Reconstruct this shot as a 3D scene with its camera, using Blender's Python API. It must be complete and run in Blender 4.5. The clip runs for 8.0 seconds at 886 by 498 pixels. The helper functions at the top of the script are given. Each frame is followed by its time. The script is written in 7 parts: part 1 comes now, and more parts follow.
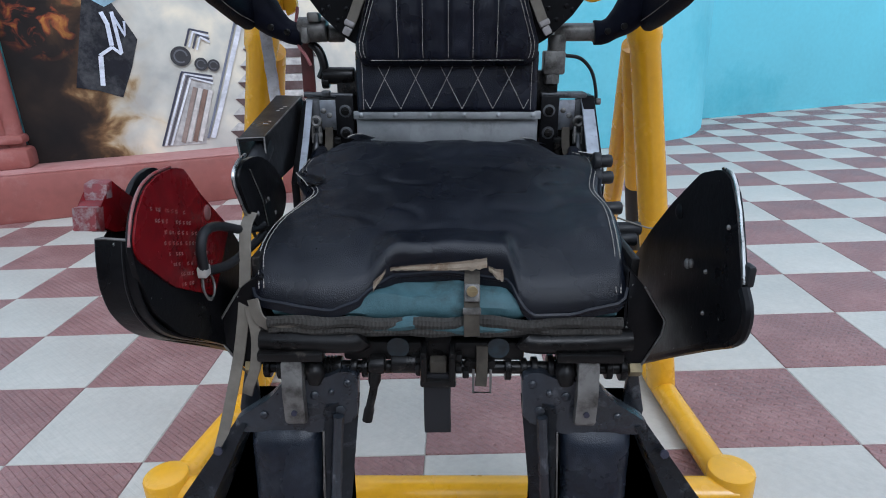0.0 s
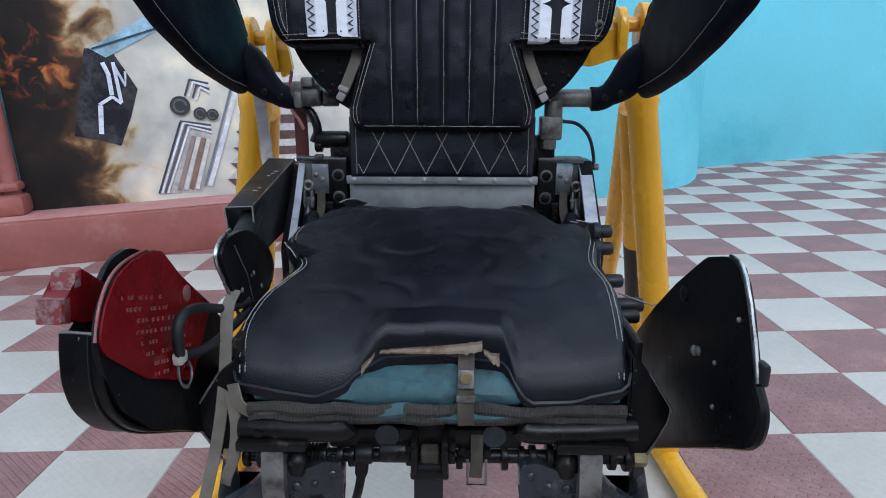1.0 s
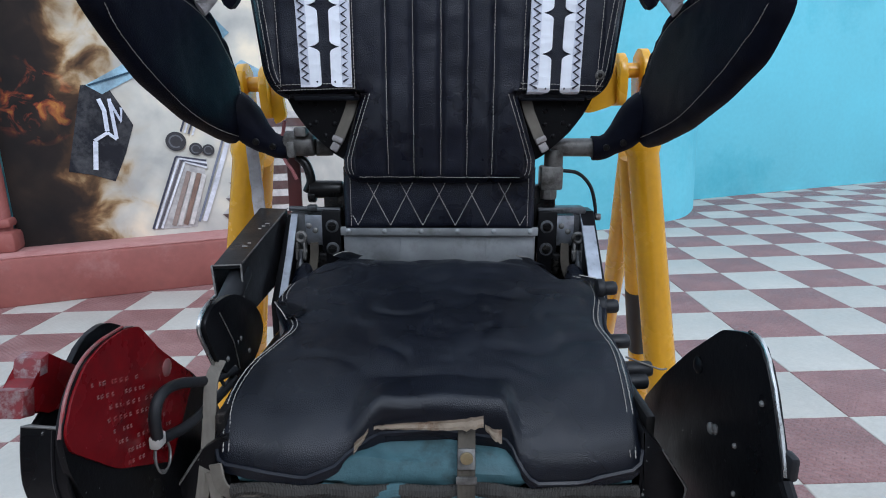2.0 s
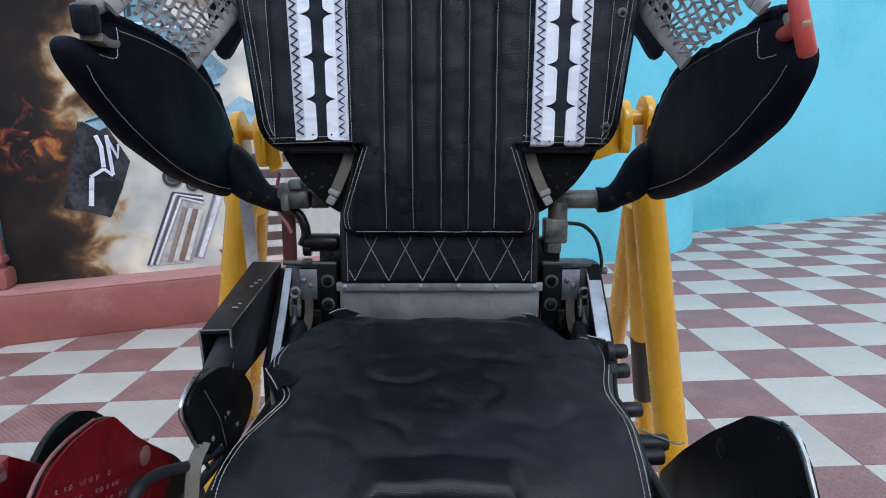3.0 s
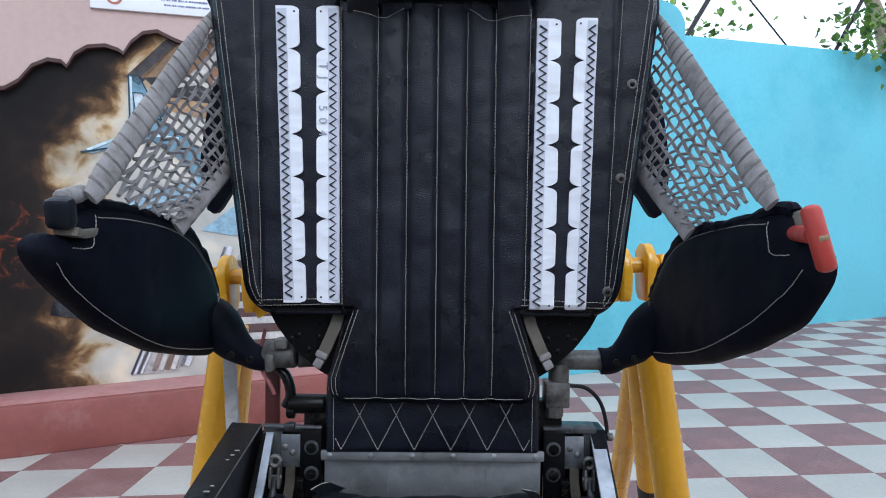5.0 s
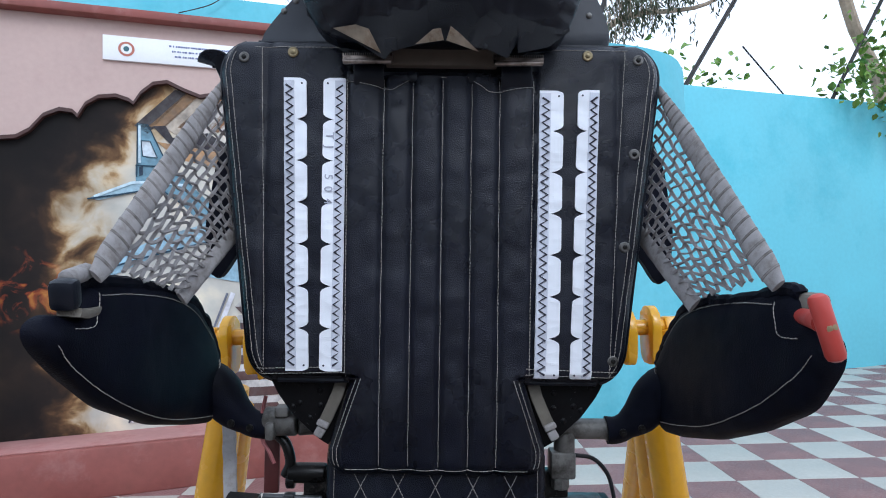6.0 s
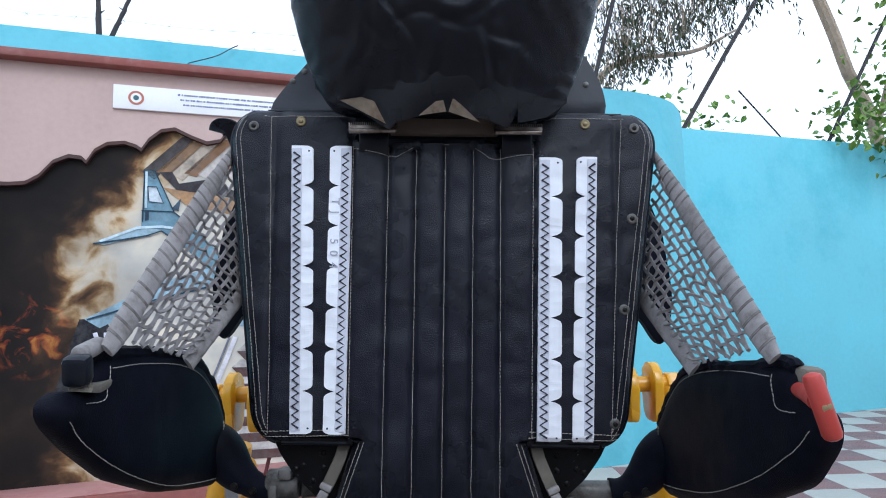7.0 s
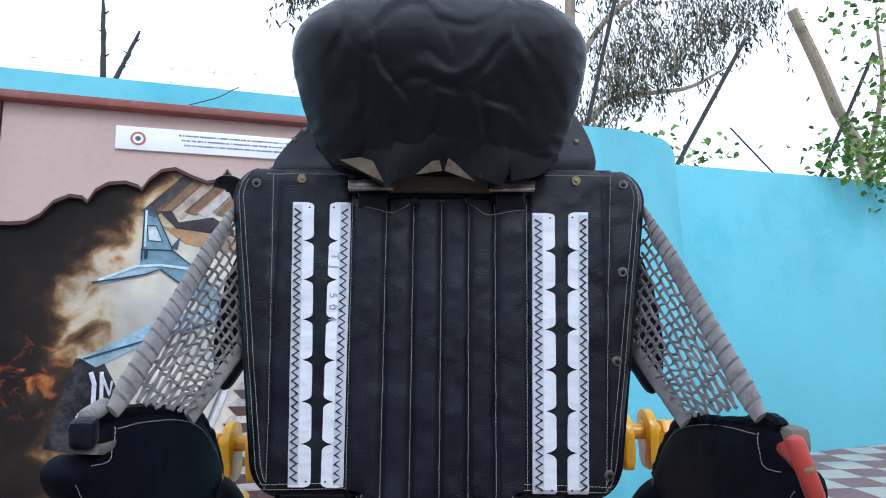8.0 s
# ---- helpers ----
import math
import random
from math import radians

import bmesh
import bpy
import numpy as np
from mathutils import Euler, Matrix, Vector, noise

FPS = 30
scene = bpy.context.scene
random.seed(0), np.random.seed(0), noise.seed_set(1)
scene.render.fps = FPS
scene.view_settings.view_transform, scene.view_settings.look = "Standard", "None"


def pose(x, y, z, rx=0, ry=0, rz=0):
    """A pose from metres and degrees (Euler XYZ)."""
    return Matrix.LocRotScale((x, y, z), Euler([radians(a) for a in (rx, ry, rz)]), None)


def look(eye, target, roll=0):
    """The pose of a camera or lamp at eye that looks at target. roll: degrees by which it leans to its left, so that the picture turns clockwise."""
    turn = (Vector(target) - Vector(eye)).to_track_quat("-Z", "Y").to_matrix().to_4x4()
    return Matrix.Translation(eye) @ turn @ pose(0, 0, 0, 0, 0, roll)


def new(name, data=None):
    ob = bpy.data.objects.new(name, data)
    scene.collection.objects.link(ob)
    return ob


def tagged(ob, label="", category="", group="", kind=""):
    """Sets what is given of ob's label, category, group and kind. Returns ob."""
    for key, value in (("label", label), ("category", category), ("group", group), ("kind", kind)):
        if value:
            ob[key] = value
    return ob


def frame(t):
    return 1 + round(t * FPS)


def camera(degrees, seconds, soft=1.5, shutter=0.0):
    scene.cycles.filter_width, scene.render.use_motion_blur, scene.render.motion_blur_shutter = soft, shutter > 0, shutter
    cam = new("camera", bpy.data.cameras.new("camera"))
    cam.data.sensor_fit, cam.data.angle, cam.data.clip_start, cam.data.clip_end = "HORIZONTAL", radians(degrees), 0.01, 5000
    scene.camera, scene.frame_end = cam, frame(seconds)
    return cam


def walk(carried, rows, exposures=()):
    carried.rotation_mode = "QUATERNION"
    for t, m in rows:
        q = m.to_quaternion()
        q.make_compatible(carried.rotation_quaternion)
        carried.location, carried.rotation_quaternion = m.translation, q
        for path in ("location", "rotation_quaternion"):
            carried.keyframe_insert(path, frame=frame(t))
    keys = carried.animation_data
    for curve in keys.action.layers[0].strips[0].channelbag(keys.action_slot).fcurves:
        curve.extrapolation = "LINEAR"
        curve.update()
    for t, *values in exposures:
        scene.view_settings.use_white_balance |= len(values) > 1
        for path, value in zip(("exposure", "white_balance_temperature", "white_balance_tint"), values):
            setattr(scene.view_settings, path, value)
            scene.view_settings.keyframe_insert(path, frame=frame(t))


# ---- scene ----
cam = camera(72.8, 8.0, soft=1.0)
EXPO = 0.17
PATH = [
    (0, (0.072, 0.114, 0.692), (0.018, 1.996, 0.016), -2.5),
    (0.5, (0.075, 0.131, 0.703), (0.026, 2.036, 0.096), -2.4),
    (1, (0.076, 0.149, 0.715), (0.036, 2.074, 0.173), -2.05),
    (1.5, (0.076, 0.166, 0.727), (0.044, 2.105, 0.236), -2.0),
    (3, (0.073, 0.221, 0.764), (0.058, 2.189, 0.406), -2.2),
    (3.5, (0.073, 0.238, 0.782), (0.065, 2.217, 0.495), -1.7),
    (4, (0.074, 0.254, 0.803), (0.074, 2.243, 0.592), -1.7),
    (4.5, (0.076, 0.262, 0.822), (0.085, 2.258, 0.691), -1.7),
    (6, (0.075, 0.265, 0.867), (0.083, 2.263, 0.948), -1.4),
    (6.5, (0.075, 0.259, 0.88), (0.076, 2.253, 1.025), -1.3),
    (7, (0.075, 0.25, 0.893), (0.079, 2.239, 1.1), -1.5),
    (7.5, (0.077, 0.24, 0.904), (0.087, 2.222, 1.168), -1.4),
    (8, (0.077, 0.228, 0.914), (0.092, 2.203, 1.228), -1.7),
]
walk(cam, [(t, look(eye, target, roll)) for t, eye, target, roll in PATH], [(0, EXPO, 5450, 10), (8, EXPO, 5450, 10)])

# ---------------------------------------------------------------- light
world = bpy.data.worlds.new("sky")
scene.world = world
world.use_nodes = True
wn = world.node_tree
wn.nodes.clear()
sky = wn.nodes.new("ShaderNodeTexSky")
sky.sky_type, sky.sun_disc = "NISHITA", False
sky.sun_elevation, sky.sun_rotation = radians(44), radians(160)
sky.air_density, sky.dust_density, sky.ozone_density = 1.0, 3.0, 1.0
haze = wn.nodes.new("ShaderNodeHueSaturation")
haze.inputs["Saturation"].default_value = 0.35
back = wn.nodes.new("ShaderNodeBackground")
back.inputs["Strength"].default_value = 0.15
wout = wn.nodes.new("ShaderNodeOutputWorld")
wn.links.new(sky.outputs[0], haze.inputs["Color"])
veil = wn.nodes.new("ShaderNodeMix")   # thin even cloud over the whole sky
veil.data_type = "RGBA"
veil.inputs["Factor"].default_value = 0.65
veil.inputs["B"].default_value = (10.35, 10.7, 11.05, 1)
wn.links.new(haze.outputs[0], veil.inputs["A"])
wn.links.new(veil.outputs["Result"], back.inputs["Color"])
wn.links.new(back.outputs[0], wout.inputs[0])

sun_data = bpy.data.lights.new("sun", "SUN")
sun_data.energy, sun_data.angle, sun_data.color = 0.75, radians(18), (1.0, 0.95, 0.88)
sun = new("sun", sun_data)
SUN_DIR = Vector((math.sin(radians(160)) * math.cos(radians(44)), math.cos(radians(160)) * math.cos(radians(44)), math.sin(radians(44))))
sun.matrix_world = look(SUN_DIR * 20, (0, 0, 0))


# ---------------------------------------------------------------- materials
def mat(name, base, rough=0.5, metal=0.0, var=0.12, scale=6.0, fine=90.0, bump=0.1, bump_scale=None,
        second=None, mask_scale=3.0, mask=(0.55, 0.7), spec=0.5, kind="noise", rough_var=0.12, sheen=0.0):
    """A procedural surface: tone at two scales, an optional second colour in patches, fine relief."""
    m = bpy.data.materials.new(name)
    m.use_nodes = True
    nt = m.node_tree
    b = nt.nodes["Principled BSDF"]
    b.inputs["Metallic"].default_value = metal
    b.inputs["Specular IOR Level"].default_value = spec
    if sheen:
        b.inputs["Sheen Weight"].default_value = sheen
    co = nt.nodes.new("ShaderNodeTexCoord")

    def tex(sc, detail=4.0, rough_=0.55):
        n = nt.nodes.new("ShaderNodeTexNoise")
        n.inputs["Scale"].default_value, n.inputs["Detail"].default_value, n.inputs["Roughness"].default_value = sc, detail, rough_
        nt.links.new(co.outputs["Object"], n.inputs["Vector"])
        return n

    def remap(out, a0, a1, b0, b1):
        r = nt.nodes.new("ShaderNodeMapRange")
        for i, v in zip((1, 2, 3, 4), (a0, a1, b0, b1)):
            r.inputs[i].default_value = v
        nt.links.new(out, r.inputs[0])
        return r.outputs[0]

    big, small = tex(scale), tex(fine, 3.0)
    add = nt.nodes.new("ShaderNodeMath")
    add.operation = "ADD"
    nt.links.new(remap(big.outputs[0], 0.25, 0.75, 1 - var, 1 + var), add.inputs[0])
    nt.links.new(remap(small.outputs[0], 0.25, 0.75, -var * 0.5, var * 0.5), add.inputs[1])
    info = nt.nodes.new("ShaderNodeObjectInfo")
    mul0 = nt.nodes.new("ShaderNodeMath")
    mul0.operation = "MULTIPLY"
    nt.links.new(add.outputs[0], mul0.inputs[0])
    nt.links.new(remap(info.outputs["Random"], 0, 1, 0.95, 1.05), mul0.inputs[1])
    mul = nt.nodes.new("ShaderNodeVectorMath")
    mul.operation = "SCALE"
    nt.links.new(mul0.outputs[0], mul.inputs["Scale"])
    if second:
        mix = nt.nodes.new("ShaderNodeMix")
        mix.data_type = "RGBA"
        mix.inputs["A"].default_value, mix.inputs["B"].default_value = (*base, 1), (*second, 1)
        patch = tex(mask_scale, 8.0, 0.7)
        nt.links.new(remap(patch.outputs[0], mask[0], mask[1], 0, 1), mix.inputs["Factor"])
        nt.links.new(mix.outputs["Result"], mul.inputs[0])
    else:
        mul.inputs[0].default_value = base
    nt.links.new(mul.outputs[0], b.inputs["Base Color"])
    nt.links.new(remap(big.outputs[0], 0.3, 0.7, max(rough - rough_var, 0.03), min(rough + rough_var, 1)), b.inputs["Roughness"])
    if bump:
        bn = nt.nodes.new("ShaderNodeBump")
        bn.inputs["Strength"].default_value, bn.inputs["Distance"].default_value = min(bump * 4, 1), 0.0012
        if kind == "leather":
            v = nt.nodes.new("ShaderNodeTexVoronoi")
            v.inputs["Scale"].default_value = bump_scale or 420
            nt.links.new(co.outputs["Object"], v.inputs["Vector"])
            soft_ = tex(34, 5.0, 0.6)
            mixr = nt.nodes.new("ShaderNodeMath")
            mixr.operation = "MULTIPLY_ADD"
            mixr.inputs[1].default_value = 0.45
            nt.links.new(soft_.outputs[0], mixr.inputs[0])
            nt.links.new(v.outputs["Distance"], mixr.inputs[2])
            src = mixr.outputs[0]
        elif kind == "weave":
            v = nt.nodes.new("ShaderNodeTexWave")
            v.inputs["Scale"].default_value, v.inputs["Distortion"].default_value = bump_scale or 260, 1.0
            nt.links.new(co.outputs["Object"], v.inputs["Vector"])
            src = v.outputs[0]
        else:
            src = tex(bump_scale or fine, 6.0, 0.65).outputs[0]
        nt.links.new(src, bn.inputs["Height"])
        nt.links.new(bn.outputs[0], b.inputs["Normal"])
    return m


LEATHER = mat("black leather", (0.0055, 0.0065, 0.0125), 0.31, var=0.45, scale=9, bump=0.09, kind="leather", bump_scale=900, spec=0.27, second=(0.014, 0.016, 0.022), mask_scale=16, mask=(0.5, 0.75), rough_var=0.16)
LEATHER_WORN = mat("worn black leather", (0.0045, 0.006, 0.0105), 0.34, spec=0.24, var=0.35, scale=7, bump=0.025, kind="leather", bump_scale=900, second=(0.012, 0.0135, 0.019), mask_scale=8, mask=(0.55, 0.8))
LEATHER_HEAD = mat("creased glossy black leather", (0.0028, 0.0042, 0.009), 0.27, spec=0.34, var=0.35, scale=7, bump=0.11, kind="leather", bump_scale=1300, second=(0.006, 0.0075, 0.013), mask_scale=9, mask=(0.5, 0.8), rough_var=0.08)
CANVAS = mat("black canvas", (0.0036, 0.0042, 0.0088), 0.6, var=0.5, scale=9, bump=0.07, kind="leather", bump_scale=900, spec=0.07, second=(0.01, 0.011, 0.017), mask_scale=12, mask=(0.5, 0.8))
PAINT_BLACK = mat("chipped black paint", (0.0045, 0.0045, 0.0052), 0.36, var=0.4, scale=14, bump=0.06, fine=160, second=(0.24, 0.24, 0.23), mask_scale=110, mask=(0.668, 0.695), spec=0.14)
METAL_DARK = mat("oily dark metal", (0.006, 0.0057, 0.0055), 0.33, metal=0.0, spec=0.2, var=0.5, scale=25, bump=0.12, second=(0.055, 0.048, 0.04), mask_scale=60, mask=(0.57, 0.72))
CAST = mat("grey cast metal", (0.16, 0.155, 0.145), 0.5, metal=0.5, var=0.3, scale=40, bump=0.08, second=(0.035, 0.031, 0.026), mask_scale=50, mask=(0.45, 0.7))
ALU = mat("worn aluminium", (0.3, 0.31, 0.315), 0.5, metal=0.7, var=0.2, scale=18, bump=0.03, second=(0.16, 0.16, 0.15), mask_scale=30, mask=(0.5, 0.75))
STEEL = mat("bright steel", (0.5, 0.5, 0.48), 0.3, metal=1.0, var=0.25, scale=60, bump=0.04, second=(0.2, 0.19, 0.17), mask_scale=70, mask=(0.5, 0.75))
YELLOW = mat("yellow gloss paint", (0.66, 0.335, 0.008), 0.26, var=0.1, scale=10, bump=0.05, bump_scale=45, second=(0.42, 0.22, 0.02), mask_scale=22, mask=(0.62, 0.8), spec=0.5)
BLACK_BAND = mat("black band paint", (0.012, 0.012, 0.012), 0.5, var=0.2)
RED_PAINT = mat("red metal paint", (0.13, 0.003, 0.005), 0.24, spec=0.25, var=0.25, scale=20, bump=0.04, second=(0.055, 0.003, 0.004), mask_scale=14, mask=(0.48, 0.72))
RED_WORN = mat("red paint rubbed at the edges", (0.17, 0.07, 0.065), 0.4, var=0.2, scale=30, second=(0.2, 0.02, 0.02), mask_scale=40, mask=(0.52, 0.62))
RED_KNOB = mat("red plastic", (0.37, 0.042, 0.03), 0.5, var=0.15, scale=30, bump=0.04)
BUCKLE = mat("worn brownish steel", (0.26, 0.22, 0.19), 0.36, metal=0.85, var=0.3, scale=70, bump=0.05, second=(0.09, 0.065, 0.05), mask_scale=80, mask=(0.45, 0.7))
BRASS = mat("dull brass", (0.25, 0.2, 0.11), 0.45, metal=0.6, var=0.3, scale=60)
WEBBING = mat("grey webbing", (0.165, 0.15, 0.125), 0.85, var=0.2, scale=20, bump=0.05, kind="weave", bump_scale=320, spec=0.2, second=(0.12, 0.105, 0.085), mask_scale=14, mask=(0.5, 0.75))
NETTING = mat("grey netting cord", (0.3, 0.285, 0.28), 0.9, var=0.22, scale=30, bump=0.1, bump_scale=600, spec=0.15, second=(0.2, 0.18, 0.165), mask_scale=70, mask=(0.48, 0.68))
CORD = mat("dirty whipping cord", (0.24, 0.225, 0.215), 0.9, var=0.3, scale=40, bump=0.12, bump_scale=700, spec=0.15, second=(0.15, 0.135, 0.12), mask_scale=60, mask=(0.45, 0.65))
TAPE = mat("white tape", (0.78, 0.8, 0.84), 0.42, var=0.04, scale=14, bump=0.02)
TAPE_EDGE = mat("woven white tape", (0.6, 0.62, 0.69), 0.7, var=0.06, scale=30, bump=0.06, kind="weave", bump_scale=900)
THREAD = mat("pale thread", (0.3, 0.28, 0.25), 0.8, var=0.3, scale=50, bump=0.0)
THREAD_HOLE_DARK = mat("dark thread and hole shade", (0.02, 0.02, 0.035), 0.7, var=0.1, bump=0.0)
TEAL = mat("teal nylon", (0.045, 0.095, 0.108), 0.6, var=0.3, scale=26, bump=0.15, bump_scale=220, spec=0.3, second=(0.022, 0.04, 0.043), mask_scale=26, mask=(0.5, 0.68))
BACKING = mat("torn cloth backing", (0.36, 0.29, 0.215), 0.9, var=0.3, scale=60, bump=0.25, second=(0.2, 0.13, 0.08), mask_scale=50, mask=(0.52, 0.66))
STRAP_OLD = mat("dirty brown webbing", (0.06, 0.052, 0.041), 0.85, var=0.3, scale=24, bump=0.08, kind="weave", bump_scale=320, spec=0.2, second=(0.03, 0.026, 0.021), mask_scale=30, mask=(0.48, 0.7))
SHADED_NYLON = mat("blue nylon darkened as in shade", (0.008, 0.017, 0.023), 0.5, var=0.4, scale=40, bump=0.15, second=(0.004, 0.006, 0.007), mask_scale=60, mask=(0.42, 0.6))
RUBBER = mat("black rubber", (0.011, 0.0115, 0.013), 0.5, spec=0.3, var=0.2, scale=30, bump=0.05)
MARK = mat("worn white marking", (0.35, 0.33, 0.3), 0.6, var=0.3, scale=60)
LEG_PAINT = mat("scuffed blue-black paint", (0.014, 0.017, 0.022), 0.3, var=0.5, scale=18, bump=0.16, fine=120, spec=0.5, second=(0.09, 0.096, 0.105), mask_scale=44, mask=(0.58, 0.72))
LEG_LEATHER = mat("bluish leg pad leather", (0.02, 0.026, 0.04), 0.3, var=0.45, scale=14, bump=0.05, kind="leather", bump_scale=800, spec=0.55, second=(0.05, 0.06, 0.076), mask_scale=30, mask=(0.5, 0.72))
ALU_DARK = mat("dirty dark aluminium", (0.085, 0.088, 0.092), 0.42, metal=0.5, var=0.35, scale=35, bump=0.06, second=(0.02, 0.02, 0.02), mask_scale=45, mask=(0.5, 0.66))
ALU_EDGE = mat("bright rubbed aluminium", (0.5, 0.53, 0.58), 0.4, metal=0.8, var=0.15, scale=50, bump=0.05, second=(0.25, 0.26, 0.28), mask_scale=60, mask=(0.55, 0.75))
CANVAS_GREY = mat("dirty grey canvas", (0.036, 0.033, 0.028), 0.9, var=0.35, scale=20, bump=0.15, kind="weave", second=(0.03, 0.027, 0.023), mask_scale=16, mask=(0.45, 0.7))
RUBBED = mat("rubbed pale metal", (0.27, 0.2, 0.195), 0.45, var=0.35, scale=90, bump=0.05, second=(0.12, 0.012, 0.014), mask_scale=90, mask=(0.38, 0.52))
LEATHER_SEAT = mat("bluish black seat leather", (0.0042, 0.0055, 0.0095), 0.29, var=0.35, scale=8, bump=0.075, kind="leather", bump_scale=1100, spec=0.34, second=(0.01, 0.012, 0.0165), mask_scale=13, mask=(0.5, 0.78), rough_var=0.1)


# ---------------------------------------------------------------- mesh helpers
def link(name, bm, material, parent=None, label="", smooth=True):
    bmesh.ops.recalc_face_normals(bm, faces=bm.faces)
    me = bpy.data.meshes.new(name)
    bm.to_mesh(me)
    bm.free()
    for m in (material if isinstance(material, (list, tuple)) else [material]):
        me.materials.append(m)
    if smooth:
        me.shade_smooth()
        me.set_sharp_from_angle(angle=radians(38))
    ob = new(name, me)
    ob.parent = parent
    if label:
        tagged(ob, label)
    return ob


def part(name, bm, material, parent, label="", smooth=True):
    return link(name, bm, material, parent, label, smooth)


def thing(name, label, category, at=None, group="", kind=""):
    ob = new(name)
    ob.empty_display_size = 0.1
    if at is not None:
        ob.matrix_world = at
    return tagged(ob, label, category, group, kind)


def box(bm, c, size, bevel=0.002, rot=None):
    r = bmesh.ops.create_cube(bm, size=1.0)
    vs = r["verts"]
    m = Matrix.Translation(c) @ (rot.to_4x4() if rot else Matrix()) @ Matrix.Diagonal((*size, 1))
    bmesh.ops.transform(bm, matrix=m, verts=vs)
    if bevel:
        es = list({e for v in vs for e in v.link_edges})
        bmesh.ops.bevel(bm, geom=es, offset=bevel, segments=2, affect="EDGES", profile=0.5)
    return bm


def B():
    return bmesh.new()


def smooth_path(pts, n):
    """Catmull-Rom through the points, n steps a span."""
    p = [Vector(q) for q in pts]
    p = [p[0] * 2 - p[1]] + p + [p[-1] * 2 - p[-2]]
    out = []
    for i in range(1, len(p) - 2):
        for k in range(n):
            t = k / n
            out.append(0.5 * (2 * p[i] + (p[i + 1] - p[i - 1]) * t + (2 * p[i - 1] - 5 * p[i] + 4 * p[i + 1] - p[i + 2]) * t * t
                              + (3 * p[i] - p[i - 1] - 3 * p[i + 1] + p[i + 2]) * t ** 3))
    out.append(p[-2])
    return out


def tube(bm, pts, r, sides=12, cap=True, flat=None):
    """A round bar along points; r a number or one radius a point. flat: (width, thickness, up) makes a band."""
    pts = [Vector(p) for p in pts]
    rings, up = [], None
    for i, p in enumerate(pts):
        d = (pts[min(i + 1, len(pts) - 1)] - pts[max(i - 1, 0)]).normalized()
        if up is None:
            up = Vector(flat[2]) if flat else (Vector((0, 0, 1)) if abs(d.z) < 0.9 else Vector((1, 0, 0)))
        side = d.cross(up).normalized()
        up = side.cross(d).normalized()
        ri = r[i] if isinstance(r, (list, tuple)) else r
        if flat:
            w, th = flat[0] / 2, flat[1] / 2
            ring = [bm.verts.new(p + side * a * w + up * b * th) for a, b in ((-1, -0.5), (-0.93, -1), (0.93, -1), (1, -0.5), (1, 0.5), (0.93, 1), (-0.93, 1), (-1, 0.5))]
        else:
            ring = [bm.verts.new(p + (side * math.cos(2 * math.pi * k / sides) + up * math.sin(2 * math.pi * k / sides)) * ri) for k in range(sides)]
        rings.append(ring)
    n = len(rings[0])
    for a, b in zip(rings, rings[1:]):
        for k in range(n):
            bm.faces.new((a[k], a[(k + 1) % n], b[(k + 1) % n], b[k]))
    if cap:
        bm.faces.new(rings[0][::-1])
        bm.faces.new(rings[-1])
    return bm


def cyl(bm, a, b, r, sides=16, bevel=0.0):
    a, b = Vector(a), Vector(b)
    if bevel:
        d = (b - a).normalized() * bevel
        return tube(bm, [a, a + d * 0.3, a + d, b - d, b - d * 0.3, b], [r - bevel, r - bevel * 0.3, r, r, r - bevel * 0.3, r - bevel], sides)
    return tube(bm, [a, b], r, sides)


AX = {"x": lambda a, b, c: (c, a, b), "y": lambda a, b, c: (a, c, b), "z": lambda a, b, c: (a, b, c)}


def plate(bm, poly, axis, at, thick, bevel=0.0):
    """A flat sheet: an outline (a, b) in the plane across the axis, from at to at + thick."""
    f = AX[axis]
    va = [bm.verts.new(f(a, b, at)) for a, b in poly]
    vb = [bm.verts.new(f(a, b, at + thick)) for a, b in poly]
    n = len(poly)
    fa, fb = bm.faces.new(va), bm.faces.new(vb[::-1])
    for k in range(n):
        bm.faces.new((va[k], vb[k], vb[(k + 1) % n], va[(k + 1) % n]))
    if bevel:
        es = [e for e in list(fa.edges) + list(fb.edges)]
        bmesh.ops.bevel(bm, geom=es, offset=bevel, segments=2, affect="EDGES", profile=0.5)
    return bm


def rounded(poly, r, n=4):
    """The outline with its corners rounded."""
    out = []
    k = len(poly)
    for i in range(k):
        p, a, b = Vector(poly[i]), Vector(poly[i - 1]), Vector(poly[(i + 1) % k])
        ra = min(r, (a - p).length * 0.45)
        rb = min(r, (b - p).length * 0.45)
        s, e = p + (a - p).normalized() * ra, p + (b - p).normalized() * rb
        for j in range(n + 1):
            t = j / n
            out.append(tuple((1 - t) ** 2 * s + 2 * t * (1 - t) * p + t * t * e))
    return out


def outline_distance(poly, a, b):
    """How deep (a, b) lies inside the outline; below zero outside."""
    inside, best = False, 1e9
    n = len(poly)
    for i in range(n):
        x1, y1 = poly[i]
        x2, y2 = poly[(i + 1) % n]
        dx, dy = x2 - x1, y2 - y1
        t = max(0, min(1, ((a - x1) * dx + (b - y1) * dy) / (dx * dx + dy * dy + 1e-12)))
        best = min(best, math.hypot(a - x1 - t * dx, b - y1 - t * dy))
        if (y1 > b) != (y2 > b) and a < dx * (b - y1) / dy + x1:
            inside = not inside
    return best if inside else -best


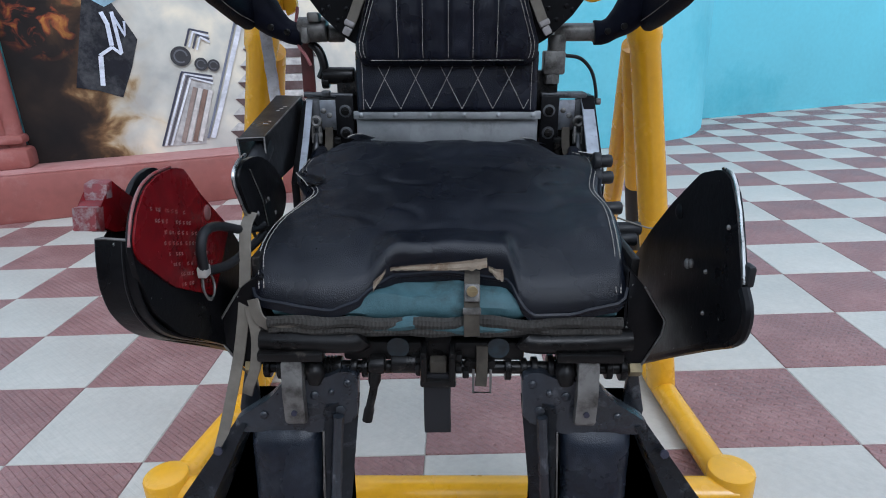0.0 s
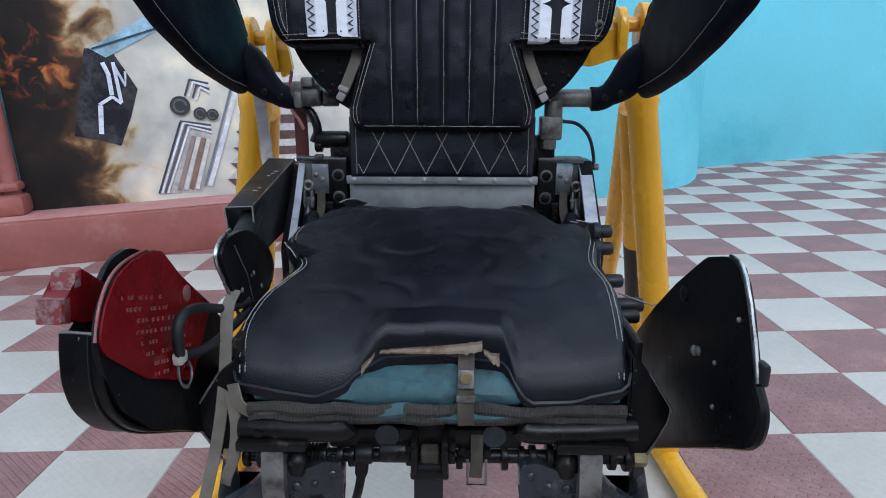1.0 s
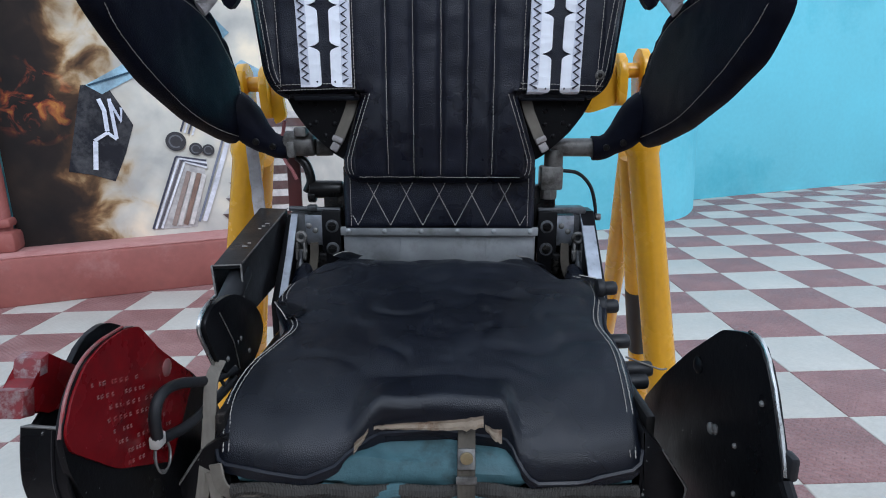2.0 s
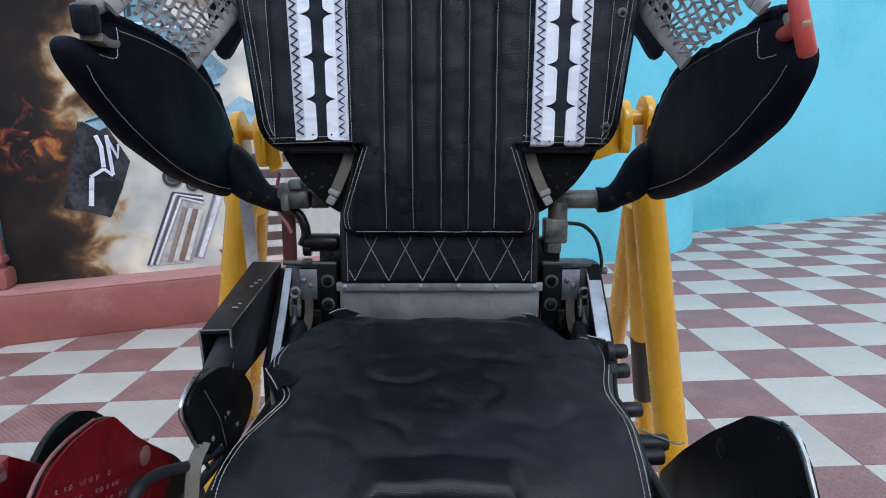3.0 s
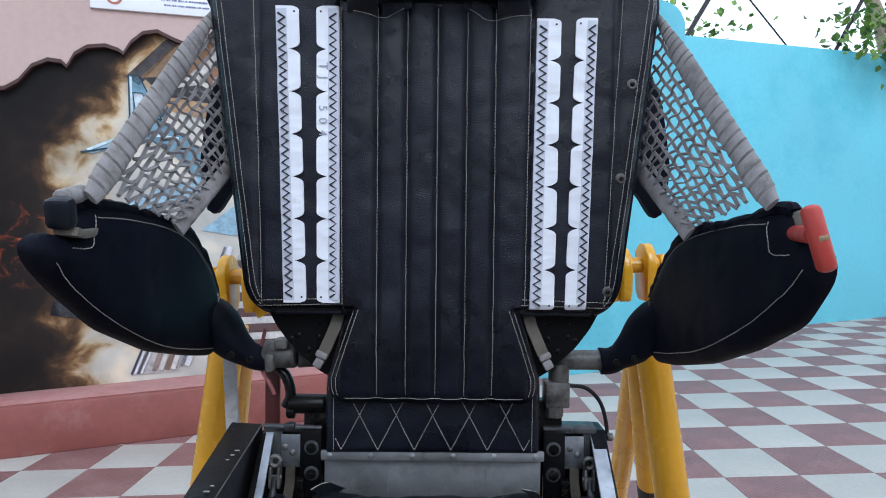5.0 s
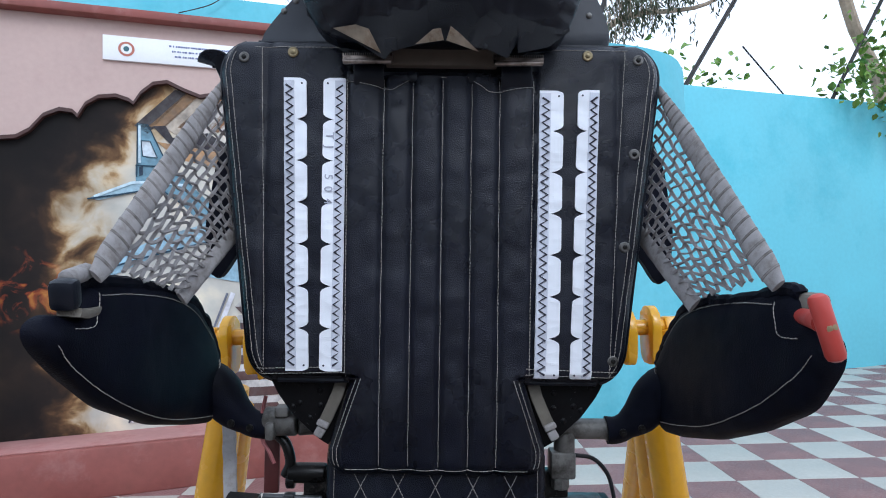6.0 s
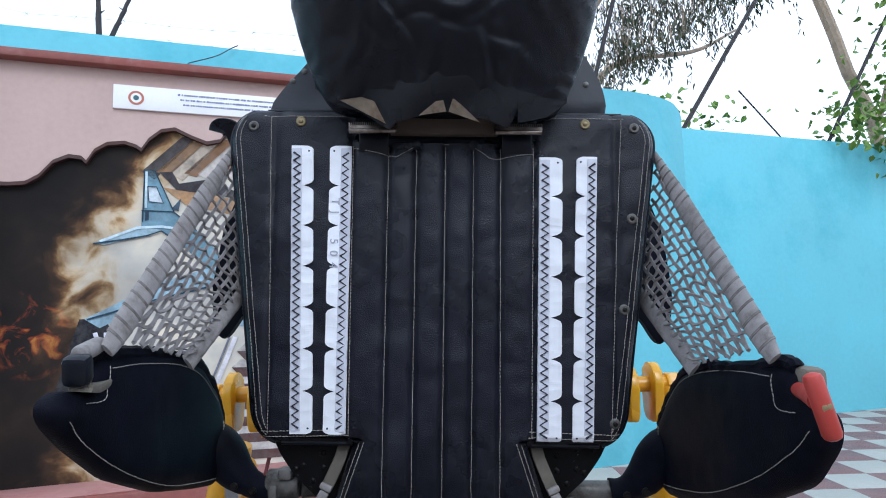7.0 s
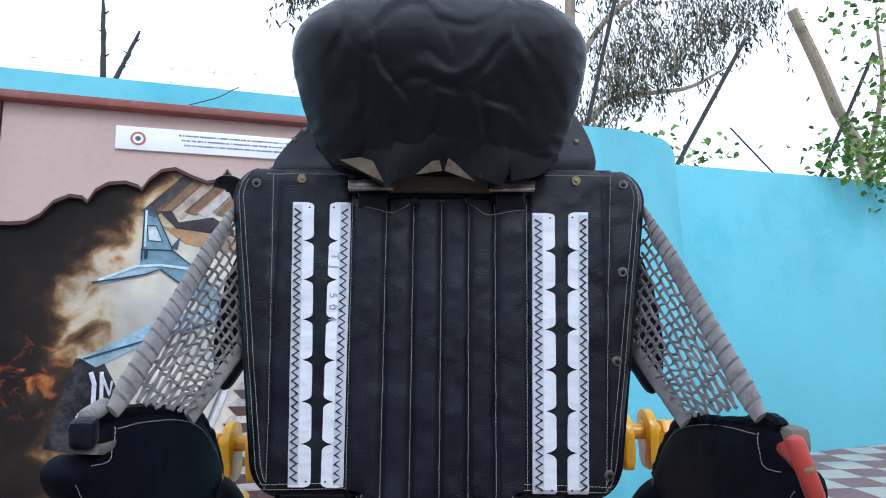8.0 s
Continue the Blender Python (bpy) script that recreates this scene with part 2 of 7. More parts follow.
def pillow(bm, poly, axis, back_at, height, steps=14, fineness=0.012):
    """A padded sheet: concentric rings of a star-shaped outline. height(a, b, depth) gives the face's place along the axis."""
    f = AX[axis]
    ca, cb = sum(p[0] for p in poly) / len(poly), sum(p[1] for p in poly) / len(poly)
    fine = []
    for i in range(len(poly)):
        p, q = Vector(poly[i]), Vector(poly[(i + 1) % len(poly)])
        k = max(1, int((q - p).length / fineness))
        fine += [tuple(p.lerp(q, j / k)) for j in range(k)]
    rings = [[bm.verts.new(f(a, b, back_at)) for a, b in fine]]
    for s in range(steps):
        w = (s / steps) ** 1.6
        ring = []
        for a, b in fine:
            aa, bb = a + (ca - a) * w, b + (cb - b) * w
            ring.append(bm.verts.new(f(aa, bb, height(aa, bb, outline_distance(poly, aa, bb)))))
        rings.append(ring)
    n = len(fine)
    for r0, r1 in zip(rings, rings[1:]):
        for k in range(n):
            bm.faces.new((r0[k], r0[(k + 1) % n], r1[(k + 1) % n], r1[k]))
    mid = bm.verts.new(f(ca, cb, height(ca, cb, outline_distance(poly, ca, cb))))
    for k in range(n):
        bm.faces.new((rings[-1][k], rings[-1][(k + 1) % n], mid))
    bm.faces.new(rings[0][::-1])
    return bm


def stitches(bm, pts, step=0.0036, length=0.0032, r=0.00052, jit=0.00018):
    """A row of single stitches along a line."""
    pts = [Vector(p) for p in pts]
    lens = [0]
    for a, b in zip(pts, pts[1:]):
        lens.append(lens[-1] + (b - a).length)

    def at(s):
        for i in range(len(pts) - 1):
            if s <= lens[i + 1]:
                return pts[i].lerp(pts[i + 1], (s - lens[i]) / max(lens[i + 1] - lens[i], 1e-9))
        return pts[-1]
    s = 0
    while s + length < lens[-1]:
        a, b = at(s), at(s + length)
        d = Vector((random.uniform(-jit, jit), 0, random.uniform(-jit, jit)))
        tube(bm, [a + d, (a + b) / 2 + d, b + d], [r * 0.5, r, r * 0.5], 4, cap=False)
        s += step
    return bm


def rivet(bm, c, axis, r=0.004, h=0.002):
    c, d = Vector(c), Vector(axis)
    return tube(bm, [c, c + d * h * 0.4, c + d * h * 0.8, c + d * h], [r, r, r * 0.7, r * 0.25], 12)


def screw(bm, c, axis, r=0.005, h=0.0025):
    """A slotted screw head."""
    c, d = Vector(c), Vector(axis)
    tube(bm, [c, c + d * h * 0.8, c + d * h], [r, r, r * 0.85], 14)
    s = d.orthogonal().normalized()
    box(bm, c + d * h, (r * 1.5, 0.0012, r * 0.3) if abs(d.y) < 0.5 else (r * 1.5, 0.0008, r * 0.3), 0, None)
    return bm


def wob(*p, s=1.0):
    return noise.noise(Vector(p) * s)


# ---------------------------------------------------------------- ground
TILE = 0.25


def tile_mat(name, base, second, relief):
    m = mat(name, base, 0.5, var=0.16, scale=5, fine=70, bump=0.06, second=second, mask_scale=9, mask=(0.48, 0.75))
    nt = m.node_tree
    co = nt.nodes.new("ShaderNodeTexCoord")
    mp = nt.nodes.new("ShaderNodeMapping")
    mp.inputs["Rotation"].default_value = (0, 0, radians(38))
    br = nt.nodes.new("ShaderNodeTexBrick")
    br.inputs["Scale"].default_value = 1.0
    br.inputs["Brick Width"].default_value, br.inputs["Row Height"].default_value = 0.03, 0.0125
    br.inputs["Mortar Size"].default_value, br.inputs["Mortar Smooth"].default_value = 0.0032, 0.6
    bp = nt.nodes.new("ShaderNodeBump")
    bp.inputs["Strength"].default_value, bp.inputs["Distance"].default_value = relief, 0.002
    bp.invert = True
    nt.links.new(co.outputs["Object"], mp.inputs["Vector"])
    nt.links.new(mp.outputs[0], br.inputs["Vector"])
    nt.links.new(br.outputs["Fac"], bp.inputs["Height"])
    bs = nt.nodes["Principled BSDF"]
    old = bs.inputs["Normal"].links[0].from_socket
    nt.links.new(old, bp.inputs["Normal"])
    nt.links.new(bp.outputs[0], bs.inputs["Normal"])
    return m


TILE_RED = tile_mat("red cement tile", (0.215, 0.108, 0.1), (0.27, 0.16, 0.148), 0.85)
TILE_CREAM = tile_mat("cream cement tile", (0.42, 0.395, 0.35), (0.35, 0.332, 0.295), 0.14)
GROUT = mat("grey grout", (0.3, 0.28, 0.25), 0.9, var=0.25, scale=5, bump=0.2)
EARTH = mat("dry earth", (0.25, 0.2, 0.15), 0.95, var=0.3, scale=0.6, fine=8, bump=0.3)
PINK = mat("pink wall paint", (0.47, 0.345, 0.305), 0.8, var=0.07, scale=2.5, fine=40, bump=0.1, second=(0.44, 0.31, 0.275), mask_scale=3, mask=(0.5, 0.8))
CYAN = mat("turquoise wall paint", (0.15, 0.48, 0.565), 0.75, var=0.08, scale=1.2, fine=30, bump=0.12, second=(0.09, 0.4, 0.49), mask_scale=1.4, mask=(0.5, 0.72))
MAROON = mat("brick red paint", (0.225, 0.068, 0.055), 0.65, var=0.16, scale=3, fine=30, bump=0.14, second=(0.29, 0.13, 0.115), mask_scale=5, mask=(0.52, 0.72))
MAROON_TOP = mat("dusty brick red paint", (0.4, 0.2, 0.18), 0.75, var=0.14, scale=3, fine=30, bump=0.12, second=(0.3, 0.11, 0.095), mask_scale=6, mask=(0.5, 0.75))

bm = B()
plate(bm, [(-300, -300), (300, -300), (300, 300), (-300, 300)], "z", -0.2, 0.185)
ground = link("ground", bm, EARTH, smooth=False)
tagged(ground, "dry bare earth reaching to the horizon", "ground", kind="structure")

bm = B()
plate(bm, [(-4.0, -2.5), (9.0, -2.5), (9.0, 7.2), (-4.0, 7.2)], "z", -0.014, 0.012)
floor = link("floor", bm, GROUT, smooth=False)
tagged(floor, "chequered terrace floor of cream and dark red cement tiles", "floor", kind="structure")

# walls stand along this direction
WU = Vector((math.cos(radians(18.5)), math.sin(radians(18.5)), 0))
WN = Vector((-WU.y, WU.x, 0))
WALL = Matrix(((WU.x, WN.x, 0, 0), (WU.y, WN.y, 0, 0), (0, 0, 1, 0), (0, 0, 0, 1)))   # (along, away, up)


def walled(name, bm, material, label, smooth=True, category="wall"):
    ob = link(name, bm, material, smooth=smooth)
    ob.matrix_world = WALL
    return tagged(ob, label, category, kind="structure")


# the mural wall and its rounded end
line = [(-6.0, 3.24), (2.2, 3.24), (2.5, 3.25), (2.78, 3.33), (3.0, 3.5), (3.16, 3.68), (3.25, 3.9), (3.25, 4.12), (-6.0, 4.12)]
dense = [tuple(p)[:2] for p in smooth_path([(a, b, 0) for a, b in line[1:7]], 6)]
outline = [line[0]] + dense + line[7:]
bm = B()
plate(bm, outline, "z", -0.02, 2.215 + 0.02, 0.02)
wall_north = walled("wall_north", bm, CYAN, "turquoise painted plaster wall with a rounded end", True)
bm = B()
plate(bm, [(3.25, 3.9), (14.0, 3.9), (14.0, 4.12), (3.252, 4.12)], "z", -0.02, 2.26 + 0.02, 0.02)
walled("wall_east", bm, CYAN, "turquoise painted boundary wall with darker patches")

# plain unseen wall closing the terrace's fourth side, added to darken reflections
PLASTER = mat("weathered grey plaster", (0.22, 0.2, 0.18), 0.9, var=0.15, scale=1.5, fine=25, bump=0.15, second=(0.15, 0.135, 0.12), mask_scale=1.2)
bm = B()
box(bm, (2.5, -2.66, 0.93), (13.0, 0.3, 1.9), 0.02)
tagged(link("wall_south", bm, PLASTER), "unseen plain plaster wall added to darken reflections", "wall", kind="structure")

# scalloped pink plaster over the painted recess
SCALLOP = [(-0.86, 1.49), (-0.8, 1.49), (-0.74, 1.497), (-0.69, 1.53), (-0.64, 1.595), (-0.58, 1.625), (-0.53, 1.62), (-0.51, 1.60),
           (-0.48, 1.655), (-0.43, 1.69), (-0.36, 1.70), (-0.31, 1.685), (-0.29, 1.67), (-0.26, 1.72), (-0.21, 1.765), (-0.15, 1.778),
           (-0.08, 1.745), (-0.01, 1.72), (0.05, 1.735), (0.08, 1.785), (0.11, 1.74), (0.18, 1.72), (0.26, 1.75), (0.33, 1.775),
           (0.4, 1.76), (0.45, 1.69), (0.48, 1.66), (0.55, 1.69), (0.62, 1.69), (0.68, 1.62), (0.71, 1.6), (0.78, 1.62), (0.85, 1.59), (0.92, 1.49), (1.05, 1.49)]
def face_strip(bm, upper, lower, at, thick):
    """A sheet between two edges of as many points."""
    rows = [[bm.verts.new((u, d, z)) for u, z in e] for e in (upper, lower) for d in (at, at + thick)]
    n = len(upper)
    for a, b in ((0, 2), (3, 1), (1, 0), (2, 3)):
        for k in range(n - 1):
            bm.faces.new((rows[a][k], rows[a][k + 1], rows[b][k + 1], rows[b][k]))
    bm.faces.new([rows[i][0] for i in (0, 1, 3, 2)])
    bm.faces.new([rows[i][-1] for i in (0, 2, 3, 1)])
    return bm


bm = B()
face_strip(bm, [(u, 2.035) for u, z in SCALLOP], SCALLOP, 3.2, 0.04)
walled("wall_panel", bm, PINK, "pink plaster field with a scalloped lower edge", False)
BROWN = mat("dark brown border paint", (0.05, 0.018, 0.014), 0.6, var=0.2, bump=0.1)
bm = B()
face_strip(bm, [(u, z + 0.004) for u, z in SCALLOP], [(u, z - 0.012) for u, z in SCALLOP], 3.196, 0.042)
walled("trim_scallop", bm, BROWN, "dark brown painted scalloped edge", False, "trim")
bm = B()
box(bm, (0.1, 3.19, 2.055), (2.6, 0.1, 0.04), 0.008)
walled("trim_ledge", bm, MAROON, "thin brick red ledge below the wall top", True, "trim")
bm = B()
box(bm, (-0.4, 3.12, 0.1), (3.0, 0.26, 0.205), 0.012)
walled("plinth", bm, MAROON, "brick red painted plinth at the wall foot", True, "plinth")
bm = B()
box(bm, (-0.4, 3.125, 0.206), (2.98, 0.235, 0.006), 0.002)
walled("trim_plinth", bm, MAROON_TOP, "dusty top of the plinth", True, "trim")
# fluted pilaster at the end of the mural
bm = B()
for k in range(3):
    cyl(bm, (-1.01 + k * 0.055, 3.2, 0.2), (-1.01 + k * 0.055, 3.2, 2.03), 0.034, 14)
box(bm, (-0.95, 3.18, 0.25), (0.22, 0.14, 0.09), 0.02)
box(bm, (-0.95, 3.19, 0.33), (0.19, 0.1, 0.04), 0.015)
pil = walled("pilaster", bm, MAROON, "brick red half column with a moulded base", True, "pilaster")


# the painted field
def mural_material():
    m = bpy.data.materials.new("mural paint")
    m.use_nodes = True
    nt = m.node_tree
    b = nt.nodes["Principled BSDF"]
    b.inputs["Roughness"].default_value = 0.7
    b.inputs["Specular IOR Level"].default_value = 0.2
    co = nt.nodes.new("ShaderNodeTexCoord")
    sep = nt.nodes.new("ShaderNodeSeparateXYZ")
    nt.links.new(co.outputs["Object"], sep.inputs[0])

    def math_(op, a, c):
        n = nt.nodes.new("ShaderNodeMath")
        n.operation = op
        for i, v in enumerate((a, c)):
            if isinstance(v, (int, float)):
                n.inputs[i].default_value = v
            else:
                nt.links.new(v, n.inputs[i])
        return n.outputs[0]

    def noise_(sc, dist=0.0):
        n = nt.nodes.new("ShaderNodeTexNoise")
        n.inputs["Scale"].default_value, n.inputs["Detail"].default_value, n.inputs["Distortion"].default_value = sc, 9, dist
        nt.links.new(co.outputs["Object"], n.inputs["Vector"])
        return n.outputs[0]

    def ramp(v, stops):
        r = nt.nodes.new("ShaderNodeValToRGB")
        e = r.color_ramp.elements
        while len(e) < len(stops):
            e.new(0.5)
        for el, (p, c) in zip(e, stops):
            el.position, el.color = p, (*c, 1)
        nt.links.new(v, r.inputs[0])
        return r.outputs[0]

    u, z = sep.outputs[0], sep.outputs[2]
    # smoke thins from the dark end towards the pale sky
    edge = math_("ADD", math_("MULTIPLY", u, 1.55), math_("MULTIPLY", noise_(6.5, 0.45), 0.95))
    edge = math_("SUBTRACT", edge, math_("MULTIPLY", math_("MAXIMUM", math_("SUBTRACT", z, 1.25), 0.0), 1.25))
    edge = math_("ADD", edge, 0.82)
    smoke = ramp(edge, [(0.0, (0.009, 0.007, 0.0065)), (0.27, (0.017, 0.012, 0.01)), (0.38, (0.045, 0.026, 0.015)), (0.45, (0.13, 0.072, 0.033)), (0.51, (0.3, 0.2, 0.1)), (0.57, (0.47, 0.39, 0.27)), (0.66, (0.52, 0.48, 0.4)), (0.85, (0.52, 0.51, 0.455))])
    puffs = nt.nodes.new("ShaderNodeMix")       # brushed light and dark in the smoke and the sky
    puffs.data_type, puffs.blend_type = "RGBA", "MULTIPLY"
    puffs.inputs["Factor"].default_value = 1.0
    nt.links.new(smoke, puffs.inputs["A"])
    nt.links.new(ramp(noise_(4.2, 0.3), [(0.3, (0.7, 0.7, 0.72)), (0.5, (1.0, 0.98, 0.96)), (0.7, (1.5, 1.35, 1.15))]), puffs.inputs["B"])
    smoke = puffs.outputs["Result"]
    fire = ramp(noise_(13.0, 0.9), [(0.0, (0, 0, 0)), (0.5, (0, 0, 0)), (0.57, (0.16, 0.025, 0.006)), (0.65, (0.34, 0.13, 0.02)), (0.76, (0.42, 0.3, 0.06))])
    near = math_("SUBTRACT", 1.0, math_("MULTIPLY", math_("ADD", math_("POWER", math_("ABSOLUTE", math_("ADD", u, 0.7), 0), 2.0), math_("MULTIPLY", math_("POWER", math_("ABSOLUTE", math_("SUBTRACT", z, 0.84), 0), 2.0), 1.0)), 26.0))
    near = math_("MAXIMUM", near, 0.0)
    mix = nt.nodes.new("ShaderNodeMix")
    mix.data_type, mix.blend_type = "RGBA", "ADD"
    nt.links.new(near, mix.inputs["Factor"])
    nt.links.new(smoke, mix.inputs["A"])
    nt.links.new(fire, mix.inputs["B"])
    nt.links.new(mix.outputs["Result"], b.inputs["Base Color"])
    return m


MURAL = mural_material()
bm = B()
box(bm, (0.095, 3.23, 1.0), (1.92, 0.012, 1.59), 0)
mural = walled("mural", bm, MURAL, "wall painting of a battle scene with smoke, fire and a jet aircraft", False, "mural")


def painted(name, poly, colour, lift=0.0, label=""):
    m = mat(name + " paint", colour, 0.7, var=0.3, scale=16, fine=60, bump=0.03, spec=0.2, second=tuple(c * 0.55 + 0.06 for c in colour), mask_scale=11, mask=(0.42, 0.66))
    bm = B()
    plate(bm, poly, "y", 3.2205 - lift, 0.0035)
    return part(name, bm, m, mural, label, smooth=False)


def stroke(name, pts, width, colour, lift=0.004):
    m = mat(name + " paint", colour, 0.7, var=0.25, scale=22, bump=0.02, spec=0.2)
    bm = B()
    tube(bm, [(u, 3.2205 - lift, z) for u, z in pts], 0, flat=(width, 0.002, (0, 1, 0)))
    return part(name, bm, m, mural, smooth=False)


painted("banner", [(-0.62, 0.53), (-0.52, 0.9), (-0.423, 0.906), (-0.37, 0.8), (-0.334, 0.722), (-0.38, 0.6), (-0.441, 0.475), (-0.53, 0.51)], (0.012, 0.012, 0.016))
stroke("lettering_stroke", [(-0.511, 0.532), (-0.494, 0.657)], 0.02, (0.6, 0.62, 0.68))
stroke("lettering_stroke", [(-0.498, 0.66), (-0.441, 0.693)], 0.014, (0.6, 0.62, 0.68), 0.0045)
stroke("lettering_stroke", [(-0.441, 0.7), (-0.441, 0.79), (-0.457, 0.84)], 0.018, (0.55, 0.57, 0.64), 0.005)
stroke("lettering_stroke", [(-0.441, 0.693), (-0.408, 0.662)], 0.013, (0.6, 0.62, 0.68), 0.0055)
stroke("lettering_stroke", [(-0.408, 0.665), (-0.415, 0.84)], 0.015, (0.55, 0.57, 0.64))
stroke("lettering_stroke", [(-0.415, 0.83), (-0.379, 0.738), (-0.372, 0.8)], 0.012, (0.5, 0.52, 0.6), 0.0045)
# fluted column lying askew, with scrolls
painted("column", [(-0.318, 0.238), (-0.172, 0.578), (-0.044, 0.55), (-0.12, 0.235)], (0.4, 0.38, 0.36))
for k, c in enumerate(((0.05, 0.05, 0.07), (0.62, 0.62, 0.65), (0.1, 0.09, 0.1), (0.6, 0.6, 0.62))):
    stroke("flute", [(-0.314 + 0.013 * k, 0.242), (-0.176 + 0.012 * k, 0.568 - 0.008 * k)], 0.009, c, 0.004 + 0.0003 * k)
for k, c in enumerate(((0.26, 0.2, 0.17), (0.46, 0.43, 0.4), (0.2, 0.13, 0.1), (0.5, 0.47, 0.44))):
    stroke("flute", [(-0.222 + 0.026 * k, 0.25), (-0.126 + 0.022 * k, 0.5 - 0.006 * k)], 0.02, c, 0.004 + 0.0003 * k)
for k, c in enumerate(((0.06, 0.06, 0.08), (0.62, 0.62, 0.65), (0.08, 0.08, 0.1), (0.6, 0.6, 0.62))):
    stroke("capital_line", [(-0.14 + 0.016 * k, 0.684 - 0.006 * k), (-0.11 + 0.014 * k, 0.758 - 0.012 * k)], 0.009, c, 0.004 + 0.0003 * k)
    stroke("capital_line", [(-0.112 + 0.014 * k, 0.757 - 0.012 * k), (-0.03, 0.736 - 0.013 * k)], 0.009, c, 0.0055 + 0.0003 * k)
    stroke("capital_line", [(-0.176 + 0.012 * k, 0.572 - 0.009 * k), (-0.044, 0.546 - 0.011 * k)], 0.008, c, 0.0055 + 0.0003 * k)
for (u, z, r) in ((-0.166, 0.641, 0.044), (-0.084, 0.602, 0.029), (-0.03, 0.594, 0.027)):
    m = mat("dark scroll paint", (0.025, 0.024, 0.026), 0.6, var=0.3, scale=30)
    bm = B()
    tube(bm, [(u, 3.2125, z), (u, 3.22, z)], r, 24)
    part("scroll", bm, m, mural, smooth=False)
    bm = B()
    tube(bm, [(u + r * 0.62 * math.cos(a * 0.35), 3.2118, z + r * 0.62 * math.sin(a * 0.35)) for a in range(16)], 0, flat=(r * 0.16, 0.001, (0, 1, 0)))
    part("scroll_line", bm, mat("grey scroll paint", (0.1, 0.1, 0.11), 0.7, var=0.3), mural, smooth=False)
stroke("pillar_edge", [(0.125, 0.8), (-0.03, 0.394), (-0.085, 0.26)], 0.022, (0.6, 0.6, 0.63))
stroke("pillar_edge", [(0.1, 0.8), (-0.055, 0.394), (-0.108, 0.26)], 0.01, (0.16, 0.17, 0.21), 0.0045)
# painted stair
for k in range(7):
    z0, u0 = 0.255 + 0.075 * k, -0.0 + 0.022 * k
    painted("stair_tread", [(u0 + 0.0, z0 + 0.03), (u0 + 0.04, z0 + 0.065), (u0 + 0.36, z0 + 0.05), (u0 + 0.32, z0 + 0.02)], (0.5, 0.48, 0.45))
    painted("stair_riser", [(u0 + 0.0, z0 + 0.03), (u0 + 0.32, z0 + 0.02), (u0 + 0.34, z0 - 0.02), (u0 + 0.04, z0 - 0.015)], (0.09, 0.05, 0.045), 0.001)
# jet
BLUE, PALE = (0.16, 0.28, 0.35), (0.33, 0.46, 0.53)
painted("jet_fin", [(-0.275, 1.58), (-0.235, 1.575), (-0.15, 1.385), (-0.28, 1.335)], BLUE)
painted("jet_fuselage", [(-0.285, 1.39), (-0.15, 1.385), (-0.05, 1.3), (0.12, 1.12), (0.05, 1.06), (-0.1, 1.22), (-0.2, 1.3), (-0.285, 1.31)], BLUE, 0.001)
painted("jet_wing", [(-0.475, 1.235), (-0.3, 1.315), (-0.2, 1.3), (-0.26, 1.275), (-0.43, 1.228)], PALE, 0.002)
painted("jet_panel", [(-0.262, 1.5), (-0.225, 1.5), (-0.195, 1.425), (-0.255, 1.43)], (0.52, 0.58, 0.62), 0.002)
painted("jet_panel", [(-0.27, 1.38), (-0.255, 1.385), (-0.255, 1.345), (-0.27, 1.34)], (0.03, 0.05, 0.08), 0.003)
painted("jet_tailplane", [(-0.16, 1.4), (-0.12, 1.45), (-0.13, 1.39)], (0.05, 0.09, 0.13), 0.003)
painted("jet_wing", [(-0.5, 0.9), (-0.2, 1.06), (0.06, 1.14), (0.08, 1.05), (-0.2, 0.98), (-0.44, 0.86)], (0.28, 0.43, 0.52), 0.001)
painted("jet_wing", [(0.0, 0.88), (0.16, 1.0), (0.3, 0.92), (0.2, 0.84)], (0.28, 0.43, 0.52), 0.001)
LINE = (0.03, 0.06, 0.09)
stroke("jet_outline", [(-0.28, 1.335), (-0.276, 1.58), (-0.234, 1.576), (-0.15, 1.387)], 0.005, LINE, 0.005)
stroke("jet_outline", [(-0.476, 1.233), (-0.36, 1.252), (-0.26, 1.272), (-0.2, 1.295), (-0.1, 1.22)], 0.007, LINE, 0.005)
stroke("jet_outline", [(-0.285, 1.388), (-0.15, 1.385), (-0.05, 1.3)], 0.005, LINE, 0.005)
stroke("jet_outline", [(-0.262, 1.5), (-0.225, 1.5), (-0.195, 1.425), (-0.255, 1.43), (-0.262, 1.5)], 0.004, LINE, 0.005)
stroke("jet_highlight", [(-0.45, 1.243), (-0.3, 1.308), (-0.2, 1.315), (-0.08, 1.3)], 0.012, (0.5, 0.62, 0.68), 0.0045)
stroke("jet_highlight", [(-0.268, 1.57), (-0.268, 1.4)], 0.01, (0.5, 0.62, 0.68), 0.0045)
stroke("jet_outline", [(-0.49, 0.898), (-0.2, 0.985), (0.08, 1.055)], 0.008, LINE, 0.005)
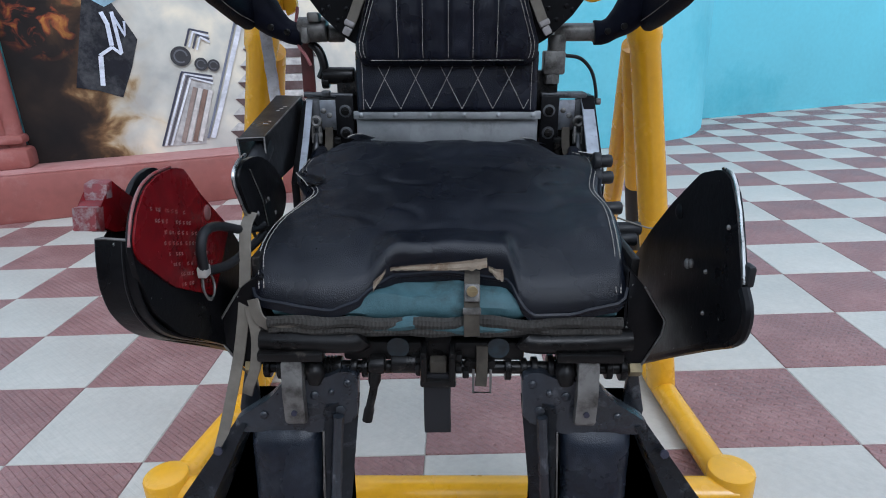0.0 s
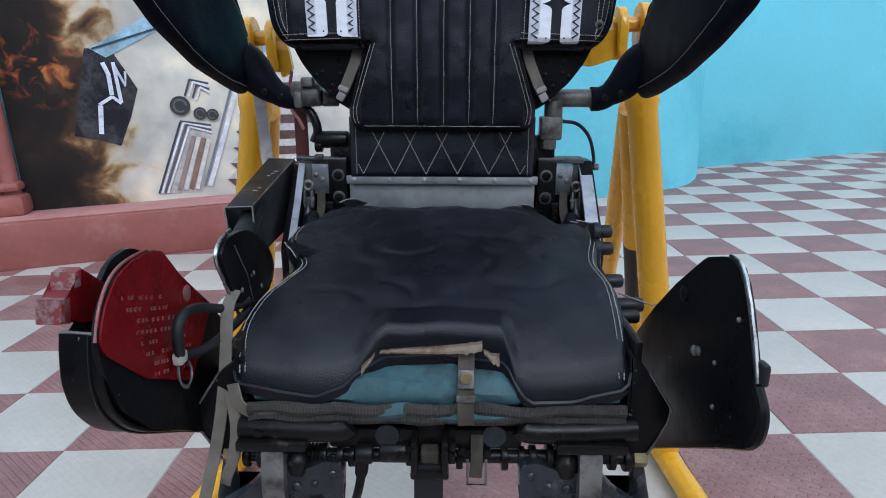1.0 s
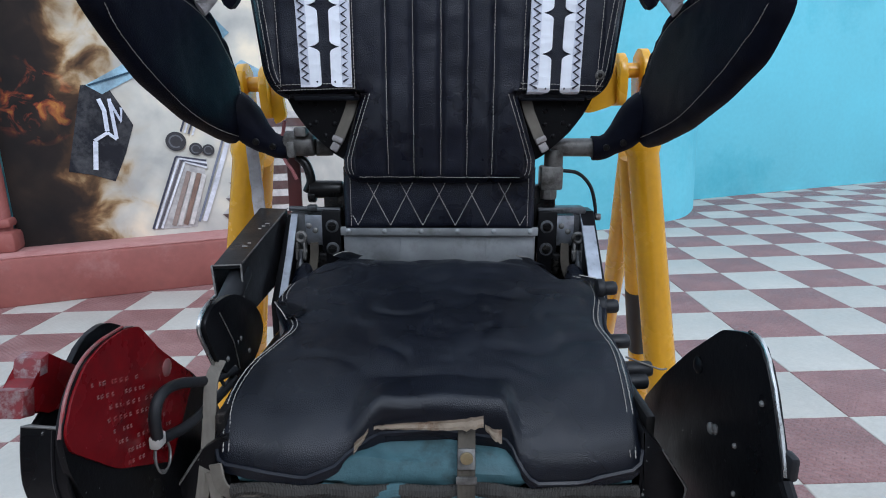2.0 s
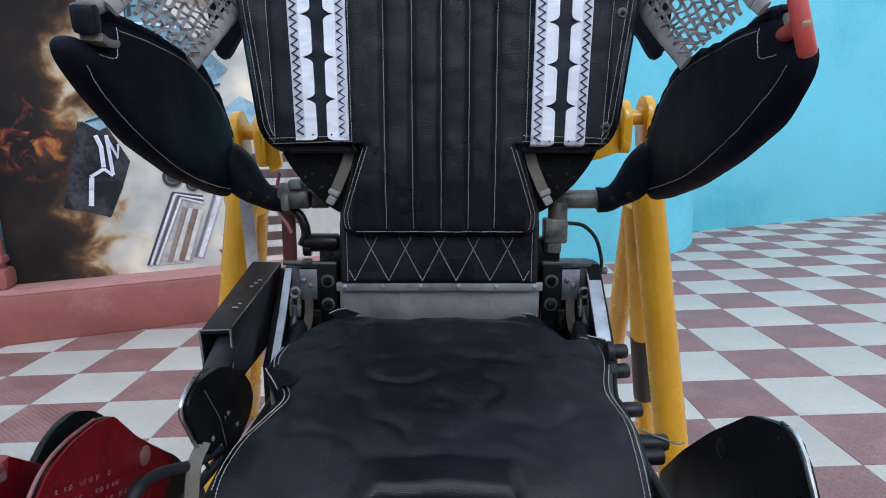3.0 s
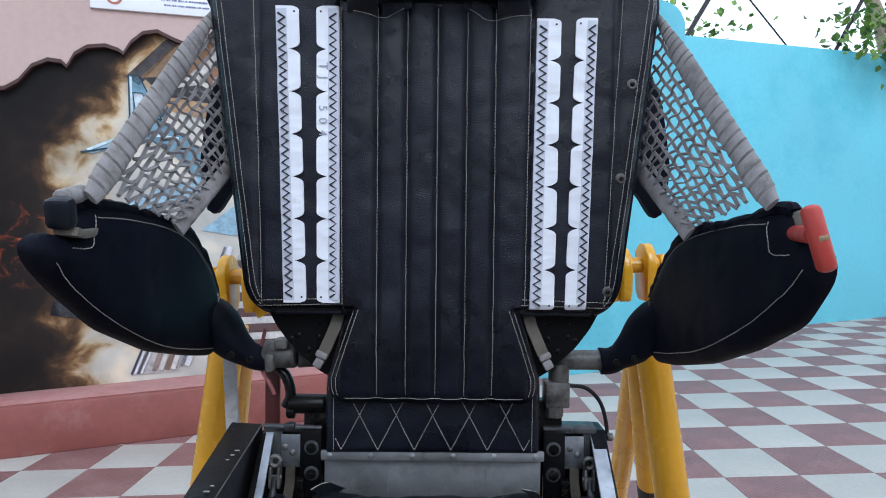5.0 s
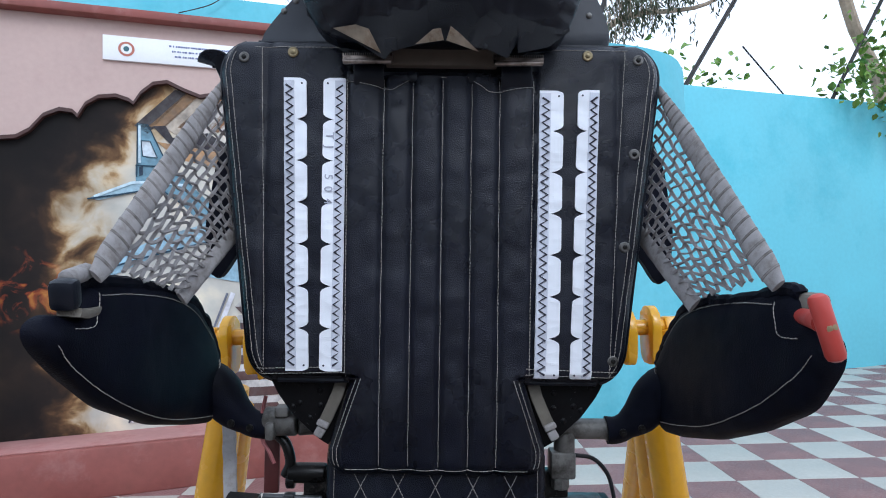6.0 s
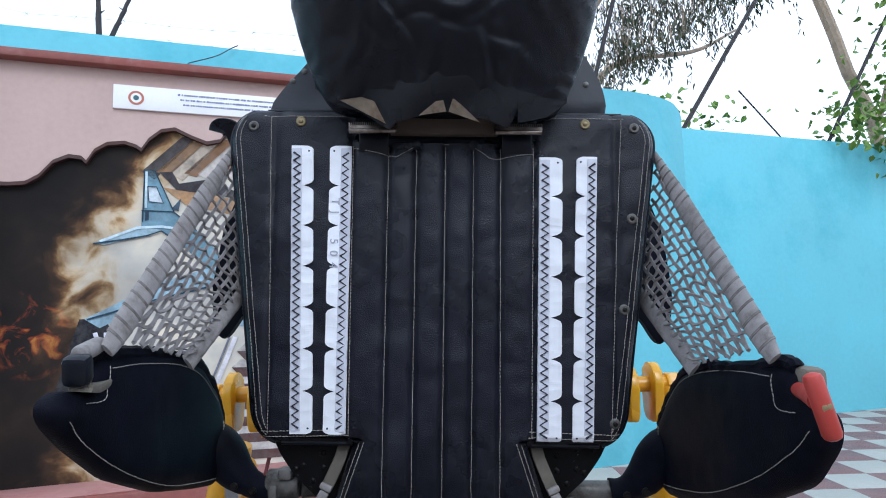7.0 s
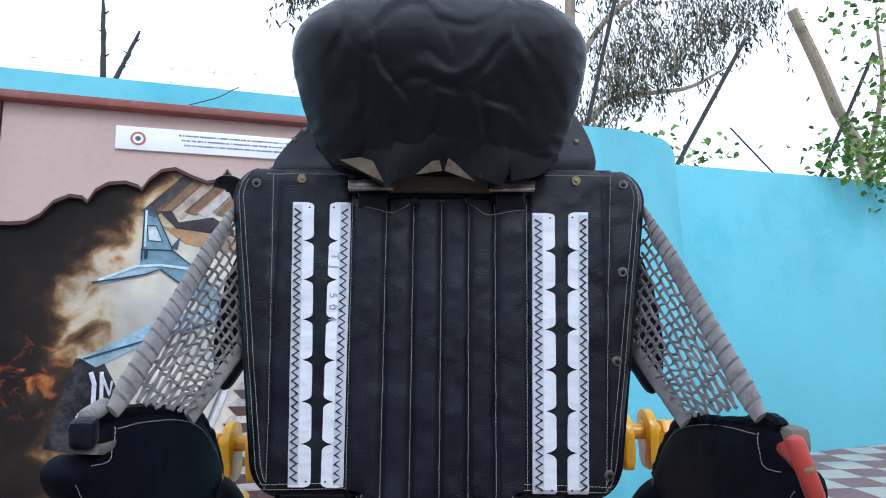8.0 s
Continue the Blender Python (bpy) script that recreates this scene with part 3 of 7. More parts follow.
# striped wall of the painted building
for k, c in enumerate(((0.05, 0.04, 0.04), (0.26, 0.15, 0.07), (0.45, 0.38, 0.3), (0.22, 0.12, 0.06), (0.5, 0.46, 0.42), (0.24, 0.13, 0.07), (0.48, 0.44, 0.4))):
    u0 = -0.29 + 0.06 * k
    painted("stripe", [(u0, 1.57), (u0 + 0.055, 1.535 + 0.02 * (k % 2)), (u0 + 0.23, 1.74), (u0 + 0.17, 1.745)], c)
painted("beam", [(-0.215, 1.57), (-0.16, 1.575), (-0.13, 1.52), (0.02, 1.55), (0.12, 1.49), (0.12, 1.46), (-0.14, 1.49)], (0.035, 0.03, 0.035), 0.001)
painted("field", [(-0.2, 1.5), (0.2, 1.44), (0.2, 1.36), (-0.1, 1.42)], (0.4, 0.24, 0.12))

# notice board
WHITE = mat("white board", (0.78, 0.78, 0.79), 0.45, var=0.04, scale=4, bump=0.02)
sign = thing("notice_board", "long white notice board with a ring emblem on the pink wall", "sign", WALL)
bm = B()
box(bm, (0.28, 3.193, 1.907), (1.38, 0.014, 0.112), 0.002)
part("board", bm, WHITE, sign)
for r, c in ((0.033, (0.42, 0.13, 0.08)), (0.023, (0.74, 0.74, 0.75)), (0.012, (0.03, 0.1, 0.12))):
    bm = B()
    tube(bm, [(-0.315, 3.186 - 0.0035 + r * 0.05, 1.905), (-0.315, 3.187, 1.905)], r, 28)
    part("ring", bm, mat("emblem paint", c, 0.5, var=0.05), sign, smooth=False)
INK = mat("blue ink", (0.12, 0.14, 0.28), 0.6, var=0.05)
for row in range(3):
    u = -0.14 + 0.012 * row
    bm = B()
    while u < 0.86 - 0.03 * row:
        w = random.uniform(0.004, 0.011)
        box(bm, (u + w / 2, 3.185, 1.935 - row * 0.0235), (w, 0.002, random.uniform(0.006, 0.0085)), 0)
        u += w + random.choice((0.002, 0.002, 0.0025, 0.007))
    part("writing_line", bm, INK, sign, smooth=False)

# ---------------------------------------------------------------- beyond the wall
IRON = mat("dark angle iron", (0.03, 0.027, 0.026), 0.7, var=0.3, scale=20, bump=0.1)
BARK = mat("pale bark", (0.38, 0.3, 0.225), 0.9, var=0.3, scale=6, fine=40, bump=0.35)
LEAF_DARK = mat("dull gum leaf", (0.055, 0.075, 0.04), 0.6, var=0.35, scale=2, fine=9, bump=0.0, second=(0.1, 0.075, 0.045), mask_scale=2.5, mask=(0.45, 0.75))
LEAF_FRESH = mat("fresh green leaf", (0.17, 0.29, 0.035), 0.5, var=0.35, scale=3, fine=12, bump=0.0, second=(0.09, 0.17, 0.03), mask_scale=5, mask=(0.45, 0.6))


def wpt(u, n, z):
    return WU * u + WN * n + Vector((0, 0, z))


def fence_post(a, b, w=0.022):
    ob = thing("fence_post", "dark rusty angle-iron fence post leaning outward on the wall top", "fence post", Matrix.Translation(wpt(*a)), "fence posts")
    bm = B()
    d = wpt(*b) - wpt(*a)
    tube(bm, [Vector((0, 0, 0)), d], 0, flat=(w, 0.006, (0.3, 1, 0.1)))
    tube(bm, [Vector((0, 0, 0)), d], 0, flat=(w, 0.006, (1, -0.3, 0.1)))
    part("post", bm, IRON, ob)


def post_on(a, b, n, w=0.022):
    fence_post((a[0], n, a[1]), (b[0], n, b[1]), w)


post_on((3.40, 2.24), (4.27, 3.46), 3.95, 0.035)
post_on((4.93, 2.24), (5.85, 3.55), 3.95, 0.03)
post_on((2.50, 2.1), (3.02, 3.75), 3.98, 0.033)
post_on((4.43, 2.25), (4.0, 2.63), 3.95, 0.012)


def broken_stick(a, b, r):
    """A dry, knotty branch stump standing on the wall top."""
    ob = thing("dry_stick", "dark broken dry stick standing on the wall top", "stick", Matrix.Translation(wpt(*a)), "dry sticks")
    bm = B()
    d = wpt(*b) - wpt(*a)
    pts = [d * (i / 14) + Vector((0.006 * wob(i * 0.6, b[2], 0), 0, 0)) for i in range(15)]
    tube(bm, pts, [r * (1.15 - 0.5 * i / 14 + 0.3 * wob(i * 0.8, b[0], 3)) for i in range(15)], 7)
    for i, sgn in ((4, 1), (8, -1), (11, 1)):
        tube(bm, [pts[i], pts[i] + Vector((0.028 * sgn, 0, 0.018))], [r * 0.5, r * 0.15], 5)
    part("stick", bm, IRON, ob)


broken_stick((-0.499, 3.3, 2.21), (-0.519, 3.3, 2.66), 0.0125)
broken_stick((-0.46, 3.3, 2.2), (-0.349, 3.3, 2.5), 0.011)

loose = thing("loose_cable", "thin dark cable hanging over the wall edge", "cable", Matrix.Translation(wpt(0.1, 3.2, 2.1)))
bm = B()
tube(bm, [p - wpt(0.1, 3.2, 2.1) for p in smooth_path([wpt(0.125, 3.222, 2.225), wpt(0.09, 3.212, 2.2), wpt(0.025, 3.2, 2.15), wpt(-0.095, 3.134, 2.073)], 5)], 0.0025, 6)
part("strand", bm, IRON, loose)
WIRE = mat("barbed wire", (0.2, 0.19, 0.18), 0.6, metal=0.5, var=0.2, bump=0)
for k, zz in enumerate((2.255, 2.34)):
    w = thing("barbed_wire", "thin rusty barbed wire along the wall top", "wire", Matrix.Translation(wpt(-1.2, 3.32, zz)), "wires")
    bm = B()
    pts = [Vector(WU) * (0.2 * i) + Vector((0, 0, 0.03 * wob(i * 0.7, k, 0) - 0.02 * math.sin(i * 0.5))) for i in range(18)]
    tube(bm, pts, 0.0006, 5)
    for p in pts[1:-1]:
        for s in (1, -1):
            tube(bm, [p - Vector((0.012 * s, 0, 0.012)), p + Vector((0.012 * s, 0, 0.012))], 0.0008, 4)
    part("strand", bm, WIRE, w)


def leaf(bm, c, size, aspect, droop):
    """One folded leaf of six corners."""
    yaw, tip = random.uniform(0, 6.28), random.uniform(-0.5, 0.5) - droop
    d = Vector((math.cos(yaw) * math.cos(tip), math.sin(yaw) * math.cos(tip), math.sin(tip)))
    s = d.cross(Vector((random.uniform(-0.6, 0.6), random.uniform(-0.6, 0.6), 1))).normalized() * size * aspect
    up = d.cross(s).normalized() * size * 0.12
    v = [bm.verts.new(c + q) for q in (Vector((0, 0, 0)), d * size * 0.3 + s + up, d * size * 0.62 + s * 0.75 + up, d * size, d * size * 0.62 - s * 0.75 + up, d * size * 0.3 - s + up)]
    bm.faces.new((v[0], v[1], v[2], v[3]))
    bm.faces.new((v[0], v[3], v[4], v[5]))


def limb(bm, pts, r0, r1, sides=8):
    p = smooth_path(pts, 5)
    tube(bm, [q + Vector((wob(*q, s=2) * 0.03, wob(*q, s=2.3) * 0.03, 0)) for q in p], [r0 + (r1 - r0) * i / (len(p) - 1) for i in range(len(p))], sides)


def gum_tree(base, limbs, clumps, leaves, size):
    ob = thing("gum_tree", "tall gum tree with drooping dull green leaves behind the wall", "tree", Matrix.Translation(wpt(*base)))
    o = wpt(*base)
    bm = B()
    for pts, r0, r1 in limbs:
        limb(bm, [wpt(*p) - o for p in pts], r0, r1)
    part("trunk", bm, BARK, ob)
    bm, tw = B(), B()
    for (u, n, z, ru, rz) in clumps:
        for k in range(leaves):
            q = Vector((random.gauss(0, 0.42), random.gauss(0, 0.42), random.gauss(0, 0.42)))
            c = wpt(u + q.x * ru, n + q.y * ru, z + q.z * rz) - o
            for j in range(7):
                leaf(bm, c + Vector((random.gauss(0, 0.05), random.gauss(0, 0.05), -0.045 * j + random.gauss(0, 0.04))), size * random.uniform(0.7, 1.3), 0.13, 1.05)
            tube(tw, [c + Vector((random.uniform(-0.06, 0.06), 0, 0.12)), c, c + Vector((random.uniform(-0.04, 0.04), 0, -0.25))], [0.006, 0.004, 0.002], 4, cap=False)
    part("crown", bm, LEAF_DARK, ob)
    tagged(part("twig_mass", tw, BARK, ob), kind="stuff")


gum_tree((4.0, 7.4, 0), [([(4.0, 7.4, 0), (4.2, 7.4, 2.4), (4.55, 7.3, 4.6), (4.75, 7.2, 7.5)], 0.14, 0.06),
                         ([(4.3, 7.4, 3.3), (5.2, 7.3, 4.35), (6.4, 7.1, 4.6), (7.2, 7.0, 5.0)], 0.06, 0.015),
                         ([(4.5, 7.35, 4.4), (5.2, 7.2, 5.6), (6.3, 7.0, 6.4)], 0.06, 0.02),
                         ([(4.4, 7.35, 4.2), (3.0, 7.2, 5.4), (1.4, 7.0, 6.0), (0.6, 7.0, 5.7)], 0.06, 0.015),
                         ([(4.4, 7.35, 2.5), (4.9, 7.3, 3.6), (5.3, 7.2, 3.4)], 0.04, 0.01)],
         [(5.3, 7.0, 5.3, 0.8, 0.9), (6.2, 7.0, 5.2, 0.8, 0.7), (6.9, 7.0, 5.9, 0.8, 0.8), (7.6, 6.9, 6.1, 0.7, 0.9), (5.0, 7.0, 6.4, 0.9, 0.8), (6.0, 7.0, 6.5, 0.9, 0.6),
          (5.4, 7.0, 4.6, 0.7, 0.35), (3.6, 7.0, 6.4, 0.9, 0.7), (2.2, 7.0, 6.4, 0.9, 0.7), (1.0, 7.0, 6.1, 0.7, 0.6), (0.7, 7.0, 5.6, 0.35, 0.6), (4.6, 7.1, 3.9, 0.5, 0.5)], 95, 0.1)


def fig_tree(base, limbs, clumps, size):
    ob = thing("fig_tree", "young fig tree with fresh green leaves hanging over the wall", "tree", Matrix.Translation(wpt(*base)))
    o = wpt(*base)
    bm = B()
    for pts, r0, r1 in limbs:
        limb(bm, [wpt(*p) - o for p in pts], r0, r1)
    part("trunk", bm, BARK, ob)
    bm = B()
    for (u, n, z, ru, rz, count) in clumps:
        for k in range(int(count * 1.8)):
            leaf(bm, wpt(u + random.gauss(0, ru), n + random.gauss(0, 0.2), z + random.gauss(0, rz)) - o, size * random.uniform(0.7, 1.25), 0.36, 0.7)
    part("crown", bm, LEAF_FRESH, ob)


fig_tree((6.6, 4.6, 0), [([(6.6, 4.6, 0), (6.45, 4.5, 1.5), (6.2, 4.4, 2.5), (5.75, 4.35, 3.3), (5.3, 4.3, 4.1)], 0.075, 0.05),
                         ([(6.3, 4.45, 2.3), (5.9, 4.0, 2.6), (5.3, 3.7, 2.45)], 0.03, 0.008),
                         ([(6.2, 4.4, 2.6), (6.0, 4.0, 3.4), (5.9, 3.9, 4.0)], 0.03, 0.008)],
         [(5.25, 3.75, 2.42, 0.2, 0.14, 90), (5.6, 3.75, 2.55, 0.22, 0.25, 110), (5.05, 3.8, 2.5, 0.12, 0.1, 30), (5.8, 3.8, 3.2, 0.2, 0.35, 70), (5.55, 3.75, 2.2, 0.2, 0.12, 50), (5.6, 3.8, 3.85, 0.25, 0.12, 40),
          (3.65, 4.8, 2.75, 0.16, 0.1, 40), (4.3, 4.9, 2.7, 0.3, 0.06, 40), (5.75, 3.5, 1.3, 0.1, 0.2, 24)], 0.075)

# ---------------------------------------------------------------- display stand
stand = thing("display_stand", "bright yellow welded pipe stand with round feet, carrying the ejection seat", "stand", pose(0.04, 1.1, 0))


def stand_part(name, bm, material=YELLOW, label=""):
    bmesh.ops.transform(bm, matrix=Matrix.Translation((-0.04, -1.1, 0)), verts=bm.verts)
    return part(name, bm, material, stand, label)


POSTS = {1: ((0.37, 1.115, 0.70), (0.458, 1.14, 0.03)), -1: ((-0.226, 1.12, 0.715), (-0.352, 1.14, 0.03))}
for side, (hi, lo) in POSTS.items():
    hi, lo = Vector(hi), Vector(lo)
    bm = B()
    d = lo - hi
    tube(bm, [hi, hi + d * 0.02, hi + d * 0.045, hi + d * 0.06, lo], [0.026, 0.027, 0.027, 0.0235, 0.0265], 24)
    stand_part("post", bm)
    # rear stays down to the floor behind
    for k, (fx, fy) in enumerate(((0.505, 1.82), (0.515, 1.5)) if side > 0 else ((-0.5, 1.82), (-0.55, 1.85))):
        foot = Vector((fx, fy, 0.025))
        top = hi + Vector((-0.003 * side, 0.03, -0.04))
        bm = B()
        tube(bm, [top, foot], [0.021, 0.021], 18)
        stand_part("stay", bm)
        if k == 1:
            bm = B()
            a, b = top.lerp(foot, 0.42), top.lerp(foot, 0.67)
            tube(bm, [a, b], 0.0217, 18)
            stand_part("painted_band", bm, BLACK_BAND, "black painted band")
    # fork and lugs that hold the seat
    for dx, h in ((-0.03, 0.81), (0.0, 0.815)):
        bm = B()
        cx = hi.x - 0.005 * side + dx * side * 1.1
        prof = rounded([(1.084, 0.735), (1.132, 0.735), (1.138, h - 0.022), (1.122, h), (1.092, h), (1.076, h - 0.022)], 0.012, 4)
        plate(bm, prof, "x", cx - 0.006, 0.012, 0.002)
        stand_part("lug", bm)
    bm = B()
    cyl(bm, (hi.x - 0.05 * side, 1.107, 0.785), (hi.x + 0.03 * side, 1.107, 0.785), 0.011, 18, 0.002)
    stand_part("pivot_pin", bm)
    bm = B()
    cyl(bm, (hi.x + 0.012 * side, 1.107, 0.785), (hi.x + 0.036 * side, 1.107, 0.785), 0.0165, 6, 0.003)
    stand_part("pivot_boss", bm)
    bm = B()
    reach = 0.085 if side > 0 else 0.045
    plate(bm, rounded([(hi.x - side * a, z) for a, z in ((0.03, 0.79), (0.06, 0.775), (reach + 0.02, 0.735), (reach, 0.725), (0.05, 0.735), (0.03, 0.75))], 0.008), "y", 1.095, 0.012, 0.002)
    stand_part("bracket_plate", bm)
    bm = B()
    tube(bm, smooth_path([(hi.x, 1.115, 0.69), (hi.x + 0.02 * side, 1.115, 0.73), (hi.x + 0.022 * side, 1.11, 0.765), (hi.x + 0.012 * side, 1.107, 0.785)], 5), 0.015, 16)
    stand_part("neck", bm)
    # foot rail on the floor
    fr = Vector((0.468, 0.855, 0.027)) if side > 0 else Vector((-0.398, 0.872, 0.027))
    bm = B()
    tube(bm, [fr, Vector((lo.x, 1.17, 0.022)), Vector((lo.x + 0.02 * side, 1.9, 0.022))], 0.0215, 22)
    stand_part("foot_rail", bm)
    bm = B()
    cyl(bm, (fr.x, fr.y - 0.0, 0.0), (fr.x, fr.y, 0.062), 0.034, 28, 0.004)
    stand_part("foot_disc", bm, label="round yellow end cap")
bm = B()
tube(bm, [(-0.398, 0.872, 0.028), (0.468, 0.84, 0.028)], 0.025, 22)
stand_part("cross_bar", bm)
bm = B()
tube(bm, [(-0.38, 1.9, 0.028), (0.47, 1.9, 0.028)], 0.025, 22)
stand_part("cross_bar", bm)

# ---------------------------------------------------------------- ejection seat
SEAT = pose(0.039, 0, 0, 0, 2.2, 0)
seat = thing("ejection_seat", "old aircraft ejection seat in black leather on a yellow stand", "ejection seat", SEAT)
FRONT = (0, -1, 0)


def sp(name, bm, material, label="", parent=None, smooth=True):
    return part(name, bm, material, parent or seat, label, smooth)


def clamp01(v):
    return max(0.0, min(1.0, v))


# --- back pad
SEAMS = (-0.061, -0.030, 0.002, 0.033, 0.063)
Z0, Z1 = 0.752, 1.117


def pad_edge(z, side):
    """Half width of the back pad's upper panel at height z."""
    w = 0.199 + (0.236 - 0.199) * clamp01((z - 0.775) / (1.08 - 0.775))
    r = 0.034
    for e in (Z1 - z, z - Z0):
        if e < r:
            w -= r - math.sqrt(max(r * r - (r - e) ** 2, 0))
    return side * w + (-0.003 if side < 0 else 0.0)


def tongue_edge(z, side):
    w = 0.091 + (0.116 - 0.091) * clamp01((0.757 - z) / 0.075)
    e, r = z - 0.652, 0.02
    if e < r:
        w -= r - math.sqrt(max(r * r - (r - e) ** 2, 0))
    return side * w


def pad_y(x, z):
    """The face of the back pad, with its stitched channels."""
    if z > 0.757:
        e = min(x - pad_edge(z, -1), pad_edge(z, 1) - x, Z1 - z, (z - Z0) if abs(x) > 0.091 else 1)
    else:
        e = min(x - tongue_edge(z, -1), tongue_edge(z, 1) - x, z - 0.652)
    e = max(e, 0)
    y = 0.912 - 0.013 * math.sqrt(clamp01(e / 0.012))
    for s in SEAMS:
        y += 0.0042 * math.exp(-((x - s) / 0.0038) ** 2) + 0.0014 * math.exp(-((x - s) / 0.009) ** 2)
    for s in (-0.1, 0.099):
        y += 0.003 * math.exp(-((x - s) / 0.004) ** 2) if z > 0.757 else 0
    for s in (-0.186, 0.189):
        y += 0.003 * math.exp(-((x - s) / 0.004) ** 2) if z > 0.775 else 0
    if abs(x) < 0.1:
        y -= 0.0025 * (1 if z < 1.07 else 0.3)
    if z > 1.0:
        y += 0.006 * clamp01((1.085 - abs(z - 1.1) * 3) - 0.95) * math.exp(-((abs(x) - 0.078) / 0.035) ** 2)
    if abs(x) < 0.1 and z > 1.08:
        y = max(y, 0.9 + 0.022 * clamp01((z - 1.08) / 0.006) * clamp01((0.1 - abs(x)) / 0.006))
    y += 0.0016 * wob(x, 0, z, s=22) + 0.0007 * abs(wob(x * 0.4, 8, z, s=90)) + 0.0009 * wob(x, 3, z, s=60) + 0.012 * clamp01((0.72 - z) / 0.09)
    return y


def mapped(bm, zs, left, right, face, back, nx):
    rows = []
    for z in zs:
        a, b = left(z), right(z)
        row = [bm.verts.new((a, back, z))]
        for i in range(nx + 1):
            x = a + (b - a) * i / nx
            row.append(bm.verts.new((x, face(x, z), z)))
        row.append(bm.verts.new((b, back, z)))
        rows.append(row)
    for r0, r1 in zip(rows, rows[1:]):
        for k in range(len(r0) - 1):
            bm.faces.new((r0[k], r0[k + 1], r1[k + 1], r1[k]))
        bm.faces.new((r0[-1], r0[0], r1[0], r1[-1]))
    bm.faces.new(rows[0])
    bm.faces.new(rows[-1][::-1])


bm = B()
edge = [0.0005, 0.002, 0.005, 0.009, 0.014, 0.02, 0.027, 0.034]
zs = [Z0 + e for e in edge] + [Z0 + 0.034 + (Z1 - Z0 - 0.068) * i / 70 for i in range(1, 70)] + [Z1 - e for e in reversed(edge)]
mapped(bm, zs, lambda z: pad_edge(z, -1), lambda z: pad_edge(z, 1), pad_y, 0.928, 190)
zs = [0.652 + e for e in (0.0004, 0.002, 0.005, 0.009, 0.014, 0.02)] + [0.672 + 0.0855 * i / 22 for i in range(1, 23)]
mapped(bm, zs, lambda z: tongue_edge(z, -1), lambda z: tongue_edge(z, 1), pad_y, 0.94, 100)
back_pad = sp("back_pad", bm, LEATHER, "black leather back pad stitched into upright channels")


def seam(pts, parent, face=None, off=0.0009, **kw):
    bm = B()
    stitches(bm, [(x, face(x, z) - off, z) for x, z in pts] if face else pts, **kw)
    return sp("stitching", bm, THREAD, parent=parent)


def lerp_line(a, b, n=30):
    return [(a[0] + (b[0] - a[0]) * i / n, a[1] + (b[1] - a[1]) * i / n) for i in range(n + 1)]


for s in SEAMS:
    seam([(x + 0.0006 * wob(x, z, 0, s=30), z) for x, z in lerp_line((s, 1.075), (s, 0.66), 60)], back_pad, pad_y)
for s in (-0.1, 0.099):
    seam(lerp_line((s, 1.075), (s * 0.97, 0.757), 50), back_pad, pad_y)
seam(lerp_line((-0.192, 1.108), (-0.182, 0.762), 50), back_pad, pad_y)
seam(lerp_line((0.196, 1.108), (0.18, 0.762), 50), back_pad, pad_y)
for inset in (0.008, 0.014):
    for side in (-1, 1):
        line = [(pad_edge(z, side) - side * inset, z) for z in [Z0 + inset * 1.2 + (Z1 - Z0 - inset * 2.2) * i / 60 for i in range(61)]]
        seam(line, back_pad, pad_y)
    seam(lerp_line((-0.19, Z0 + inset), (-0.096, Z0 + inset + 0.003)), back_pad, pad_y)
    seam(lerp_line((0.19, Z0 + inset), (0.092, Z0 + inset + 0.003)), back_pad, pad_y)
    for side in (-1, 1):
        seam([(tongue_edge(z, side) - side * inset * 0.8, z) for z in [0.757 - 0.0945 * i / 30 for i in range(31)]], back_pad, pad_y)
seam(lerp_line((-0.1, 0.66), (0.1, 0.66)), back_pad, pad_y)
seam(lerp_line((-0.1, 1.072), (-0.052, 1.062), 10) + lerp_line((-0.045, 1.066), (-0.028, 1.078), 6) + lerp_line((0.03, 1.078), (0.05, 1.062), 8) + lerp_line((0.055, 1.061), (0.1, 1.068), 10), back_pad, pad_y)
seam(lerp_line((-0.2, 1.108), (0.2, 1.109)), back_pad, pad_y)

# welt round the upper panel
bm = B()
zz = [Z0 + 0.001 + (Z1 - Z0 - 0.002) * (0.5 - 0.5 * math.cos(math.pi * i / 60)) for i in range(61)]
for side in (-1, 1):
    tube(bm, [(pad_edge(z, side), 0.913, z) for z in zz], 0.0026, 8)
tube(bm, [(x, 0.913, Z1) for x in (-0.2, -0.1, 0, 0.1, 0.2)], 0.0026, 8)
tube(bm, [(-0.17 + 0.0755 * i, 0.913, Z0) for i in range(2)], 0.0026, 8)
tube(bm, [(0.17 - 0.0755 * i, 0.913, Z0) for i in range(2)], 0.0026, 8)
sp("welt", bm, LEATHER_WORN, parent=back_pad)

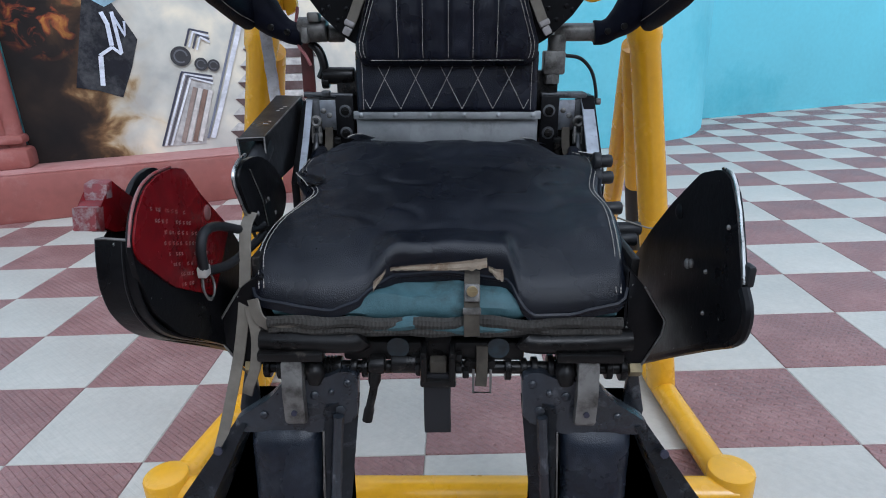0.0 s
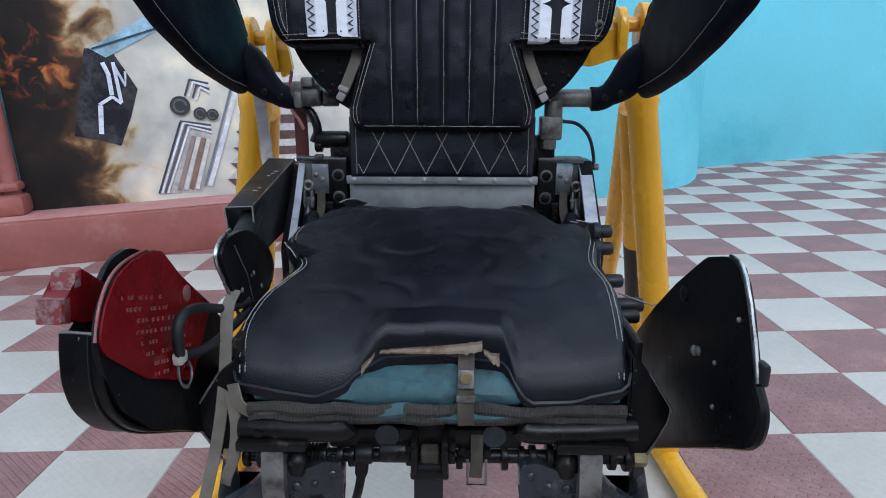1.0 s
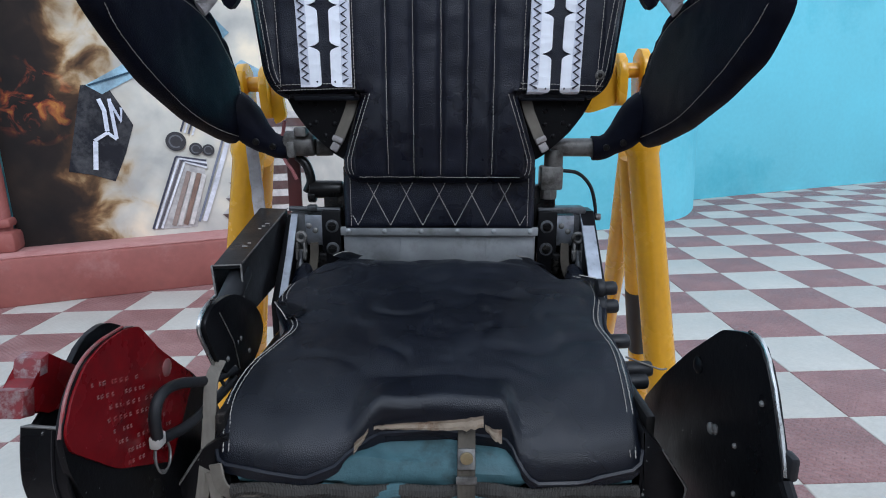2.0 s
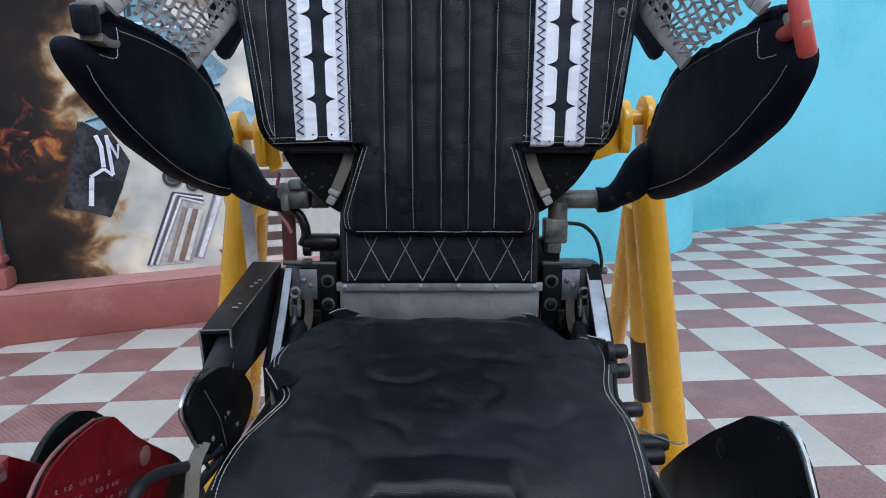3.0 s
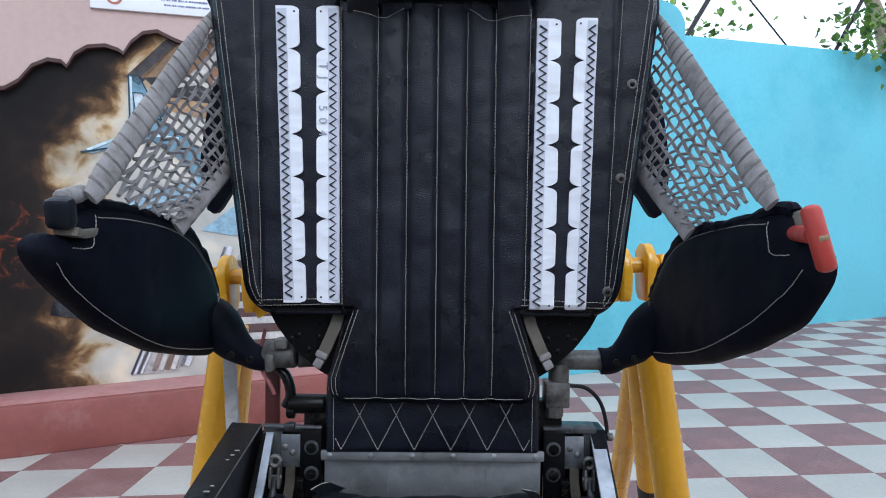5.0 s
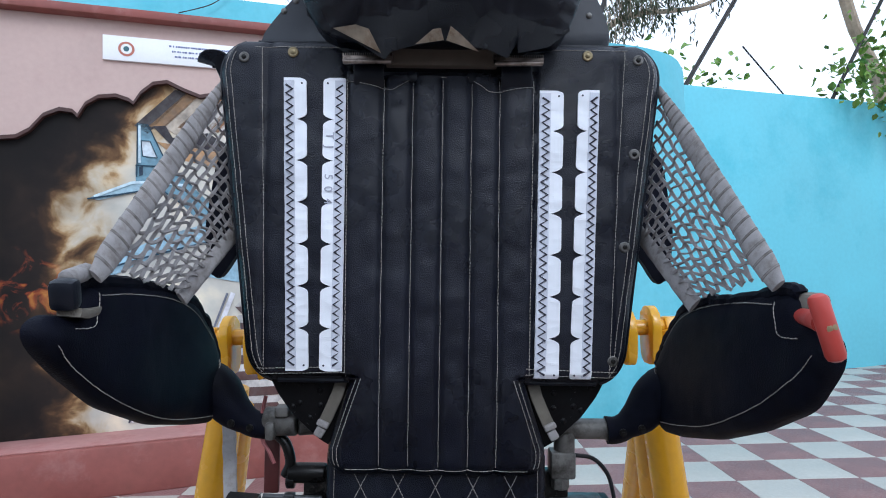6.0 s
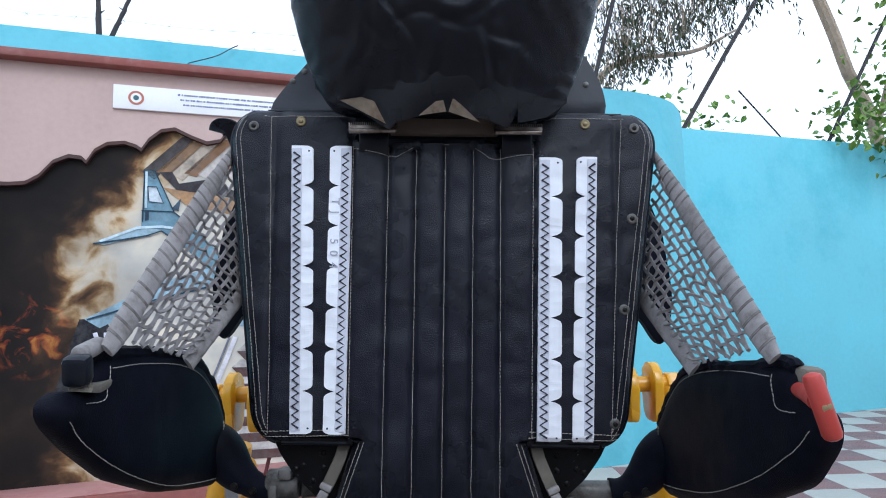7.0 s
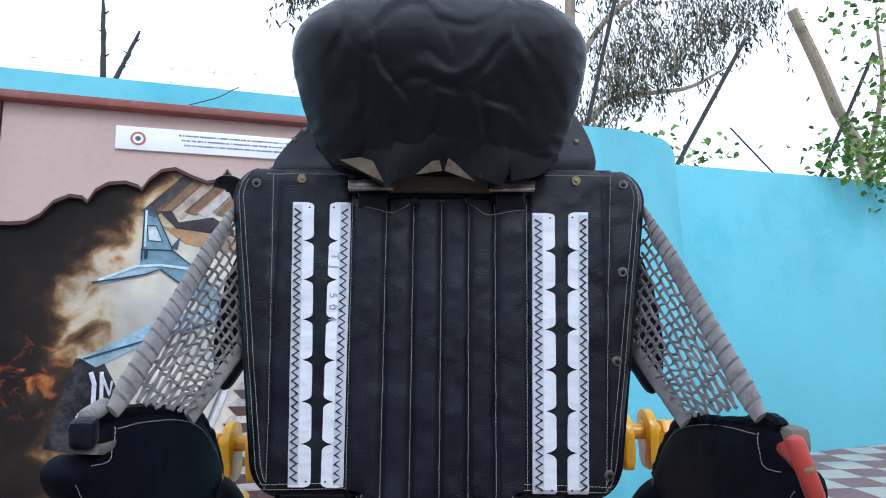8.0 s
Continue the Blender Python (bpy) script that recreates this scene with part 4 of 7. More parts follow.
# snap fasteners and screws on the pad
for x, z, m in ((-0.211, 1.096, STEEL), (0.21, 1.098, STEEL), (-0.159, 1.102, BRASS), (0.156, 1.102, BRASS), (0.206, 0.997, STEEL), (0.196, 0.898, STEEL), (0.184, 0.778, STEEL)):
    bm = B()
    y = pad_y(x, z)
    tube(bm, [(x, y + 0.001, z), (x, y - 0.001, z), (x, y - 0.0018, z), (x, y - 0.0012, z)], [0.0058, 0.0056, 0.0045, 0.0025], 16)
    sp("snap_fastener", bm, CAST if m is STEEL else m, parent=back_pad)
    bm = B()
    tube(bm, [(x, y - 0.001, z), (x, y - 0.0026, z), (x, y - 0.0032, z)], [0.0027, 0.0024, 0.0012], 12)
    sp("snap_cap", bm, METAL_DARK if m is STEEL else m, parent=back_pad)
for x in (-0.032, 0.033):
    bm = B()
    y = pad_y(x, 1.075)
    tube(bm, [(x, y + 0.002, 1.078), (x, y - 0.002, 1.078), (x, y - 0.003, 1.078)], [0.007, 0.006, 0.003], 14)
    sp("button", bm, LEATHER_WORN, parent=back_pad)


# --- white tapes with scalloped inner edges
def tape(x_out, x_in, z_top, z_bot, tilt, hand):
    """One half tape: straight sewn outer edge, seven rounded tongues on the inner edge."""
    step = (z_top - z_bot) / 7
    w = x_in - x_out

    def sx(x, z):
        return x + tilt * (z - z_bot)

    def reach(z):
        """How far across the tape reaches at height z."""
        k = (z - z_bot) / step
        v = abs(k - round(k)) * step if 0.5 < k < 6.5 else min(k, 7 - k) * step
        deep = 0.54 if 0.5 < k < 6.5 else 0.72
        g = clamp01(v / (0.0085 if 0.5 < k < 6.5 else 0.005))
        return deep + (1 - deep) * (1 - (1 - g) ** 3.2)
    rows = []
    for i in range(7 * 26 + 1):
        z = z_bot + (z_top - z_bot) * i / (7 * 26)
        xa, xb = sx(x_out, z), sx(x_out + w * reach(z), z)
        rows.append([(xa, 0.0025, z), (xa, -0.0022, z)] + [(xa + (xb - xa) * q / 6, -0.0022, z) for q in range(1, 7)] + [(xb, 0.0025, z)])
    bm = B()
    vr = [[bm.verts.new((x, pad_y(x, z) + dy, z)) for x, dy, z in row] for row in rows]
    for r0, r1 in zip(vr, vr[1:]):
        for k in range(len(r0) - 1):
            bm.faces.new((r0[k], r0[k + 1], r1[k + 1], r1[k]))
    t = sp("scalloped_tape", bm, TAPE, "white plastic tape with a scalloped edge and zigzag stitching", smooth=False)
    bm = B()
    pts = [(x_out + w * 0.24, z_bot + 0.003 + (z_top - z_bot - 0.006) * i / 30) for i in range(31)]
    tube(bm, [(sx(x, z), pad_y(sx(x, z), z) - 0.0026, z) for x, z in pts], 0, flat=(abs(w) * 0.46, 0.0009, (0, 1, 0)))
    sp("woven_edge", bm, TAPE_EDGE, parent=t, smooth=False)
    bm = B()
    count = int((z_top - z_bot) / 0.0047)
    pts = []
    for i in range(count + 1):
        z = z_bot + 0.006 + (z_top - z_bot - 0.014) * i / count
        x = sx(x_out + w * (0.11 if i % 2 else 0.4), z)
        pts.append((x, pad_y(x, z) - 0.0034, z))
    tube(bm, pts, 0.00125, 5)
    sp("zigzag_thread", bm, THREAD_HOLE_DARK, parent=t)
    for zc in (z_top - 0.006, z_bot + 0.006):
        bm = B()
        x = sx(x_in - w * 0.2, zc)
        tube(bm, [(x, pad_y(x, zc) - 0.0018, zc), (x, pad_y(x, zc) - 0.0028, zc)], 0.0011, 8)
        sp("eyelet", bm, THREAD_HOLE_DARK, parent=t)
    return t


tape(-0.1585, -0.1345, 1.074, 0.764, -0.030, 1)
marked = tape(-0.1, -0.1235, 1.074, 0.764, -0.006, 1)
tape(0.1015, 0.127, 1.064, 0.757, 0.012, 1)
tape(0.161, 0.1385, 1.065, 0.757, 0.025, 1)


def lettering(text, size, m, material, parent, name="lettering", depth=0.0004):
    cu = bpy.data.curves.new(name, "FONT")
    cu.body, cu.size, cu.extrude, cu.align_x, cu.align_y = text, size, depth, "CENTER", "CENTER"
    tmp = bpy.data.objects.new(name, cu)
    me = bpy.data.meshes.new_from_object(tmp)
    bpy.data.objects.remove(tmp)
    me.materials.append(material)
    ob = new(name, me)
    ob.parent = parent
    ob.matrix_local = m
    return ob


PEN = mat("faded pen", (0.36, 0.37, 0.43), 0.7, var=0.1)
for text, zc in (("T", 1.012), ("J", 1.0), ("5", 0.968), ("0", 0.955), ("4", 0.942)):
    lettering(text, 0.0125, Matrix.Translation((-0.118, pad_y(-0.118, zc) - 0.0029, zc)) @ Euler((radians(90), 0, 0)).to_matrix().to_4x4() @ Euler((0, 0, radians(-90 + 6 * wob(zc * 90, 0, 0)))).to_matrix().to_4x4(), PEN, marked, "pen_marking", 0.0001)

# --- back frame
bm = B()
plate(bm, rounded([(-0.205, 0.77), (0.2, 0.77), (0.235, 1.1), (0.2, 1.122), (-0.205, 1.122), (-0.238, 1.1)], 0.02), "y", 0.927, 0.03, 0.004)
back_frame = sp("back_frame", bm, PAINT_BLACK, "black painted metal back shell")
for side in (-1, 1):
    bm = B()
    plate(bm, rounded([(side * x, z) for x, z in ((0.06, 0.775), (0.195, 0.775), (0.175, 0.735), (0.158, 0.712), (0.15, 0.705), (0.128, 0.685), (0.105, 0.672), (0.06, 0.65))], 0.006), "y", 0.93, 0.008, 0.001)
    gus = sp("gusset_plate", bm, PAINT_BLACK, "black riveted gusset plate")
    for x, z in ((0.128, 0.738), (0.15, 0.745), (0.128, 0.722), (0.15, 0.724), (0.168, 0.745), (0.139, 0.708), (0.158, 0.72)):
        bm = B()
        rivet(bm, (side * x, 0.93, z), FRONT, 0.0032, 0.002)
        sp("rivet", bm, PAINT_BLACK, parent=gus)
    # short strap with a metal end
    bm = B()
    tube(bm, [(side * 0.102, 0.926, 0.757), (side * 0.108, 0.922, 0.735), (side * 0.118, 0.922, 0.712), (side * 0.124, 0.924, 0.70)], 0, flat=(0.013, 0.0025, (0, 1, 0)))
    st = sp("short_strap", bm, WEBBING, "short faded webbing strap")
    bm = B()
    box(bm, (side * 0.1225, 0.92, 0.704), (0.0135, 0.006, 0.007), 0.002, Euler((0, radians(side * -24), 0)).to_matrix())
    box(bm, (side * 0.126, 0.921, 0.695), (0.0105, 0.005, 0.011), 0.002, Euler((0, radians(side * -30), 0)).to_matrix())
    sp("strap_end", bm, NETTING, "folded pale strap end", parent=st)

# inner frame tubes and the column behind
bm = B()
box(bm, (0, 0.99, 0.72), (0.2, 0.05, 0.42), 0.006)
sp("back_column", bm, METAL_DARK, "dark metal column behind the back")
bm = B()
box(bm, (0, 0.965, 0.6), (0.3, 0.02, 0.09), 0.003)
sp("lower_back_plate", bm, METAL_DARK)

# --- lumbar panel
def lumbar_y(x, z):
    return 0.931 - 0.006 * math.sqrt(clamp01(min(0.119 - abs(x), z - 0.592) / 0.006)) + 0.0007 * wob(x, 0, z, s=50)


bm = B()
mapped(bm, [0.592 + 0.078 * i / 24 for i in range(25)], lambda z: -0.119, lambda z: 0.119, lumbar_y, 0.94, 80)
lumbar = sp("lumbar_panel", bm, LEATHER, "black leather lumbar panel stitched in diamonds")
for k in range(-1, 7):
    for d in (-1, 1):
        line = [(x, z) for x, z in lerp_line((-0.1015 + 0.0405 * k, 0.598), (-0.1015 + 0.0405 * k + d * 0.0335, 0.662), 20) if abs(x) < 0.109]
        if len(line) > 3:
            seam(line, lumbar, lumbar_y, r=0.0006)
for s in (-0.11, 0.11):
    seam(lerp_line((s, 0.597), (s, 0.66), 10), lumbar, lumbar_y)

bm = B()
box(bm, (0, 0.932, 0.589), (0.25, 0.006, 0.011), 0.0012)
strip = sp("clamp_strip", bm, ALU, "thin aluminium clamp strip with screws")
for k in range(6):
    bm = B()
    rivet(bm, (-0.115 + 0.046 * k, 0.929, 0.589), FRONT, 0.0034, 0.0016)
    sp("rivet", bm, ALU, parent=strip)
bm = B()
box(bm, (0, 0.942, 0.56), (0.246, 0.006, 0.052), 0.002)
for x in (-0.05, 0.06):
    box(bm, (x, 0.9388, 0.56), (0.0012, 0.001, 0.05), 0)
sp("back_sheet", bm, ALU, "dull aluminium sheet")

# --- rear corner fittings
CLIP_RIVETS = {-1: ((-0.168, 0.593), (-0.16, 0.587)), 1: ((0.157, 0.5935), (0.1655, 0.5865))}
for side in (-1, 1):
    bm = B()
    box(bm, (side * 0.139, 0.946, 0.57), (0.025, 0.006, 0.086), 0.002)
    pl = sp("corner_plate", bm, PAINT_BLACK, "black corner plate with slotted screws")
    for z in (0.5635, 0.593):
        bm = B()
        tube(bm, [(side * 0.138, 0.9435, z), (side * 0.138, 0.9425, z), (side * 0.138, 0.942, z)], [0.0086, 0.0084, 0.0068], 20)
        sp("washer", bm, ALU_DARK, parent=pl)
        bm = B()
        screw(bm, (side * 0.138, 0.942, z), FRONT, 0.0058, 0.0016)
        sp("screw", bm, METAL_DARK, parent=pl)
    # dark box added behind the fittings to close the see-through gap
    bm = B()
    box(bm, (side * 0.163, 0.968, 0.535), (0.075, 0.012, 0.14), 0.002)
    sp("rear_wall", bm, METAL_DARK)
    # bent clip plate: bright above, shaded where it folds back
    bm = B()
    plate(bm, [(0.9445, 0.607), (0.9475, 0.607), (0.9475, 0.584), (0.9575, 0.568), (0.9545, 0.566), (0.9445, 0.583)], "x", side * 0.1617 - 0.0112, 0.0224, 0.0006)
    cl = sp("clip_plate", bm, ALU_EDGE, "bright bent aluminium clip plate")
    for x, z in CLIP_RIVETS[side]:
        bm = B()
        rivet(bm, (x, 0.9445, z), FRONT, 0.0037, 0.0026)
        sp("rivet", bm, CAST, parent=cl)
    bm = B()
    box(bm, (side * 0.1835, 0.955, 0.582), (0.019, 0.004, 0.052), 0.001)
    wp = sp("web_plate", bm, ALU_DARK, "dirty dark aluminium web plate")
    bm = B()
    rivet(bm, (side * 0.187, 0.953, 0.6), FRONT, 0.0032, 0.002)
    sp("rivet", bm, CAST, parent=wp)
    bm = B()
    if side > 0:
        box(bm, (0.158, 0.962, 0.6125), (0.062, 0.026, 0.008), 0.0025)
    else:
        tube(bm, [(-0.194, 0.952, 0.6145), (-0.128, 0.952, 0.6125)], 0.0034, 12)
        box(bm, (-0.164, 0.95, 0.6155), (0.012, 0.012, 0.008), 0.002)
        box(bm, (-0.16, 0.962, 0.6085), (0.064, 0.018, 0.0035), 0.001)
    sp("top_cap", bm, ALU_DARK, "grey worn top cap")
    # harness end: ring, clevis with its pin, and shank
    hx, hz = side * 0.177, 0.58
    bm = B()
    tube(bm, [(hx + 0.0058 * math.cos(a * 0.3927), 0.936, hz + 0.0058 * math.sin(a * 0.3927)) for a in range(17)], 0.0026, 8, cap=False)
    rg = sp("harness_ring", bm, CAST, "worn grey harness ring and clevis")
    bm = B()
    for dx in (-0.0048, 0.0048):
        plate(bm, rounded([(0.93, 0.574), (0.938, 0.574), (0.94, 0.556), (0.936, 0.549), (0.928, 0.551)], 0.003), "x", hx + dx - 0.0013, 0.0026, 0.0006)
    cyl(bm, (hx - 0.0075, 0.934, 0.562), (hx + 0.0075, 0.934, 0.562), 0.003, 10, 0.0008)
    sp("clevis", bm, CAST, parent=rg)
    bm = B()
    tube(bm, smooth_path([(hx, 0.934, 0.564), (hx + side * 0.001, 0.931, 0.55), (hx + side * 0.003, 0.926, 0.534), (hx + side * 0.003, 0.92, 0.522)], 4), [0.0034] * 5 + [0.0048] * 4 + [0.0042] * 4, 10)
    sp("shank", bm, ALU_DARK, parent=rg)
    # strap that comes up out of the pan, with its glossy folded end
    bm = B()
    tube(bm, smooth_path([(side * 0.163, 0.948, 0.57), (side * 0.162, 0.94, 0.552), (side * 0.163, 0.925, 0.536), (side * 0.168, 0.905, 0.527)], 5), 0, flat=(0.011, 0.003, (0, -1, 0.4)))
    sp("harness_strap", bm, STRAP_OLD, "dirty brown harness strap")
    bm = B()
    pts = smooth_path([(side * 0.169, 0.922, 0.545), (side * 0.168, 0.905, 0.536), (side * 0.167, 0.88, 0.526), (side * 0.166, 0.85, 0.512)], 6)
    tube(bm, [p + Vector((0.002 * wob(*p, s=60), 0, 0.002 * wob(*p, s=80))) for p in pts], [0.005 + 0.009 * math.sin(math.pi * min(0.5, 0.05 + i / 26)) for i in range(len(pts))], 14)
    sp("strap_boot", bm, LEATHER_HEAD, "glossy black folded strap boot")
    bm = B()
    for k in range(4):
        cyl(bm, (side * (0.149 + 0.004 * k), 0.95, 0.556 - 0.006 * k), (side * (0.149 + 0.004 * k), 0.938, 0.553 - 0.006 * k), 0.0026, 8, 0.0006)
    box(bm, (side * 0.151, 0.944, 0.545), (0.01, 0.012, 0.026), 0.002)
    sp("strap_bracket", bm, METAL_DARK)

# side rails
bm = B()
plate(bm, [(0.985, 0.612), (0.955, 0.612), (0.86, 0.52), (0.86, 0.44), (0.985, 0.44)], "x", 0.182, 0.018, 0.0015)
rail = sp("side_panel", bm, PAINT_BLACK, "black side panel with a bright front edge")
bm = B()
tube(bm, [(0.19, 0.955, 0.609), (0.189, 0.91, 0.568), (0.188, 0.852, 0.512)], 0, flat=(0.0165, 0.003, (0, -0.65, 0.75)))
sp("edge_strip", bm, ALU_EDGE, "bright worn aluminium edge", parent=rail)
for k in range(3):
    bm = B()
    p = Vector((0.192, 0.955, 0.606)).lerp(Vector((0.19, 0.86, 0.52)), k / 2.2)
    rivet(bm, p, (0, -0.65, 0.75), 0.0035, 0.003)
    sp("rivet", bm, STEEL, parent=rail)
bm = B()
plate(bm, [(0.985, 0.605), (0.955, 0.605), (0.86, 0.515), (0.86, 0.44), (0.985, 0.44)], "x", -0.198, 0.012, 0.0015)
rail2 = sp("side_panel", bm, PAINT_BLACK, "black side panel")
bm = B()
tube(bm, [(-0.188, 0.955, 0.607), (-0.185, 0.905, 0.562), (-0.18, 0.84, 0.518)], 0, flat=(0.009, 0.003, (0, -0.65, 0.75)))
sp("edge_strip", bm, ALU_EDGE, parent=rail2)

# lever housing: an open channel
def channel(bm, front, rear, th):
    """A hollow four-sided tube between two quads."""
    cf, cr = sum((Vector(p) for p in front), Vector()) / 4, sum((Vector(p) for p in rear), Vector()) / 4
    rings = []
    for quad, c in ((front, cf), (rear, cr)):
        q = [Vector(p) for p in quad]
        rings.append([bm.verts.new(p) for p in q])
        rings.append([bm.verts.new(p + (c - p).normalized() * th * 1.4) for p in q])
    fo, fi, ro, ri = rings
    for k in range(4):
        j = (k + 1) % 4
        bm.faces.new((fo[k], fo[j], ro[j], ro[k]))
        bm.faces.new((fi[j], fi[k], ri[k], ri[j]))
        bm.faces.new((fo[j], fo[k], fi[k], fi[j]))
        bm.faces.new((ro[k], ro[j], ri[j], ri[k]))
    bmesh.ops.bevel(bm, geom=[e for e in bm.edges if all(v in fo + ro for v in e.verts)], offset=0.0015, segments=2, affect="EDGES")
    return bm


bm = B()
channel(bm, [(-0.231, 0.778, 0.583), (-0.2, 0.776, 0.585), (-0.196, 0.765, 0.528), (-0.222, 0.765, 0.528)],
        [(-0.241, 0.978, 0.611), (-0.202, 0.972, 0.611), (-0.2, 0.972, 0.53), (-0.24, 0.978, 0.53)], 0.003)
q_ = [Vector((-0.231, 0.777, 0.583)), Vector((-0.2, 0.775, 0.585)), Vector((-0.196, 0.764, 0.528)), Vector((-0.222, 0.764, 0.528))]
house = sp("lever_housing", bm, PAINT_BLACK, "black sheet-metal lever housing with an open end")
bm = B()
for k in range(16):
    t = 0.1 + 0.8 * k / 16
    p = Vector((-0.212, 0.778, 0.586)).lerp(Vector((-0.214, 0.972, 0.613)), t)
    if k in (3, 4, 9, 10, 11):
        box(bm, p + Vector((0.002 * (k % 3), 0, 0)), (random.uniform(0.002, 0.007), 0.0014, 0.0008), 0)
tagged(sp("worn_writing", bm, MARK, parent=house), kind="stuff")
bm = B()
tube(bm, q_ + [q_[0]], 0.0012, 6)
sp("worn_rim", bm, CAST, parent=house)
bm = B()
tube(bm, [(-0.2005, 0.78, 0.5855), (-0.2018, 0.972, 0.6115)], 0.0008, 6)
sp("worn_corner", bm, CAST, parent=house)
bm = B()
cyl(bm, (-0.208, 0.80, 0.572), (-0.207, 0.742, 0.55), 0.0115, 20, 0.004)
cyl(bm, (-0.207, 0.742, 0.55), (-0.206, 0.722, 0.535), 0.006, 12)
sp("lever_grip", bm, RUBBER, "black rubber lever grip")
bm = B()
plate(bm, rounded([(0.624, 0.577), (0.645, 0.586), (0.69, 0.582), (0.745, 0.555), (0.775, 0.52), (0.742, 0.50), (0.69, 0.497), (0.655, 0.522), (0.632, 0.555)], 0.02, 6), "x", -0.184, 0.005, 0.0015)
pad = sp("paddle", bm, PAINT_BLACK, "black paddle lever with a chipped bright rim")
bm = B()
tube(bm, smooth_path([(-0.182, 0.66, 0.508), (-0.183, 0.634, 0.55), (-0.183, 0.622, 0.574), (-0.183, 0.636, 0.585), (-0.183, 0.66, 0.588)], 6), 0.0016, 8)
sp("chipped_rim", bm, STEEL, parent=pad)
for y, z in ((0.665, 0.53), (0.68, 0.515), (0.70, 0.535), (0.72, 0.515)):
    bm = B()
    rivet(bm, (-0.179, y, z), (1, 0, 0), 0.0025, 0.0015)
    sp("rivet", bm, CAST, parent=pad)
bm = B()
tube(bm, [(-0.1785, 0.655, 0.575), (-0.178, 0.68, 0.54), (-0.178, 0.69, 0.51)], 0.0006, 6)
sp("scored_line", bm, CAST, parent=pad)

# switches on the flank
for (y, z, ln) in ((0.805, 0.552, 0.012), (0.795, 0.535, 0.012), (0.768, 0.506, 0.018), (0.72, 0.497, 0.026), (0.712, 0.488, 0.02)):
    bm = B()
    cyl(bm, (0.174, y, z), (0.18 + ln, y, z + 0.001), 0.0075, 16, 0.003)
    cyl(bm, (0.17, y, z), (0.178, y, z), 0.011, 16, 0.002)
    sp("switch_knob", bm, RUBBER, "small black knob")
bm = B()
tube(bm, smooth_path([(0.18, 0.72, 0.51), (0.197, 0.715, 0.505), (0.21, 0.71, 0.502), (0.218, 0.715, 0.5)], 5), 0.0009, 6)
sp("loose_wire", bm, WEBBING)

# --- seat pan
bm = B()
box(bm, (0, 0.795, 0.445), (0.335, 0.32, 0.05), 0.006)
pan = sp("seat_pan", bm, METAL_DARK, "dark oily metal seat pan")
# dark sheets added to fill the gap between cushion and leg guards
for side in (-1, 1):
    bm = B()
    box(bm, (side * 0.172, 0.74, 0.458), (0.008, 0.24, 0.088), 0.002)
    sp("pan_side", bm, METAL_DARK, parent=pan)
bm = B()
tube(bm, smooth_path([(-0.168, 0.604, 0.428), (-0.12, 0.602, 0.427), (-0.082, 0.602, 0.427), (-0.073, 0.604, 0.431)], 6), [0.0105] * 17 + [0.009, 0.006], 12)
box(bm, (-0.122, 0.62, 0.425), (0.092, 0.03, 0.02), 0.004)
sp("front_lip", bm, METAL_DARK, parent=pan)
bm = B()
tube(bm, smooth_path([(0.17, 0.604, 0.429), (0.12, 0.602, 0.427), (0.08, 0.602, 0.427), (0.071, 0.604, 0.431)], 6), [0.0105] * 17 + [0.009, 0.006], 12)
box(bm, (0.121, 0.62, 0.425), (0.094, 0.03, 0.02), 0.004)
sp("front_lip", bm, METAL_DARK, parent=pan)
bm = B()
tube(bm, smooth_path([(-0.085, 0.604, 0.434), (-0.045, 0.603, 0.4365), (0.0, 0.603, 0.437), (0.045, 0.603, 0.436), (0.083, 0.604, 0.434)], 6), 0.0042, 10)
sp("lip_bar", bm, METAL_DARK, parent=pan)
for x in (-0.15, -0.135, 0.07, 0.1, 0.125):
    bm = B()
    screw(bm, (x, 0.592, 0.428), FRONT, 0.0035, 0.001)
    sp("screw", bm, METAL_DARK, parent=pan)
for side, o in ((-1, [(-0.163, 0.49), (-0.185, 0.476), (-0.213, 0.434), (-0.211, 0.425), (-0.19, 0.39), (-0.165, 0.40)]), (1, [(0.163, 0.497), (0.18, 0.478), (0.202, 0.444), (0.2, 0.43), (0.182, 0.392), (0.165, 0.405)])):
    bm = B()
    plate(bm, rounded(o, 0.006), "y", 0.612, 0.06, 0.002)
    br = sp("guard_bracket", bm, PAINT_BLACK, "black folded bracket with a worn edge")
    bm = B()
    tube(bm, [(x, 0.611, z) for x, z in o[1:5]], 0.0011, 6)
    sp("worn_edge", bm, CAST, parent=br)

# hinge gear below the front
bm = B()
cyl(bm, (-0.172, 0.615, 0.393), (0.172, 0.615, 0.393), 0.0062, 14)
for x in (-0.168, -0.155, -0.14, -0.1, -0.085, -0.075, 0.06, 0.075, 0.085, 0.1, 0.14, 0.155, 0.168):
    cyl(bm, (x - 0.003, 0.615, 0.393), (x + 0.003, 0.615, 0.393), random.uniform(0.009, 0.013), 16, 0.001)
cyl(bm, (-0.05, 0.612, 0.4), (-0.02, 0.612, 0.4), 0.0105, 18, 0.002)
axle = sp("hinge_axle", bm, METAL_DARK, "oily hinge axle with collars")
for x0 in (-0.118, 0.098):
    bm = B()
    pts = [(x0 + 0.02 * i / 60, 0.615 + 0.0095 * math.cos(i * 0.63), 0.393 + 0.0095 * math.sin(i * 0.63)) for i in range(61)]
    tube(bm, pts, 0.0013, 6)
    sp("spring", bm, METAL_DARK, "coil spring", parent=axle)
